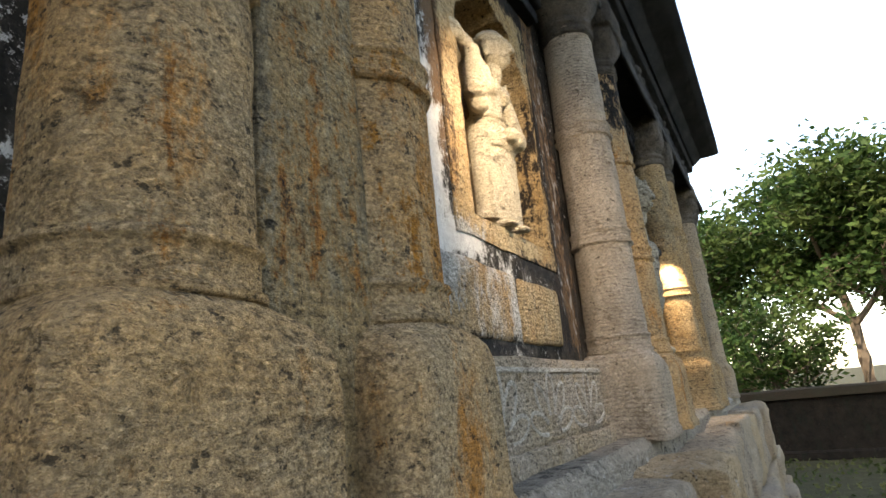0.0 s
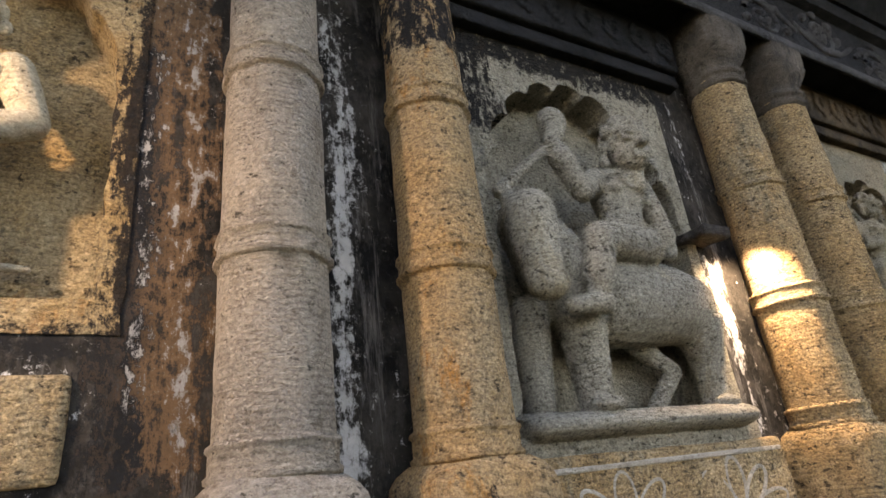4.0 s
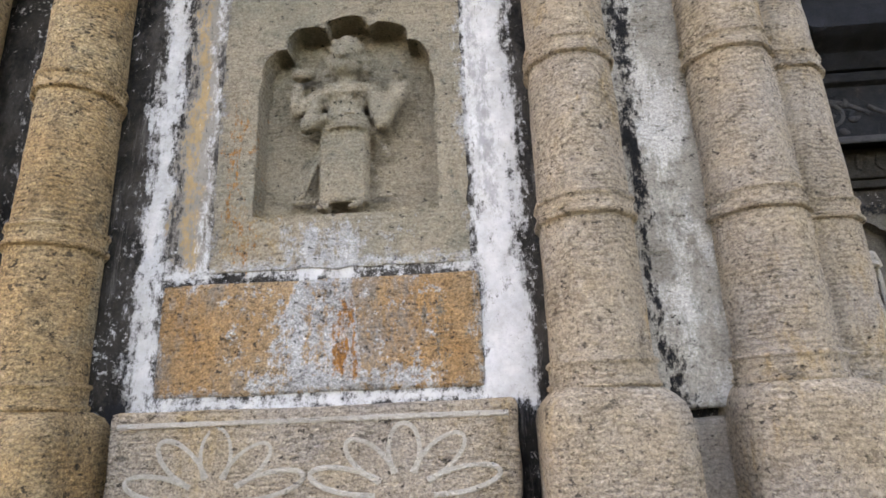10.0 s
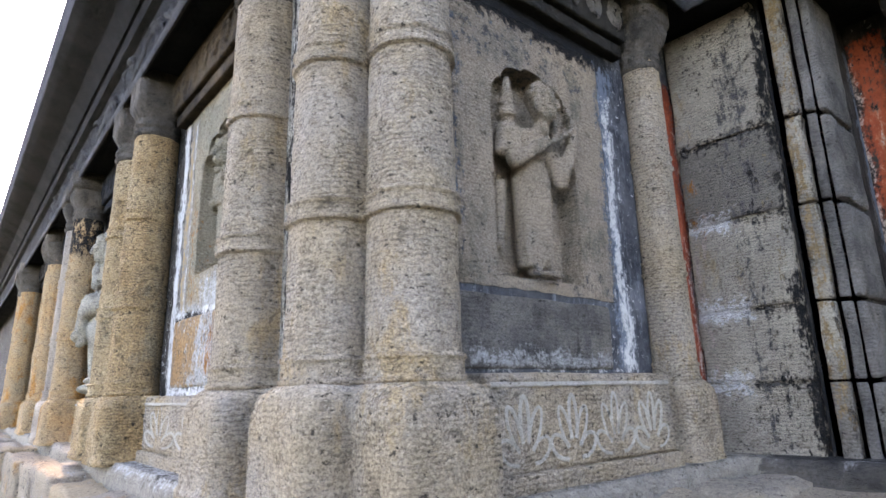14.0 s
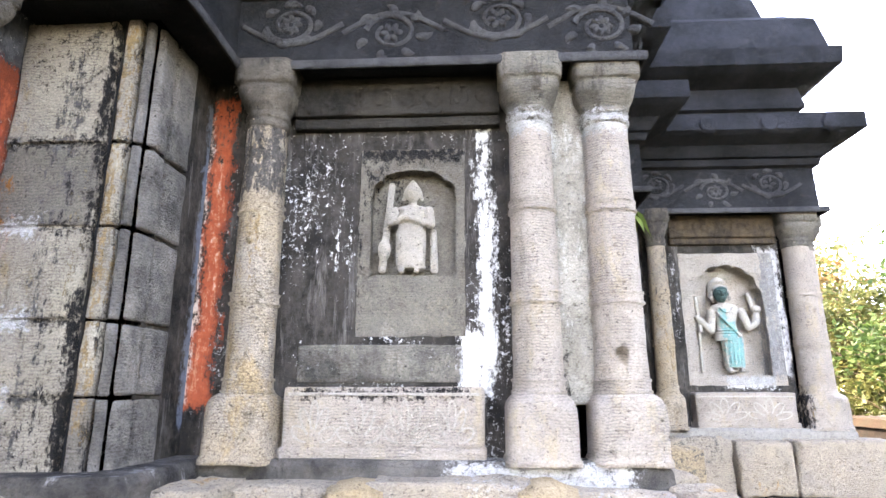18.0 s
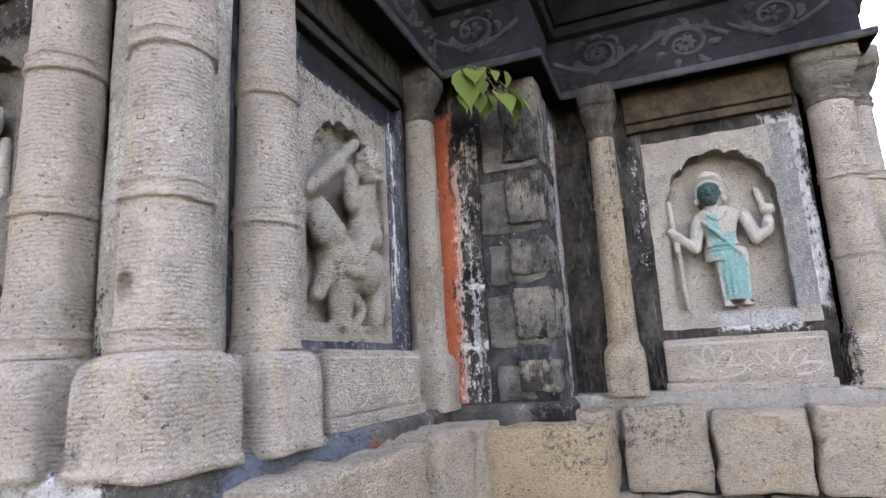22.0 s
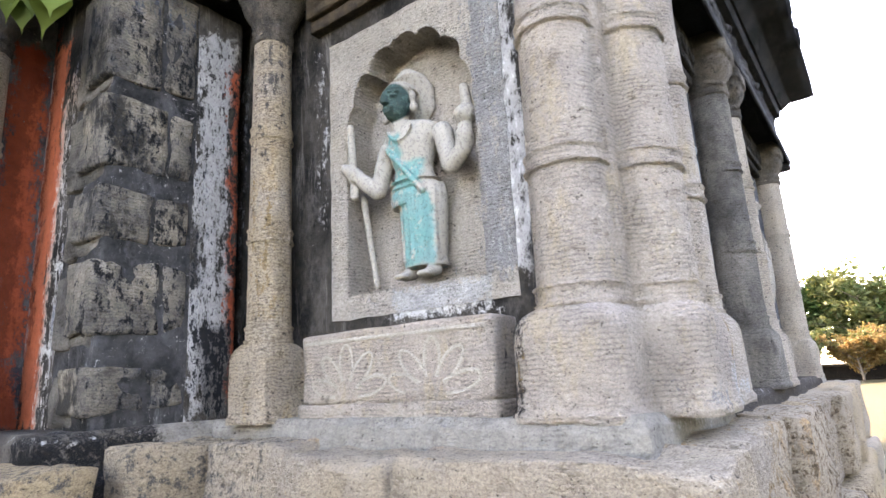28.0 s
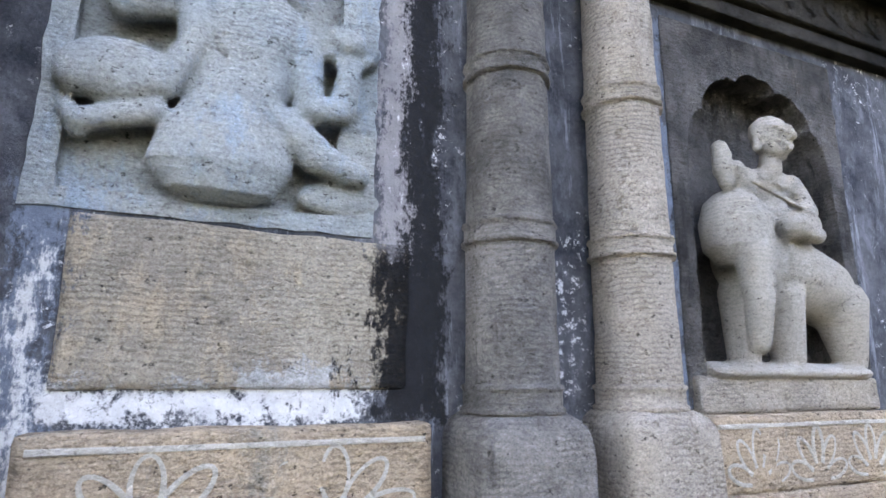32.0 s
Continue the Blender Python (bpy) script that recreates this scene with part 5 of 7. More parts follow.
def limb(*pts, r0=0.036, r1=0.026, hand=True, rings=0):
    """An arm or leg through its joints, thicker at the muscle, with bracelets at the end."""
    out = []
    n = len(pts) - 1
    for k in range(n):
        a, b = r0 + (r1 - r0) * k / n, r0 + (r1 - r0) * (k + 1) / n
        p, q = Vector(pts[k]), Vector(pts[k + 1])
        m = p.lerp(q, 0.4)
        out += [(pts[k], tuple(m), a, (a + b) * 0.53), (tuple(m), pts[k + 1], (a + b) * 0.53, b)]
    p, q = Vector(pts[-2]), Vector(pts[-1])
    way = (q - p).normalized()
    for k in range(rings):
        c = q - way * r1 * (1.0 + 0.75 * k)
        out.append((tuple(c - way * r1 * 0.10), tuple(c + way * r1 * 0.10), r1 * 1.36, r1 * 1.36))
    if hand:
        out += [(tuple(q), tuple(q + way * r1 * 1.1), r1 * 1.05, r1 * 0.9)]
    return out


def foot(x, y, z, dx=0.0):
    return [((x, y + 0.0, z + 0.035), (x + dx, y + 0.05, z + 0.016), 0.028, 0.022), ((x + dx * 1.1, y + 0.075, z + 0.012), (0.034, 0.026, 0.014))]


def skirt(x, y, top, low, w0, w1, depth, folds=6):
    """A long wrapped cloth with hanging folds and a hem."""
    h = top - low
    out = [("z", [(x, y, low, w1, depth * 0.86), (x, y, low + 0.02, w1 * 1.03, depth * 0.9), (x, y, low + 0.04, w1 * 0.98, depth * 0.86), (x, y, low + h * 0.5, (w0 + w1) * 0.50, depth * 0.95), (x, y, low + h * 0.85, w0, depth), (x, y, top, w0 * 0.9, depth * 0.9)])]
    for k in range(folds):
        f = -0.85 + 1.7 * k / (folds - 1)
        yy = y + depth * 0.93 * math.sqrt(1 - f * f * 0.9)
        out.append(((x + f * w0 * 0.92, yy * 0.99, top - h * 0.12), (x + f * w1 * 0.95, yy * 0.93, low + 0.03), 0.009, 0.012))
    return out


# woman with a rod on her shoulder, lit by a lamp
woman = head(0.035, 0.13, 0.890, 0.090, 10, "cap") + torso(0.0, 0.08, 0.42, 0.765, 0.118, 0.02, 1.0) + skirt(-0.005, 0.08, 0.47, 0.035, 0.150, 0.155, 0.095, 7)
woman += limb((-0.13, 0.09, 0.735), (-0.185, 0.14, 0.53), (-0.25, 0.16, 0.70), r0=0.058, r1=0.036, rings=1) + [((-0.40, 0.14, 0.80), (-0.26, 0.14, 0.775), 0.024, 0.032), ((-0.26, 0.14, 0.775), (-0.13, 0.10, 0.80), 0.034, 0.04), ((-0.375, 0.14, 0.78), (0.04, 0.035, 0.045))]
woman += [((-0.225, 0.155, 0.585 + 0.028 * k), (-0.215, 0.155, 0.590 + 0.028 * k), 0.060, 0.060) for k in range(3)]
woman += limb((0.165, 0.09, 0.715), (0.235, 0.12, 0.52), (0.10, 0.18, 0.43), (-0.02, 0.20, 0.415), r0=0.055, r1=0.034, rings=2) + [("z", [(-0.02, 0.14, 0.36, 0.11, 0.04), (0.0, 0.15, 0.40, 0.13, 0.06), (0.03, 0.14, 0.43, 0.12, 0.04)])]
woman += foot(-0.085, 0.10, 0.0) + foot(0.045, 0.10, 0.0) + [((0.135, 0.13, 0.40), (0.135, 0.12, 0.05), 0.016, 0.020), ((-0.26, 0.03, 0.275), (-0.17, 0.05, 0.275), 0.012, 0.012), ((0.17, 0.04, 0.11), (0.27, 0.03, 0.105), 0.012, 0.012)]
figure("statue", FRONT, 1.252, -0.07, 1.866, 0.485, woman, CARVED_WARM, "cream stone relief of a standing woman in a lamplit niche", 0.0027)

# rider on a standing animal
rider = [("x", [(-0.26, 0.09, 0.40, 0.05, 0.09), (-0.20, 0.10, 0.38, 0.10, 0.15), (-0.08, 0.10, 0.35, 0.12, 0.145), (0.10, 0.10, 0.335, 0.125, 0.125), (0.26, 0.10, 0.34, 0.13, 0.135), (0.38, 0.10, 0.33, 0.11, 0.12), (0.435, 0.10, 0.31, 0.05, 0.07)]),
         ("x", [(-0.10, 0.10, 0.345, 0.135, 0.15), (0.02, 0.10, 0.34, 0.138, 0.148), (0.20, 0.10, 0.34, 0.14, 0.140), (0.235, 0.10, 0.34, 0.136, 0.136)]),
         ((-0.18, 0.10, 0.44), (-0.30, 0.13, 0.56), 0.12, 0.085), ((-0.31, 0.17, 0.57), (-0.33, 0.22, 0.36), 0.085, 0.055), ((-0.335, 0.235, 0.335), (0.062, 0.055, 0.05)), ((-0.25, 0.14, 0.64), (0.022, 0.02, 0.055)), ((-0.36, 0.15, 0.63), (0.022, 0.02, 0.05)),
         ((-0.155, 0.13, 0.28), (-0.15, 0.13, 0.03), 0.078, 0.050), ((-0.145, 0.15, 0.02), (0.062, 0.06, 0.028)), ((-0.28, 0.06, 0.30), (-0.29, 0.05, 0.03), 0.060, 0.045),
         ((0.37, 0.12, 0.28), (0.39, 0.11, 0.14), 0.090, 0.055), ((0.39, 0.11, 0.14), (0.385, 0.10, 0.02), 0.052, 0.045), ((0.39, 0.12, 0.015), (0.06, 0.06, 0.022)), ((0.13, 0.05, 0.22), (0.27, 0.06, 0.125), 0.035, 0.030), ((0.27, 0.06, 0.125), (0.15, 0.06, 0.01), 0.030, 0.028), ((0.44, 0.10, 0.36), (0.455, 0.08, 0.10), 0.020, 0.016)]
rider += head(0.155, 0.19, 0.868, 0.090, -14, "crown") + torso(0.095, 0.14, 0.49, 0.795, 0.102, 0.03, 0.55) + [((0.22, 0.12, 0.965), (0.050, 0.05, 0.05)), ((0.205, 0.16, 0.80), (0.032, 0.04, 0.055))]
rider += limb((0.225, 0.15, 0.755), (0.25, 0.17, 0.64), (0.265, 0.17, 0.53), r0=0.040, r1=0.030, rings=2) + limb((0.02, 0.15, 0.755), (-0.10, 0.20, 0.665), (-0.165, 0.19, 0.81), r0=0.042, r1=0.030, rings=2)
rider += [((-0.38, 0.14, 0.655), (-0.15, 0.18, 0.855), 0.022, 0.018), ((-0.10, 0.10, 0.87), (-0.055, 0.08, 0.97), 0.022, 0.046), ((-0.045, 0.075, 1.015), (0.060, 0.045, 0.065))]
rider += limb((0.13, 0.19, 0.50), (-0.12, 0.24, 0.485), (-0.155, 0.235, 0.33), r0=0.068, r1=0.040, hand=False, rings=2) + [((-0.15, 0.235, 0.29), (-0.27, 0.24, 0.272), 0.036, 0.024)]
rider += [("x", [(-0.42, 0.06, -0.03, 0.12, 0.035), (-0.40, 0.06, -0.03, 0.15, 0.045), (0.44, 0.06, -0.03, 0.15, 0.045), (0.46, 0.06, -0.03, 0.12, 0.035)])]
figure("statue", FRONT, 2.372, -0.065, 1.680, 0.655, rider, CARVED_GREY, "grey stone relief of a rider on a standing animal", 0.0030)

# four-armed crowned figure, worn shallow relief
deity = head(0.01, 0.085, 0.80, 0.096, 0, "crown") + torso(0.0, 0.06, 0.42, 0.69, 0.105, 0.0, 0.7) + skirt(-0.005, 0.045, 0.46, 0.05, 0.125, 0.125, 0.065, 5)
deity += limb((-0.13, 0.05, 0.64), (-0.19, 0.08, 0.455), (-0.11, 0.11, 0.47), r0=0.040, r1=0.030, rings=1) + limb((0.13, 0.05, 0.64), (0.185, 0.08, 0.445), (0.275, 0.07, 0.62), r0=0.042, r1=0.034, rings=1)
deity += limb((-0.13, 0.04, 0.66), (-0.25, 0.05, 0.56), (-0.245, 0.06, 0.66), r0=0.036, r1=0.030) + limb((0.13, 0.04, 0.66), (0.22, 0.04, 0.58), (0.25, 0.05, 0.70), r0=0.034, r1=0.028)
deity += [((-0.235, 0.05, 0.77), (0.05, 0.04, 0.035)), ((-0.19, 0.05, 0.77), (0.03, 0.03, 0.03)), ((0.255, 0.05, 0.75), (0.035, 0.04, 0.07)), ((-0.10, 0.02, 0.42), (-0.23, 0.02, 0.09), 0.024, 0.016), ((0.12, 0.03, 0.46), (0.21, 0.03, 0.30), 0.018, 0.012), ((0.15, 0.02, 0.10), (0.24, 0.02, 0.10), 0.012, 0.010), ((-0.26, 0.02, 0.085), (-0.15, 0.02, 0.085), 0.012, 0.010)]
deity += foot(-0.09, 0.05, 0) + foot(0.06, 0.05, 0)
figure("statue", FRONT, 3.690, -0.048, 1.972, 0.415, deity, MOSSY, "worn moss-grey relief of a crowned four-armed figure", 0.0034)

# flute player
flute = head(0.045, 0.12, 0.865, 0.085, 30, "crown") + torso(0.0, 0.07, 0.46, 0.745, 0.100, 0.02) + skirt(0.0, 0.065, 0.50, 0.05, 0.108, 0.100, 0.072, 5)
flute += limb((-0.13, 0.08, 0.70), (-0.155, 0.12, 0.535), (-0.02, 0.17, 0.63), r0=0.046, r1=0.030, rings=1) + limb((-0.13, 0.06, 0.72), (-0.19, 0.07, 0.60), (-0.165, 0.09, 0.73), r0=0.040, r1=0.032, rings=2)
flute += [("z", [(-0.165, 0.09, 0.76, 0.052, 0.05), (-0.165, 0.09, 0.79, 0.055, 0.05), (-0.160, 0.09, 0.80, 0.036, 0.036), (-0.155, 0.09, 0.90, 0.028, 0.03), (-0.15, 0.09, 0.98, 0.010, 0.012)])]
flute += limb((0.13, 0.08, 0.70), (0.165, 0.12, 0.49), (0.225, 0.15, 0.66), (0.235, 0.16, 0.745), r0=0.044, r1=0.028, rings=1) + limb((0.12, 0.06, 0.72), (0.19, 0.07, 0.66), (0.205, 0.09, 0.84), r0=0.034, r1=0.026)
flute += [((-0.03, 0.18, 0.615), (0.26, 0.17, 0.79), 0.014, 0.016), ((-0.17, 0.03, 0.44), (-0.19, 0.03, 0.14), 0.030, 0.022), ((0.03, 0.135, 0.46), (0.025, 0.13, 0.10), 0.026, 0.024)] + foot(-0.03, 0.08, 0) + foot(0.055, 0.08, 0)
figure("statue", SIDE_D, 0.905, -0.05, 1.845, 0.495, flute, BEIGE_PANEL, "beige stone relief of a standing flute player")

# standing figure with folded hands
folded = head(0.02, 0.10, 0.82, 0.090, 0, "point") + torso(0.01, 0.07, 0.42, 0.70, 0.125) + skirt(0.0, 0.065, 0.46, 0.05, 0.155, 0.150, 0.090, 6)
folded += limb((-0.16, 0.08, 0.65), (-0.205, 0.12, 0.52), (-0.01, 0.18, 0.565), r0=0.050, r1=0.034, rings=1) + limb((0.18, 0.08, 0.65), (0.21, 0.12, 0.49), (0.02, 0.18, 0.545), r0=0.050, r1=0.034, rings=1)
folded += [((-0.285, 0.05, 0.05), (-0.20, 0.06, 0.93), 0.040, 0.034), ((-0.265, 0.07, 0.25), (0.065, 0.06, 0.11)), ((0.225, 0.04, 0.44), (0.235, 0.04, 0.04), 0.036, 0.042)] + foot(-0.08, 0.09, 0) + foot(0.07, 0.09, 0)
figure("statue", FACE_E, 5.618, -0.04, 2.012, 0.345, folded, CARVED, "grey stone relief of a standing figure with folded hands", 0.0034)

# figure seated on an animal, a club over the shoulder
lion = head(0.155, 0.13, 0.875, 0.088, -25, "crown") + torso(0.105, 0.085, 0.47, 0.775, 0.098, 0.02, 0.5)
lion += limb((0.005, 0.10, 0.735), (-0.07, 0.15, 0.625), (-0.095, 0.15, 0.77), r0=0.050, r1=0.034, rings=2) + limb((0.225, 0.09, 0.735), (0.235, 0.11, 0.60), (0.21, 0.13, 0.49), r0=0.040, r1=0.030, rings=2)
lion += [((-0.39, 0.09, 0.63), (-0.16, 0.11, 0.835), 0.026, 0.055), ((-0.16, 0.11, 0.835), (0.09, 0.08, 1.03), 0.044, 0.030)]
lion += limb((0.16, 0.12, 0.475), (-0.03, 0.18, 0.455), (-0.07, 0.17, 0.30), r0=0.070, r1=0.044, hand=False, rings=2) + [((-0.06, 0.175, 0.262), (-0.16, 0.185, 0.252), 0.036, 0.026)]
lion += [("x", [(-0.26, 0.08, 0.42, 0.06, 0.10), (-0.16, 0.08, 0.35, 0.095, 0.165), (0.0, 0.08, 0.31, 0.10, 0.135), (0.14, 0.08, 0.30, 0.10, 0.125), (0.26, 0.08, 0.30, 0.095, 0.13), (0.32, 0.08, 0.28, 0.04, 0.07)]), ("x", [(0.0, 0.08, 0.32, 0.112, 0.14), (0.16, 0.08, 0.315, 0.114, 0.132), (0.19, 0.08, 0.315, 0.110, 0.128)]),
         ((-0.20, 0.08, 0.44), (-0.32, 0.10, 0.52), 0.10, 0.08), ((-0.33, 0.12, 0.51), (-0.365, 0.15, 0.40), 0.075, 0.045), ((-0.28, 0.10, 0.585), (0.02, 0.02, 0.04)),
         ((-0.12, 0.10, 0.26), (-0.11, 0.09, 0.02), 0.080, 0.058), ((-0.21, 0.07, 0.28), (-0.27, 0.06, 0.14), 0.055, 0.040), ((0.255, 0.10, 0.26), (0.255, 0.09, 0.02), 0.070, 0.045), ((0.06, 0.05, 0.18), (0.155, 0.06, 0.10), 0.040, 0.034), ((0.155, 0.06, 0.10), (0.10, 0.05, 0.01), 0.034, 0.030), ((0.33, 0.06, 0.34), (0.345, 0.04, 0.24), 0.022, 0.018),
         ("x", [(-0.40, 0.04, -0.015, 0.05, 0.03), (0.39, 0.04, -0.015, 0.05, 0.03)])]
figure("statue", SIDE_F, 2.715, -0.05, 1.70, 0.585, lion, PANEL_F, "pale grey relief of a figure riding, club on shoulder")

# slender man in a painted apron
man = head(-0.055, 0.11, 0.805, 0.086, -6, "cap") + torso(-0.005, 0.08, 0.32, 0.70, 0.112, -0.02, 0.35) + skirt(0.03, 0.075, 0.40, 0.05, 0.115, 0.100, 0.085, 6)
man += [("z", [(-0.04, 0.01, 0.72, 0.05, 0.03), (-0.04, 0.01, 0.78, 0.105, 0.03), (-0.04, 0.02, 0.88, 0.11, 0.05), (-0.045, 0.05, 0.94, 0.085, 0.06), (-0.05, 0.05, 0.985, 0.03, 0.03)])]
man += limb((-0.150, 0.08, 0.615), (-0.19, 0.12, 0.42), (-0.315, 0.16, 0.53), r0=0.046, r1=0.030, rings=1) + limb((0.15, 0.08, 0.62), (0.20, 0.10, 0.45), (0.275, 0.11, 0.50), (0.285, 0.11, 0.58), r0=0.044, r1=0.030, rings=2)
man += [((-0.325, 0.15, 0.76), (-0.305, 0.15, 0.42), 0.018, 0.022), ((-0.30, 0.10, 0.42), (-0.285, 0.04, 0.02), 0.016, 0.014), ((0.29, 0.11, 0.64), (0.05, 0.05, 0.045)), ((0.25, 0.05, 0.80), (0.28, 0.07, 0.64), 0.022, 0.026), ((-0.115, 0.15, 0.60), (0.085, 0.155, 0.36), 0.014, 0.014)]
man += foot(-0.035, 0.09, 0) + foot(0.085, 0.09, 0)
figure("statue", FACE_H, 7.402, -0.088, 1.742, 0.60, man, PAINTED, "pale stone relief of a standing man with painted apron", 0.0027)

# pot-bellied dancing figure, only the lower half is passed close
dancer = [("z", [(0.02, 0.04, 0.035, 0.07, 0.02), (0.02, 0.05, 0.06, 0.13, 0.05), (0.02, 0.05, 0.13, 0.178, 0.075), (0.03, 0.05, 0.21, 0.165, 0.075), (0.04, 0.045, 0.30, 0.125, 0.065), (0.06, 0.04, 0.42, 0.125, 0.06), (0.075, 0.04, 0.54, 0.165, 0.055), (0.08, 0.035, 0.60, 0.13, 0.05), (0.08, 0.03, 0.66, 0.05, 0.04)])]
dancer += head(0.08, 0.04, 0.76, 0.085, 0, "crown")
for r, zc, yy in ((0.055, 0.275, 0.112), (0.085, 0.50, 0.092), (0.065, 0.51, 0.094)):
    for k in range(8):
        a0, a1 = math.pi * k / 8, math.pi * (k + 1) / 8
        dancer.append(((0.06 - r * math.cos(a0), yy, zc - r * math.sin(a0)), (0.06 - r * math.cos(a1), yy, zc - r * math.sin(a1)), 0.008, 0.008))
dancer += limb((-0.07, 0.04, 0.57), (-0.07, 0.06, 0.44), (-0.13, 0.07, 0.31), r0=0.048, r1=0.036, hand=False) + limb((-0.07, 0.04, 0.58), (-0.24, 0.05, 0.52), (-0.27, 0.05, 0.64), r0=0.046, r1=0.038)
dancer += [((-0.23, 0.05, 0.335), (0.135, 0.06, 0.088)), ((-0.31, 0.05, 0.32), (0.06, 0.05, 0.06)), ((-0.30, 0.05, 0.20), (-0.14, 0.06, 0.245), 0.030, 0.034), ((-0.30, 0.04, 0.18), (-0.33, 0.04, 0.23), 0.025, 0.025)]
dancer += limb((0.21, 0.04, 0.55), (0.225, 0.06, 0.32), (0.315, 0.07, 0.325), (0.335, 0.07, 0.46), r0=0.046, r1=0.034, hand=False) + [((0.335, 0.06, 0.53), (0.05, 0.05, 0.045))] + [((0.335 + 0.068 * math.cos(a), 0.055, 0.53 + 0.055 * math.sin(a)), (0.024, 0.03, 0.020)) for a in [k * math.pi / 5 for k in range(10)]]
dancer += [((0.15, 0.05, 0.27), (0.25, 0.06, 0.20), 0.055, 0.050), ((0.25, 0.06, 0.19), (0.37, 0.065, 0.15), 0.050, 0.034), ((0.33, 0.02, 0.09), (0.12, 0.03, 0.05))]
figure("statue", SIDE_J, 4.545, -0.018, 1.905, 0.60, dancer, BLUISH, "blue-grey worn relief of a pot-bellied dancing figure", 0.0042)

# rider on an elephant
elephant = [("x", [(-0.20, 0.14, 0.42, 0.08, 0.12), (-0.10, 0.13, 0.40, 0.13, 0.165), (0.05, 0.13, 0.37, 0.14, 0.155), (0.22, 0.13, 0.345, 0.145, 0.15), (0.36, 0.13, 0.30, 0.13, 0.15), (0.43, 0.13, 0.26, 0.08, 0.10)]),
            ("x", [(-0.02, 0.13, 0.395, 0.152, 0.158), (0.12, 0.13, 0.375, 0.156, 0.156), (0.16, 0.13, 0.365, 0.152, 0.152)]),
            ("z", [(-0.24, 0.24, 0.36, 0.075, 0.08), (-0.24, 0.23, 0.42, 0.125, 0.12), (-0.235, 0.22, 0.52, 0.130, 0.125), (-0.23, 0.21, 0.60, 0.105, 0.10), (-0.225, 0.20, 0.645, 0.05, 0.06)]),
            ((-0.25, 0.30, 0.38), (-0.275, 0.32, 0.22), 0.070, 0.050), ((-0.275, 0.32, 0.22), (-0.275, 0.30, 0.07), 0.050, 0.038), ((-0.31, 0.30, 0.385), (-0.17, 0.31, 0.385), 0.018, 0.018), ((-0.12, 0.22, 0.45), (0.05, 0.05, 0.10)), ((-0.27, 0.33, 0.52), (0.028, 0.015, 0.018)), ((-0.19, 0.33, 0.52), (0.028, 0.015, 0.018)),
            ((-0.15, 0.14, 0.28), (-0.16, 0.14, 0.03), 0.078, 0.058), ((0.02, 0.18, 0.28), (0.04, 0.17, 0.03), 0.086, 0.060), ((0.37, 0.17, 0.26), (0.42, 0.16, 0.03), 0.110, 0.062), ((0.20, 0.06, 0.22), (0.19, 0.06, 0.03), 0.065, 0.055), ((0.45, 0.12, 0.30), (0.465, 0.10, 0.06), 0.018, 0.016),
            ("x", [(-0.41, 0.10, -0.02, 0.13, 0.03), (-0.39, 0.10, -0.02, 0.155, 0.04), (0.40, 0.10, -0.02, 0.155, 0.04), (0.42, 0.10, -0.02, 0.13, 0.03)])]
elephant += head(0.0, 0.22, 0.895, 0.088, 8, "none") + torso(0.02, 0.17, 0.53, 0.775, 0.105) + limb((0.15, 0.18, 0.735), (0.20, 0.21, 0.615), (0.07, 0.28, 0.59), r0=0.046, r1=0.032, rings=1) + limb((-0.11, 0.18, 0.735), (-0.17, 0.23, 0.63), (-0.235, 0.26, 0.70), r0=0.042, r1=0.030, rings=2)
elephant += [((-0.29, 0.25, 0.66), (-0.30, 0.24, 0.80), 0.028, 0.032), ((-0.24, 0.32, 0.655), (0.03, 0.31, 0.585), 0.010, 0.010), ((0.14, 0.22, 0.545), (0.0, 0.28, 0.52), 0.070, 0.055), ((0.0, 0.29, 0.52), (0.10, 0.30, 0.49), 0.045, 0.034)] + [((-0.298, 0.245, 0.71 + 0.028 * k), (-0.298, 0.245, 0.715 + 0.028 * k), 0.037, 0.037) for k in range(3)]
figure("statue", SIDE_J, 5.77, -0.115, 1.70, 0.60, elephant, CARVED, "grey stone carving of a rider on an elephant", 0.0042)


# ---- pedestals with carved lotus fans ----
def arc_tube(bm, face, pts, d, r):
    """A raised carved line along points of (u, z)."""
    prev = None
    for k, (u, z) in enumerate(pts):
        q = pts[min(k + 1, len(pts) - 1)]
        p = pts[max(k - 1, 0)]
        tu, tz = q[0] - p[0], q[1] - p[1]
        ln = math.hypot(tu, tz) or 1
        nu, nz = -tz / ln, tu / ln
        ring = [bm.verts.new(face.at(u + nu * r * a, d + r * b, z + nz * r * a)) for a, b in ((1.2, -0.3), (0.7, 0.5), (-0.7, 0.5), (-1.2, -0.3))]
        if prev:
            for i in range(4):
                bm.faces.new((prev[i], prev[(i + 1) % 4], ring[(i + 1) % 4], ring[i]))
        prev = ring


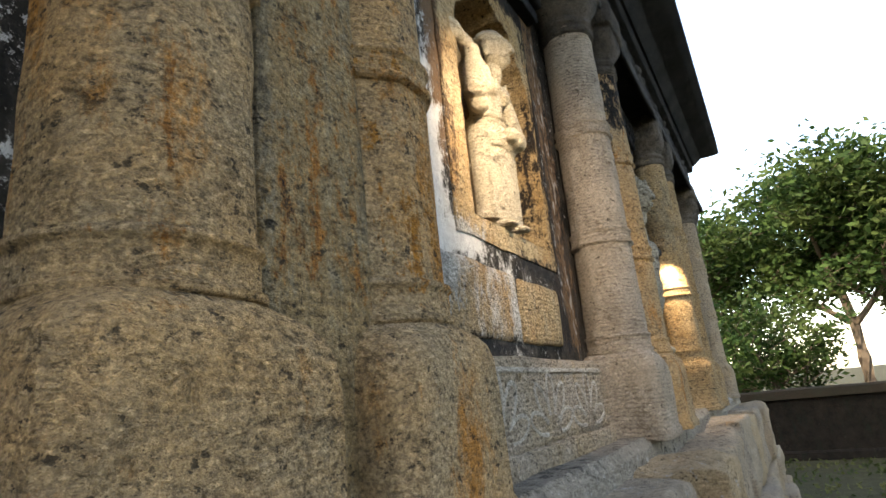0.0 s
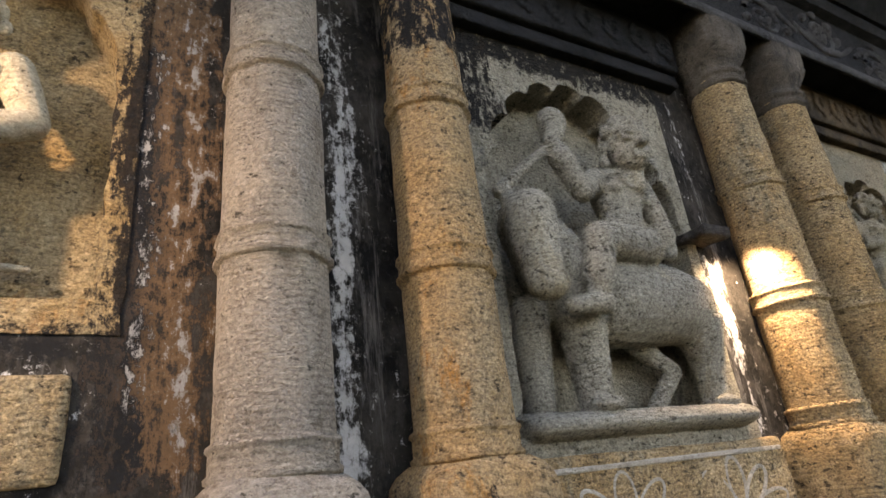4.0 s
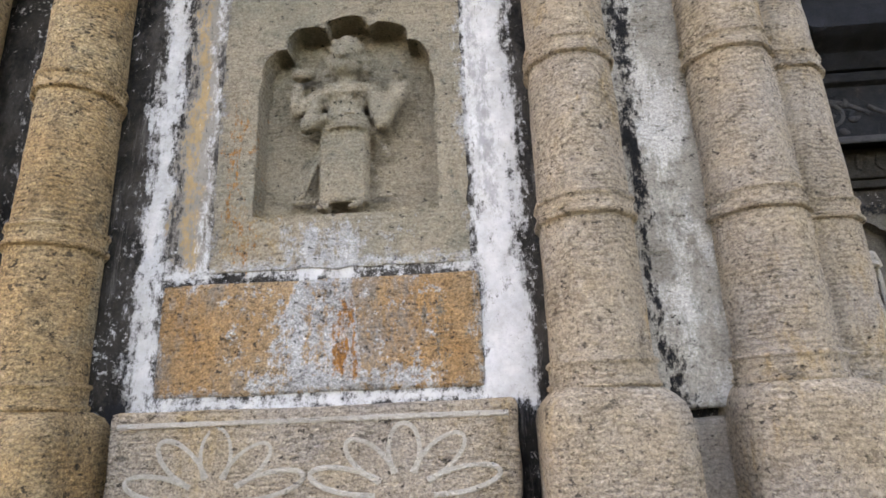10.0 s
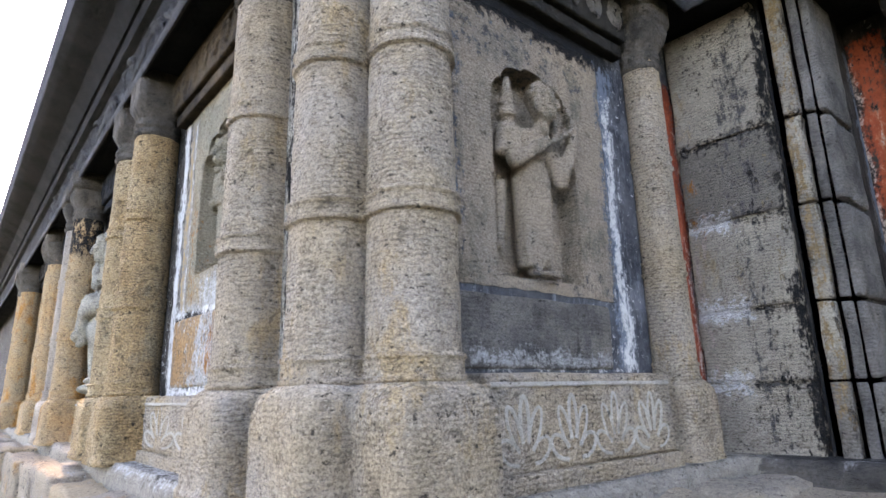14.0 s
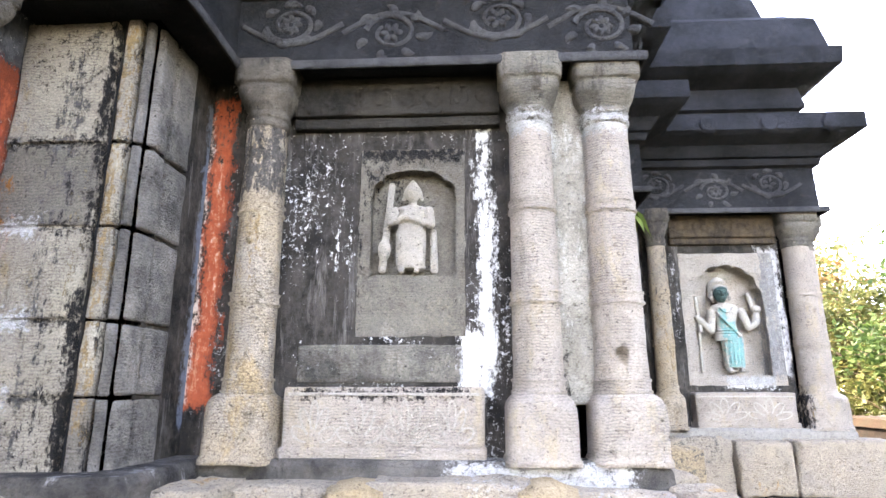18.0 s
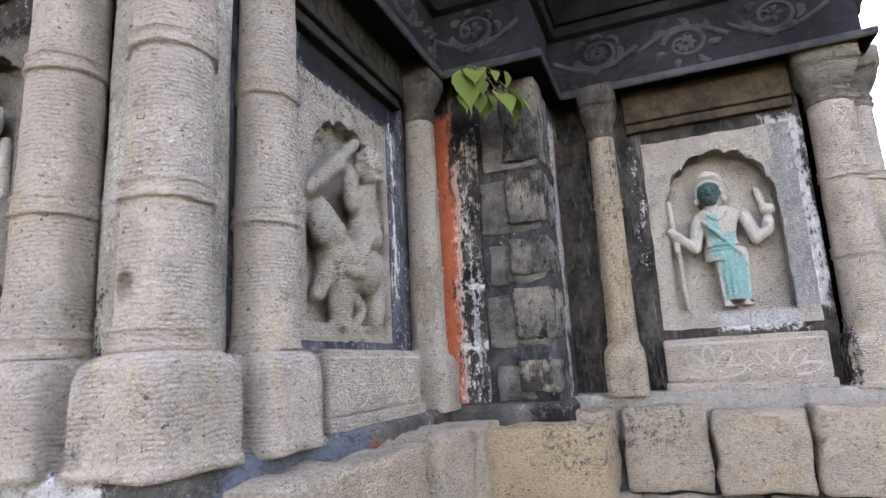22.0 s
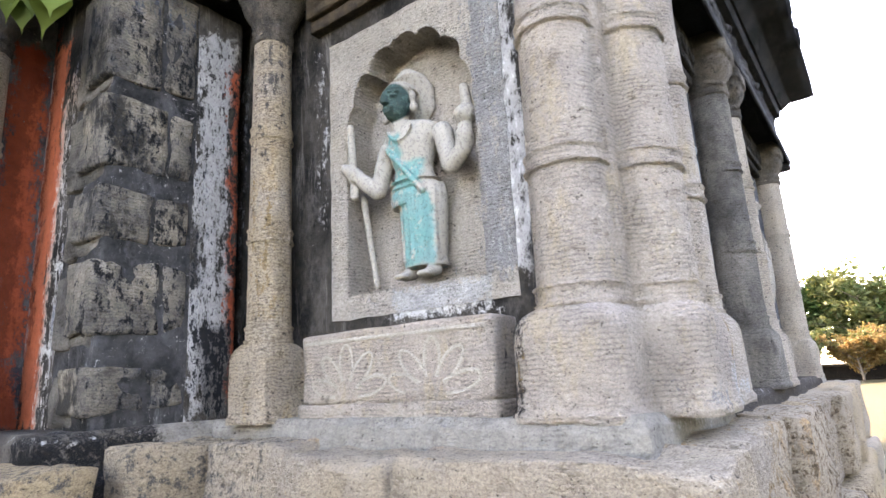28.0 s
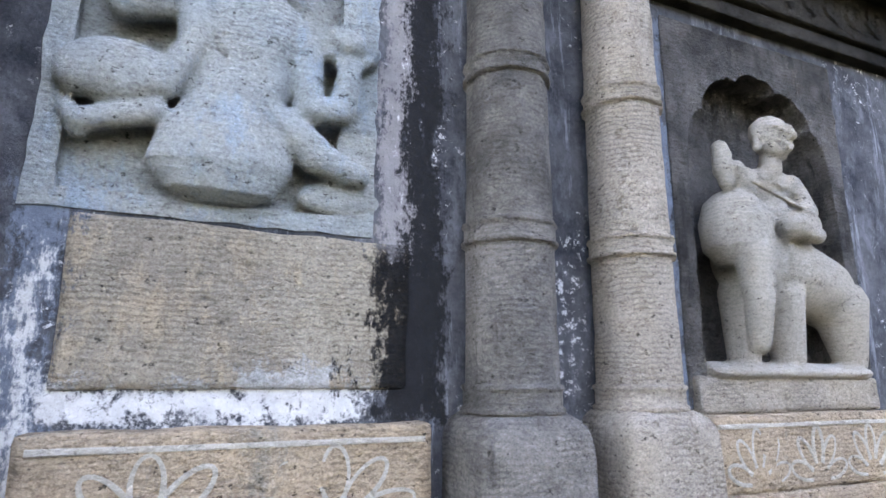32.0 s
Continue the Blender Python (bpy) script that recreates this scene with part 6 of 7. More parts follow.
def pedestal(face, u0, u1, d, z0, z1, material, line_material, label, fans=3):
    p = thing("pedestal", label, "pedestal", "niche pedestals")
    part("block", slab(bmesh.new(), face, u0, u1, -0.05, d, z0 + 0.03, z1, 0.012, 0.004, 7, u0), material, p, smooth=True)
    part("foot", slab(bmesh.new(), face, u0 - 0.008, u1 + 0.006, -0.05, d + 0.012, z0 - 0.005, z0 + 0.032, 0.008, 0.003, 5, u1), material, p, smooth=True)
    bm = bmesh.new()
    arc_tube(bm, face, [(u0 + 0.015 + (u1 - u0 - 0.03) * k / 8, z1 - 0.022) for k in range(9)], d + 0.001, 0.004)
    part("rim_line", bm, line_material, p)
    span = (u1 - u0 - 0.06) / fans
    h = (z1 - z0) * 0.66
    for k in range(fans):
        uc = u0 + 0.03 + span * (k + 0.5)
        zb = z0 + 0.05
        rx, ry = span * 0.50, h * 0.86
        for deg in (16, 52, 90, 128, 164):
            a = math.radians(deg + 5 * noise.noise((uc * 7, deg, 1)))
            tip = 1.0 + 0.08 * noise.noise((uc * 9, deg, 4))
            bm = bmesh.new()
            pts = []
            for q in range(15):
                f = q / 14
                reach = 0.30 + (tip - 0.30) * math.sin(math.pi * f) ** 0.7
                g = a + (0.34 - 0.68 * f) * (1.15 - 0.25 * reach)
                pts.append((uc + rx * reach * math.cos(g), max(zb + ry * reach * math.sin(g), zb - 0.006)))
            arc_tube(bm, face, pts, d + 0.0006 * noise.noise((uc * 5, deg, 7)), 0.0035)
            part("petal", bm, line_material, p, "raised carved petal")
    return p


PED_WORN = stone("worn_grey_carving", (0.46, 0.41, 0.35), (0.38, 0.34, 0.285), stain=0.2, chisel=0.3, contrast=0.8)
PED_LINE = stone("chalky_carving", (0.48, 0.43, 0.36), (0.39, 0.345, 0.28), stain=0.05, chisel=0.2, contrast=0.5)
PED_YELLOW = stone("yellowish_pedestal_stone", (0.44, 0.325, 0.215), (0.38, 0.29, 0.205), stain=0.2, patch=(0.26, 0.23, 0.18), patch_amount=0.02)
for face, u0, u1, d, z0, z1, mat, label, fans in (
        (FRONT, 0.80, 1.52, 0.062, 1.425, 1.60, BEIGE, "grey-brown stone pedestal with worn lotus carving", 3), (FRONT, 2.08, 2.715, 0.062, 1.425, 1.612, OCHRE, "ochre stone pedestal with worn carving", 2),
        (FRONT, 3.322, 3.992, 0.062, 1.425, 1.612, BEIGE, "beige stone pedestal carved with lotus fans", 2), (SIDE_D, 0.62, 1.24, 0.095, 1.425, 1.635, BEIGE, "beige stone pedestal with chalky petal carving", 4),
        (FACE_E, 5.235, 5.862, 0.075, 1.425, 1.638, PALE, "pale grey stone pedestal with shallow carving", 4), (SIDE_F, 2.435, 2.995, 0.10, 1.425, 1.625, PALE, "pale stone pedestal carved with lotus petals", 3),
        (FACE_H, 7.118, 7.685, 0.098, 1.425, 1.625, PALE, "pale stone pedestal carved with two lotus fans", 2), (SIDE_J, 4.352, 4.895, 0.045, 1.425, 1.605, PED_YELLOW, "yellowish stone pedestal with bold carved petals", 2),
        (SIDE_J, 5.47, 6.06, 0.05, 1.425, 1.605, PED_YELLOW, "yellowish stone pedestal with lotus carving", 3)):
    pedestal(face, u0, u1, d, z0, z1, mat, PED_WORN if face is FACE_E or u0 < 1 and face is FRONT else PED_LINE, label, fans)




# ---- masonry blocks, lintels, plaster ----
def block_thing(face, u0, u1, d, z0, z1, material, label, rough=0.004, category="stone block", name="stone_block", group="wall stones", bevel=0.012):
    bm = slab(bmesh.new(), face, u0, u1, -0.05, d, z0, z1, bevel, rough, 6, u0 + z0)
    return tagged(finish(name, bm, material, smooth=True), label, category, group)


for face, u0, u1, d, z0, z1, mat, label in (
        (FRONT, 0.895, 1.215, 0.007, 1.635, 1.77, COURSE_A, "lime-smeared stone course under the niche"), (FRONT, 1.225, 1.455, 0.010, 1.635, 1.765, OCHRE, "rounded ochre stone in dark mortar"),
        (FRONT, 2.09, 2.71, 0.03, 1.605, 1.650, PANEL_B, "grey stone sill under the rider's niche"),
        (FRONT, 3.355, 3.945, 0.006, 1.635, 1.842, COURSE_C, "rust-coloured stone course with worn limewash"),
        (SIDE_D, 0.62, 1.15, 0.008, 1.645, 1.80, COURSE_D, "sooty stone course with peeling lime"), (FACE_E, 5.25, 5.80, 0.006, 1.65, 1.775, COURSE_E, "algae-stained stone course above the pedestal"),
        (SIDE_J, 5.48, 6.05, 0.022, 1.605, 1.68, GREY, "grey stone sill under the elephant niche"),
        (SIDE_J, 4.37, 4.865, 0.007, 1.655, 1.895, COURSE_J, "pinkish grey stone course with a crack")):
    block_thing(face, u0, u1, d, z0, z1, mat, label)

# plaster and rubble between the paired pilasters
for face, u0, u1, dd, mat, label in ((FRONT, 0.48, 0.63, 0.085, INFILL, "rough grey-brown plaster between two pilasters"), (FRONT, 4.20, 4.36, 0.035, INFILL_LIMED, "speckled limewashed stone between two pilasters"),
                                     (FACE_E, 6.10, 6.235, 0.030, INFILL_LIMED, "grey limewashed stone between two pilasters"), (SIDE_F, 2.05, 2.16, 0.025, INFILL_LIMED, "limewashed stone between two pilasters"),
                                     (SIDE_J, 3.765, 3.895, 0.085, PALE, "pale stone joining the corner pilasters")):
    block_thing(face, u0, u1, dd, 1.585 if mat is INFILL_LIMED else 1.425, 2.70, mat, label, 0.006, "infill", "infill_stone", "infill between pilasters")

block_thing(FRONT, 4.238, 4.36, 0.030, 1.43, 1.572, GREY, "grey rounded stone low between two pilasters", 0.006, "infill", "infill_stone", "infill between pilasters")

# coursed blocks of the two re-entrant corners
for k, (z0, z1) in enumerate(((1.36, 1.60), (1.612, 1.80), (1.812, 2.06), (2.072, 2.31), (2.322, 2.71))):
    block_thing(STEP_A, 4.49, 4.768, 0.030, z0 - 0.002, z1 + 0.002, CORNER_A, "grey coursed corner stone with lime joints", 0.006, bevel=0.006)
    block_thing(STEP_A, 4.804, 4.843, 0.036, z0 - 0.003, z1 + 0.003, CORNER_A, "narrow worn upright corner stone", 0.004, bevel=0.006)
    block_thing(STEP_A, 4.856, 4.876, 0.022, z0, z1, SOOT_SHAFT, "narrow blackened stone beside the return", 0.003, bevel=0.004)
    block_thing(STEP_B, 1.630, 1.71, 0.020, z0, z1, SOOT_SHAFT, "blackened stone of the return", 0.005)
    block_thing(STEP_B, 1.728, 1.85, 0.018, z0, z1, SOOT_SHAFT, "blackened stone of the return", 0.005)
for k, (z0, z1) in enumerate(((1.46, 1.575), (1.655, 1.845), (1.895, 2.04), (2.095, 2.30), (2.35, 2.69))):
    block_thing(STEP_E, 3.325, 3.470 + 0.03 * (k % 2), 0.098, z0, z1, CORNER_E, "worn grey corner stone in black mortar", 0.010)
    block_thing(STEP_E, 3.480 + 0.03 * (k % 2), 3.575, 0.098, z0 + 0.008, z1 - 0.005, CORNER_E, "worn grey corner stone in black mortar", 0.010)
    block_thing(STEP_C, 6.52 - 0.02 * (k % 2), 6.745, 0.018, z0 - 0.03, z1 - 0.02, SOOT_SHAFT, "blackened stone of the corner return", 0.008)
block_thing(STEP_A, 4.485, 4.772, 0.021, 1.36, 2.70, CORNER_A, "grey lime mortar between the corner stones", 0.004, "mortar", "mortar_bed", "corner mortar")
for face, u0, u1, dd in ((STEP_E, 3.345, 3.650, 0.092), (STEP_C, 6.49, 6.675, 0.006)):
    block_thing(face, u0, u1, dd, 1.40, 2.70, MORTAR, "black mortar between the corner stones", 0.006, "mortar", "mortar_bed", "corner mortar")
block_thing(STEP_E, 3.582, 3.735, 0.096, 1.40, 2.70, WALLS["corner_e"], "lime-streaked plaster beside the corner stones", 0.006, "plaster", "plaster_strip", "corner plaster")
for u0, u1 in ((5.42, 5.605), (5.93, 6.115)):
    bm = slab(bmesh.new(), FACE_E, u0, u1, 0.06, 0.335, 1.10, 1.385, 0.065, 0.012, 4, u0)
    tagged(finish("rounded_stone", bm, PLINTH_OCHRE, smooth=True), "rounded ochre sandstone block standing on the plinth", "stone block", "rounded plinth stones")


def lintel(face, u0, u1, label, material=LINTEL):
    p = thing("lintel", label, "lintel", "carved lintels")
    part("beam", slab(bmesh.new(), face, u0, u1, -0.05, 0.05, 2.575, 2.72, 0.008, 0.003, 6, u0), material, p, smooth=True)
    part("fillet", slab(bmesh.new(), face, u0, u1, -0.05, 0.032, 2.535, 2.573, 0.005, 0.002, 4, u1), material, p, smooth=True)
    n = max(3, int((u1 - u0) / 0.085))
    for k in range(n):
        uc = u0 + (u1 - u0) * (k + 0.5) / n
        bm = bmesh.new()
        for j in range(4):
            a0 = 0.4 + 1.4 * j
            arc_tube(bm, face, [(uc + math.cos(a0 + t * 0.5) * (0.032 - 0.004 * t), 2.648 + math.sin(a0 + t * 0.5) * (0.045 - 0.005 * t)) for t in range(6)], 0.052, 0.009)
        part("scroll", bm, COURSE_D if face is SIDE_D else material, p, "carved scroll")
    return p


for face, u0, u1, mat in ((FRONT, 0.77, 1.57, BLACKSTONE), (FRONT, 2.04, 2.80, BLACKSTONE), (FRONT, 3.28, 4.04, LINTEL_TAN), (SIDE_D, 0.62, 1.29, LINTEL), (FACE_E, 5.20, 5.93, LINTEL),
                          (SIDE_F, 2.33, 3.07, LINTEL), (FACE_H, 7.07, 7.72, LINTEL_TAN), (SIDE_J, 4.27, 4.92, LINTEL), (SIDE_J, 5.38, 6.35, LINTEL), (SIDE_K, 6.9, 7.48, LINTEL), (FRONT, -0.50, 0.30, LINTEL)):
    lintel(face, u0, u1, "dark stone lintel with carved scrolls", mat)


# ---- plinth stones ----
def course(z0, z1, d0, lengths, lift, label, mat):
    line = offset(0.0)
    kinds = [FRONT, SIDE_D, STEP_A, STEP_B, FACE_E, SIDE_F, STEP_C, STEP_E, FACE_H, SIDE_J, None, SIDE_K]
    holder = tagged(new("plinth_course"), label, "plinth", kind="structure")
    for i, face in enumerate(kinds):
        if face is None:
            continue
        (x0, y0), (x1, y1) = line[i], line[i + 1]
        ua, ub = (y0, y1) if face.kind == "x" else (-x0, -x1)
        if i == 0:
            ua = -2.6
        convex_end = i in (0, 2, 4, 6, 8)
        u = ua + (d0 if (i > 0 and i % 2 == 0) else (-d0 if i % 2 else 0))
        if i % 2 == 1:
            u = ua
        end = ub + d0 if convex_end else ub
        if i >= 9:
            end = ub + d0
        while u < end - 0.05:
            ln = min(random.uniform(*lengths), end - u)
            if end - u - ln < 0.14:
                ln = end - u
            dd = d0 + random.uniform(-0.03, 0.03)
            if u + ln >= end - 0.01 and convex_end:
                dd = d0
            bm = bmesh.new()
            slab(bm, face, u + 0.007, u + ln - 0.007, 0.05, dd, z0 + 0.006, z1 + random.uniform(-lift, lift), 0.018, 0.020, 4, u * 3 + z0)
            part("stone", bm, mat, holder, smooth=True)
            u += ln


course(1.075, 1.372, 0.27, (0.28, 0.55), 0.014, "rough sandstone blocks along the top of the plinth", PLINTH)
course(0.90, 1.07, 0.30, (0.4, 0.7), 0.004, "flat sandstone course of the plinth", PLINTH)
course(0.50, 0.895, 0.32, (0.35, 0.7), 0.004, "large weathered plinth stones", PLINTH)
course(0.0, 0.495, 0.34, (0.4, 0.8), 0.004, "foundation stones of the plinth", PLINTH)


# ---- carved frieze ornament ----
def curl(bm, face, pts, d, widths):
    """A carved leaf or stem along points of (u, z), swelling and tapering by its widths."""
    prev = None
    for k, (u, z) in enumerate(pts):
        q, p = pts[min(k + 1, len(pts) - 1)], pts[max(k - 1, 0)]
        tu, tz = q[0] - p[0], q[1] - p[1]
        ln = math.hypot(tu, tz) or 1
        nu, nz, r = -tz / ln, tu / ln, widths[k]
        ring = [bm.verts.new(face.at(u + nu * r * a, d + min(r, 0.016) * h, z + nz * r * a)) for a, h in ((1.1, -0.4), (0.75, 0.7), (0.2, 1.0), (-0.75, 0.6), (-1.1, -0.4))]
        if prev:
            for i in range(5):
                bm.faces.new((prev[i], prev[(i + 1) % 5], ring[(i + 1) % 5], ring[i]))
        prev = ring


def vine_scroll(face, uc, zc, side, span=0.36):
    """One turn of the winding vine: stem, spiral tendril, leaves and a flower at its eye."""
    p = thing("frieze_carving", "dark carved frieze vine with curling leaves and flower", "carving", "frieze carvings")
    d = 0.121
    rnd = random.Random(int(uc * 1000) + int(face.plane * 77))
    bm = bmesh.new()
    pts = [(uc - span / 2 + span * k / 16, zc + side * 0.075 * math.sin(math.pi * k / 16) - side * 0.02) for k in range(17)]
    curl(bm, face, pts, d, [0.011] * 17)
    part("stem", bm, ORNAMENT, p, "carved winding stem", smooth=True)
    bm = bmesh.new()
    ec, ez = uc + rnd.uniform(-0.015, 0.015), zc - side * 0.022
    pts = []
    for k in range(25):
        a = math.pi * (0.95 - 2.2 * k / 24)
        r = 0.092 - 0.048 * k / 24
        pts.append((ec + r * math.cos(a), ez + side * r * 0.82 * math.sin(a)))
    curl(bm, face, pts, d, [0.012 - 0.005 * k / 24 for k in range(25)])
    part("tendril", bm, ORNAMENT, p, "carved curling tendril", smooth=True)
    petals = rnd.choice((5, 6, 8))
    for k in range(petals):
        a = 2 * math.pi * k / petals + rnd.uniform(-0.1, 0.1)
        bm = bmesh.new()
        curl(bm, face, [(ec + (0.008 + 0.034 * q / 5) * math.cos(a), ez + (0.008 + 0.034 * q / 5) * math.sin(a)) for q in range(6)], d, [0.004, 0.009, 0.012, 0.012, 0.009, 0.003])
        part("petal", bm, ORNAMENT, p, smooth=True)
    for k in range(7):
        f = (k + 0.5) / 7
        a = math.pi * (0.9 - 1.9 * f)
        bu, bz = ec + 0.090 * math.cos(a), ez + side * 0.074 * math.sin(a)
        turn = a - 0.7 * side + rnd.uniform(-0.2, 0.2)
        ln = rnd.uniform(0.045, 0.065)
        bm = bmesh.new()
        leaf = []
        for q in range(7):
            g = q / 6
            leaf.append((bu + ln * g * math.cos(turn + 1.1 * g), bz + side * ln * 0.8 * g * math.sin(turn + 1.1 * g)))
        leaf = [(u, min(max(z, zc - 0.118), zc + 0.118)) for u, z in leaf]
        curl(bm, face, leaf, d, [0.006, 0.013, 0.017, 0.017, 0.014, 0.009, 0.003])
        part("leaf", bm, ORNAMENT, p, smooth=True)
    return p


for face, u0, n in ((SIDE_D, 0.42, 3), (STEP_A, 4.50, 1), (FACE_E, 5.02, 4), (SIDE_F, 2.02, 4), (STEP_C, 6.38, 1), (FACE_H, 6.80, 3), (SIDE_J, 3.78, 7), (FRONT, 0.5, 11)):
    for k in range(n):
        vine_scroll(face, u0 + 0.36 * (k + 0.5), 2.875, 1 if k % 2 else -1)

# round bosses on the eaves
for face, u0, u1 in ((SIDE_D, 0.4, 1.5), (FACE_E, 4.9, 6.5), (SIDE_F, 2.0, 3.2), (FACE_H, 6.7, 8.0), (SIDE_J, 3.8, 6.5), (SIDE_K, 6.6, 8.2)):
    u = u0 + 0.2
    while u < u1:
        bm = bmesh.new()
        bmesh.ops.create_cone(bm, segments=20, radius1=0.058, radius2=0.045, depth=0.016, cap_ends=True)
        for v in bm.verts:
            v.co = face.at(u + v.co.x, 0.350 + v.co.z, 3.205 + v.co.y)
        tagged(finish("eave_boss", bm, BLACKSTONE), "round black stone boss on the eave", "boss", "eave bosses")
        u += 0.36

# stone ledge that shades the wall lamp
bm = slab(bmesh.new(), FRONT, 2.655, 2.745, -0.02, 0.080, 2.060, 2.088, 0.009, 0.008, 4)
tagged(finish("lamp_bracket", bm, SOOT), "small worn stone ledge shading a wall lamp", "bracket")


# ---- pipal seedling on the cornice ----
def pipal():
    p = thing("pipal_seedling", "young pipal plant with heart-shaped leaves on the cornice", "plant", at=(0, 0, 0))
    root = Vector((-3.20, 6.56, 2.68))
    rnd = random.Random(5)
    tips = []
    for k in range(15):
        a = rnd.uniform(-0.2, 1.5)
        r = rnd.uniform(0.03, 0.16)
        tip = root + Vector((math.cos(a) * r, math.sin(a) * r, rnd.uniform(-0.12, 0.02) - 0.3 * r))
        tips.append((tip, a))
        bm = bmesh.new()
        rings = []
        for f in (0, 0.5, 1):
            c = root.lerp(tip, f) + Vector((0, 0, 0.03 * math.sin(math.pi * f)))
            rings.append([bm.verts.new(c + Vector((0.003 * math.cos(t), 0.003 * math.sin(t), 0))) for t in (0, 2.1, 4.2)])
        for r0, r1 in zip(rings, rings[1:]):
            for q in range(3):
                bm.faces.new((r0[q], r0[(q + 1) % 3], r1[(q + 1) % 3], r1[q]))
        part("stem", bm, BARK, p)
    for tip, a in tips:
        s = rnd.uniform(0.035, 0.065) if (tip - root).length < 0.15 else rnd.uniform(0.075, 0.12)
        bm = bmesh.new()
        out = Vector((math.cos(a), math.sin(a), 0))
        down = (Vector((0, 0, -1)) + out * rnd.uniform(0.1, 0.9)).normalized()
        side = down.cross(out).normalized() if down.cross(out).length > 0.1 else Vector((1, 0, 0))
        nrm = side.cross(down)
        outline = [(0, 0), (0.32, -0.12), (0.52, 0.08), (0.55, 0.35), (0.42, 0.65), (0.2, 0.95), (0.05, 1.2), (0, 1.5)]
        rows = []
        for w, l in outline:
            rows.append([bm.verts.new(tip + down * l * s + side * (q * w * s) + nrm * (abs(q) * w * 0.25 * s - 0.1 * s * l * l)) for q in ((-1, 0, 1) if w else (0,))])
        for r0, r1 in zip(rows, rows[1:]):
            if len(r0) == 1 and len(r1) == 3:
                bm.faces.new((r0[0], r1[0], r1[1]))
                bm.faces.new((r0[0], r1[1], r1[2]))
            elif len(r1) == 1:
                bm.faces.new((r0[0], r0[1], r1[0]))
                bm.faces.new((r0[1], r0[2], r1[0]))
            else:
                bm.faces.new((r0[0], r0[1], r1[1], r1[0]))
                bm.faces.new((r0[1], r0[2], r1[2], r1[1]))
        part("leaf", bm, LEAF_PIPAL, p, smooth=True)


pipal()


# ---- the yard: boundary wall, trees, house ----
def yard_wall(name, x0, y0, x1, y1, h=1.05):
    w = thing(name, "old plastered brick boundary wall with weathered coping", "boundary wall")
    dx, dy = x1 - x0, y1 - y0
    ln = math.hypot(dx, dy)
    m = pose(x0, y0, 0, 0, 0, math.degrees(math.atan2(dy, dx)))
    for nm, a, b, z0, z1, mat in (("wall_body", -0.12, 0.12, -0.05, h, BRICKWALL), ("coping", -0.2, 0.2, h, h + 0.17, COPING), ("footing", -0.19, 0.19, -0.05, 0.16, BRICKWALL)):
        bm = bmesh.new()
        n = int(ln / 0.5)
        rings = []
        for k in range(n + 1):
            u = ln * k / n
            wob = 0.02 * noise.noise((u * 1.7, z1, 0))
            rings.append([bm.verts.new(m @ Vector((u, d, z))) for d, z in ((a, z0), (a, z1 - 0.03 + wob), (a * 0.7, z1 + wob), (b * 0.7, z1 + wob), (b, z1 - 0.03 + wob), (b, z0))])
        for r0, r1 in zip(rings, rings[1:]):
            for q in range(6):
                bm.faces.new((r0[q], r0[(q + 1) % 6], r1[(q + 1) % 6], r1[q]))
        bm.faces.new(rings[0])
        bm.faces.new(rings[-1])
        part(nm, bm, mat, w)


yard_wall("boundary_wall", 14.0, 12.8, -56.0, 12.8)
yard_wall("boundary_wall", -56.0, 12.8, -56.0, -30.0)


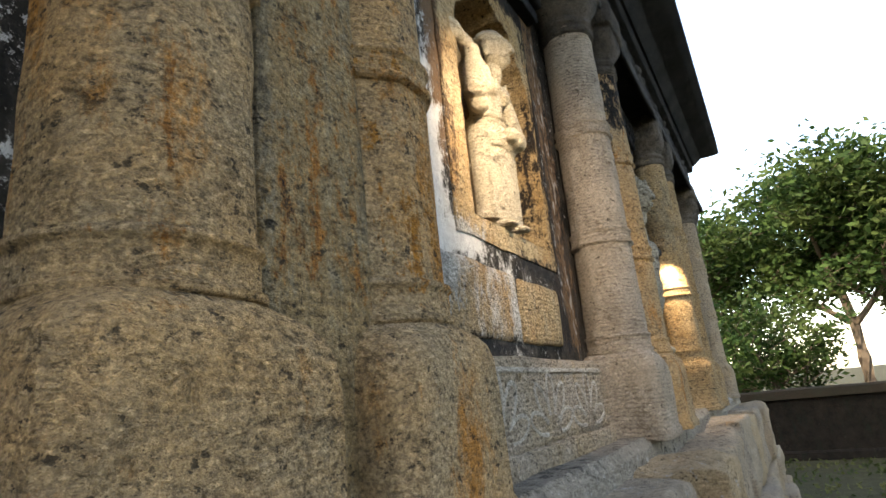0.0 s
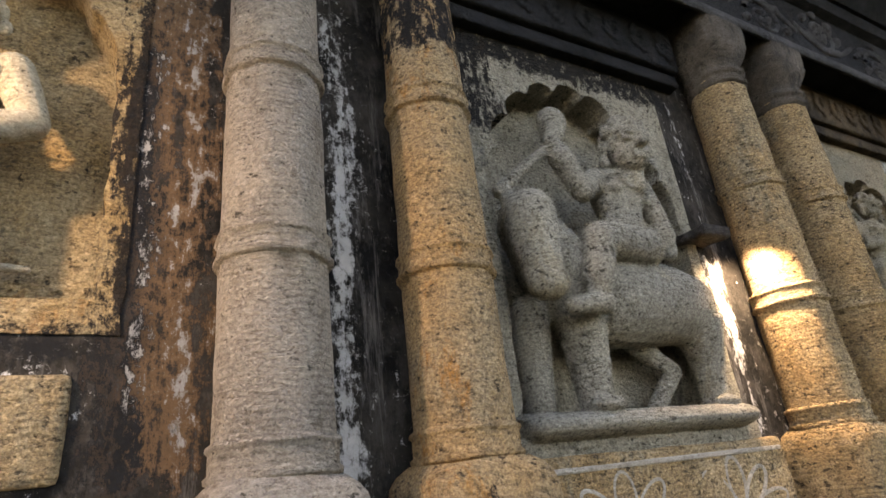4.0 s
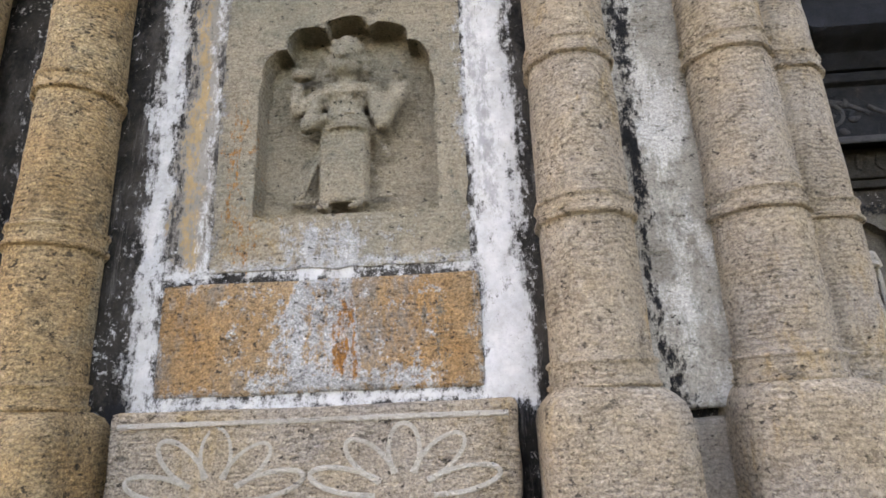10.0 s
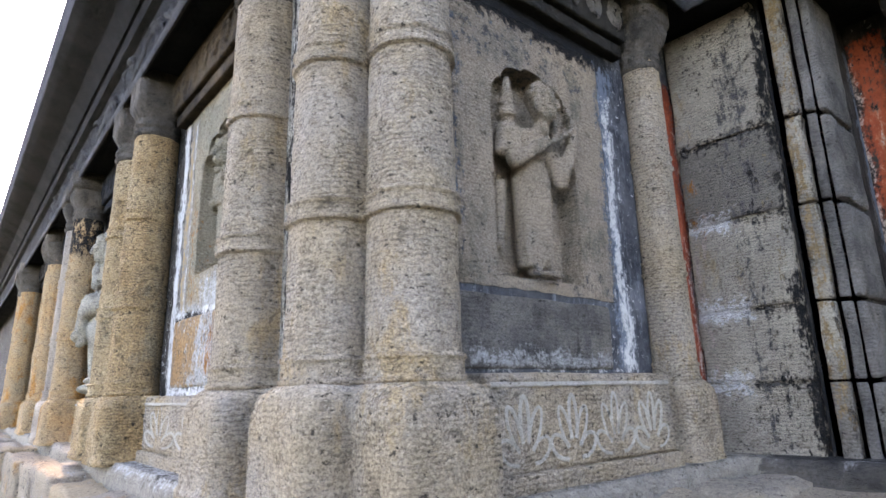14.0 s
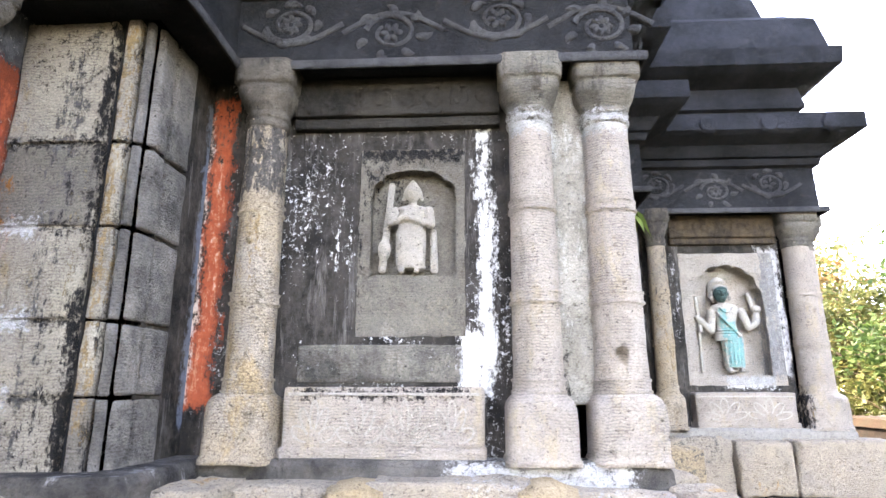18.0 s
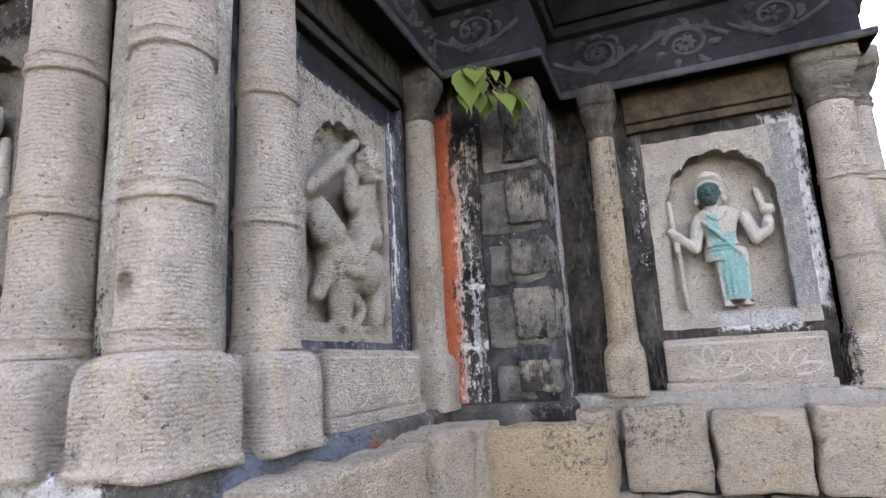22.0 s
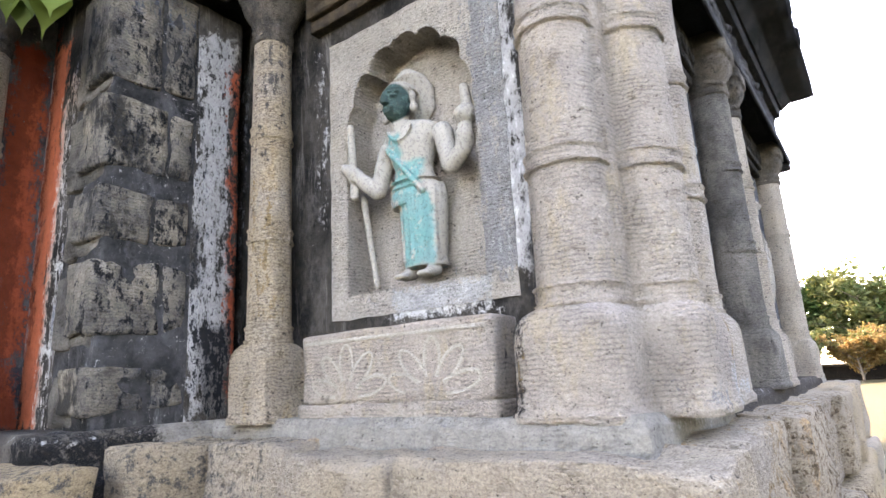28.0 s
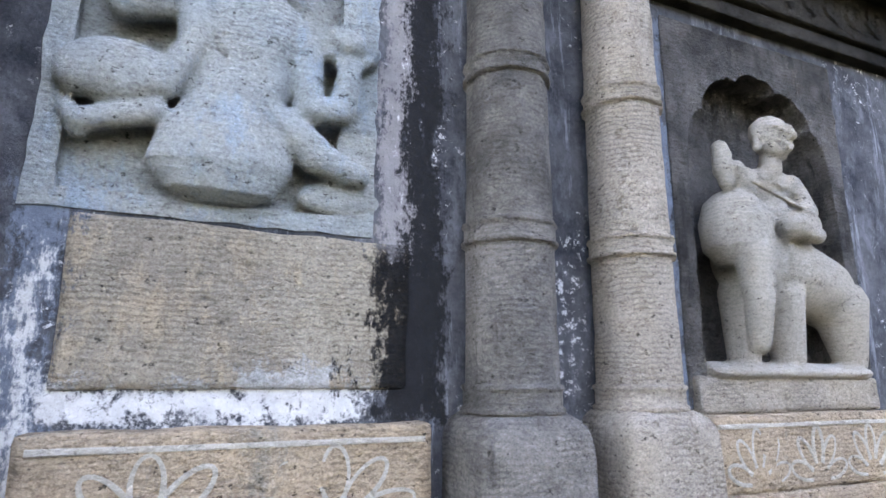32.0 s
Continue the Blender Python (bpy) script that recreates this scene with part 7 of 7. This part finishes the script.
def tree(x, y, height, spread, leaf, label, seed, leaves=5000, size=0.16, low=0.25):
    rnd = random.Random(seed)
    t = thing("tree", label, "tree", "trees beyond the wall", (x, y, 0))
    bm = bmesh.new()
    tips = []

    def branch(p, direction, length, r, level):
        n = 5
        prev = None
        d = direction.normalized()
        for k in range(n + 1):
            f = k / n
            rr = r * (1 - 0.55 * f)
            q = d.to_track_quat("Z", "Y").to_matrix()
            ring = [bm.verts.new(p + q @ Vector((rr * math.cos(a), rr * math.sin(a), 0))) for a in [2 * math.pi * j / 6 for j in range(6)]]
            if prev:
                for j in range(6):
                    bm.faces.new((prev[j], prev[(j + 1) % 6], ring[(j + 1) % 6], ring[j]))
            prev = ring
            if level >= 2:
                tips.append(p.copy())
            if k < n:
                p = p + d * length / n
                d = (d + Vector((rnd.uniform(-1, 1), rnd.uniform(-1, 1), rnd.uniform(-0.4, 0.6))) * 0.16).normalized()
                if level < 3 and k >= (1 if level else (0 if low == 0.0 else 2)):
                    for _ in range(2 if level < 2 else 1):
                        a = rnd.uniform(0, 6.28)
                        branch(p.copy(), (d * 0.5 + Vector((math.cos(a), math.sin(a), rnd.uniform(-0.1, 0.6)))), length * rnd.uniform(0.45, 0.62) * (spread if level == 0 else 1), rr * 0.55, level + 1)
        tips.append(p)

    branch(Vector((0, 0, -0.1)), Vector((rnd.uniform(-0.1, 0.1), rnd.uniform(-0.1, 0.1), 1)), height * 0.62, height * 0.028, 0)
    part("trunk", bm, BARK, t)
    verts, faces = [], []
    for _ in range(leaves):
        c = rnd.choice(tips)
        if c.z < height * low * rnd.uniform(0.6, 1.2):
            continue
        c = c + Vector((rnd.gauss(0, 1), rnd.gauss(0, 1), rnd.gauss(0, 0.7))) * height * 0.045
        a = Vector((rnd.gauss(0, 1), rnd.gauss(0, 1), rnd.gauss(0, 0.6))).normalized()
        b = a.cross(Vector((rnd.gauss(0, 1), rnd.gauss(0, 1), rnd.gauss(0, 1)))).normalized()
        s = size * rnd.uniform(0.6, 1.3)
        i = len(verts)
        verts += [c - a * s, c + b * s * 0.45, c + a * s, c - b * s * 0.45]
        faces.append((i, i + 1, i + 2, i + 3))
    me = bpy.data.meshes.new("crown")
    me.from_pydata([tuple(v) for v in verts], [], faces)
    me.materials.append(leaf)
    crown = new("crown", me)
    crown.parent = t


for x, y, height, spread, leaf, label, seed, leaves, size, low in (
        (2.0, 19.5, 7.2, 1.2, LEAF_GREEN, "tall dark green tree beyond the boundary wall", 1, 17000, 0.11, 0.06),
        (-2.4, 22.0, 7.6, 1.2, LEAF_GREEN, "broad green tree beyond the boundary wall", 2, 14000, 0.12, 0.06),
        (5.2, 21.0, 7.0, 1.2, LEAF_OLIVE, "olive green tree beyond the boundary wall", 3, 13000, 0.12, 0.06),
        (-0.2, 17.0, 3.2, 1.4, LEAF_GREEN, "dense green bush behind the boundary wall", 14, 9000, 0.08, 0.0),
        (4.0, 16.5, 3.0, 1.4, LEAF_OLIVE, "dense olive bush behind the boundary wall", 15, 9000, 0.08, 0.0),
        (-12.6, 17.0, 5.0, 1.3, LEAF_GREEN, "bushy green tree with creepers at the wall", 4, 18000, 0.085, 0.0),
        (-15.4, 16.2, 4.2, 1.3, LEAF_OLIVE, "low olive bush growing by the wall", 8, 11000, 0.085, 0.0),
        (-10.4, 16.2, 2.8, 1.5, LEAF_GREEN, "low dense bush growing by the wall", 16, 9000, 0.08, 0.0),
        (-26.0, 18.0, 7.0, 1.3, LEAF_RUST, "sunlit tree with rust-coloured flowers", 5, 14000, 0.13, 0.05),
        (-22.0, 16.8, 3.6, 1.5, LEAF_OLIVE, "sunlit olive bush behind the boundary wall", 17, 9000, 0.10, 0.0),
        (-18.5, 15.6, 3.4, 1.5, LEAF_OLIVE, "overgrown olive bush behind the boundary wall", 18, 9000, 0.09, 0.0),
        (-29.0, 16.2, 4.0, 1.5, LEAF_RUST, "rusty autumn bush behind the boundary wall", 19, 9000, 0.11, 0.0),
        (-36.0, 17.5, 4.5, 1.5, LEAF_OLIVE, "sunlit olive shrub behind the boundary wall", 20, 8000, 0.13, 0.0),
        (-7.4, 17.5, 3.4, 1.5, LEAF_GREEN, "dark green shrub behind the boundary wall", 21, 9000, 0.09, 0.0),
        (-52.0, 10.5, 3.6, 1.6, LEAF_OLIVE, "sunlit bush at the far end of the yard", 22, 8000, 0.15, 0.0),
        (-53.0, 6.5, 3.2, 1.6, LEAF_RUST, "yellowish sunlit bush at the far end of the yard", 23, 8000, 0.15, 0.0),
        (-52.5, 2.0, 3.4, 1.6, LEAF_OLIVE, "low sunlit bush at the far end of the yard", 24, 8000, 0.15, 0.0),
        (-33.0, 21.0, 8.0, 1.3, LEAF_OLIVE, "sunlit olive tree beyond the yard", 6, 12000, 0.16, 0.05),
        (-62.0, 9.0, 8.0, 1.4, LEAF_OLIVE, "distant spreading olive tree beyond the yard", 7, 11000, 0.26, 0.0),
        (-60.0, 14.0, 10.0, 1.3, LEAF_GREEN, "distant green tree beyond the yard", 9, 11000, 0.26, 0.0),
        (-64.0, 3.0, 9.0, 1.3, LEAF_GREEN, "distant tall green tree beyond the yard", 10, 11000, 0.28, 0.0),
        (-61.0, -4.0, 9.0, 1.3, LEAF_OLIVE, "distant hazy olive tree beyond the yard", 11, 11000, 0.28, 0.0),
        (-9.0, 24.0, 7.0, 1.2, LEAF_GREEN, "broad green tree behind the wall", 12, 9000, 0.16, 0.05),
        (-45.0, 24.0, 8.0, 1.3, LEAF_OLIVE, "distant olive tree behind the wall", 13, 11000, 0.22, 0.0)):
    tree(x, y, height, spread, leaf, label, seed, leaves, size, low)

# shrubs and scattered litter
verts, faces = [], []
rnd = random.Random(3)
for _ in range(7000):
    x, y = rnd.uniform(-30, 6), rnd.uniform(8.4, 12.6)
    if y < 8.6 and x > -9:
        continue
    a = rnd.uniform(0, 6.28)
    s = rnd.uniform(0.02, 0.06)
    i = len(verts)
    verts += [(x, y, 0.005), (x + s * math.cos(a), y + s * math.sin(a), rnd.uniform(0.01, 0.07)), (x + s * 1.6 * math.cos(a + 0.3), y + s * 1.6 * math.sin(a + 0.3), rnd.uniform(0.005, 0.06)), (x + s * math.cos(a + 0.8), y + s * math.sin(a + 0.8), 0.004)]
    faces.append((i, i + 1, i + 2, i + 3))
me = bpy.data.meshes.new("grass_litter")
me.from_pydata(verts, [], faces)
me.materials.append(LEAF_OLIVE)
tagged(new("grass_litter", me), "grass tufts and fallen leaves on the yard", "grass", kind="stuff")


def small_house():
    h = thing("house", "small white house with a red door, far off", "house", at=(-69, 7.5, 0))
    bm = bmesh.new()
    bmesh.ops.create_cube(bm, size=1)
    for v in bm.verts:
        v.co = Vector((v.co.x * 4, v.co.y * 5, v.co.z * 3.4 + 1.7))
    part("wall", bm, PAINT_WHITE, h)
    bm = bmesh.new()
    bmesh.ops.create_cube(bm, size=1)
    for v in bm.verts:
        v.co = Vector((v.co.x * 4.8, v.co.y * 5.8 * (1.0 if v.co.z < 0 else 0.85), v.co.z * 0.4 + 3.6))
    part("roof", bm, COPING, h)
    bm = bmesh.new()
    bmesh.ops.create_cube(bm, size=1)
    for v in bm.verts:
        v.co = Vector((v.co.x * 0.2 + 2.0, v.co.y * 1.2, v.co.z * 1.8 + 2.2))
    part("door", bm, ROOF_RED, h)


small_house()
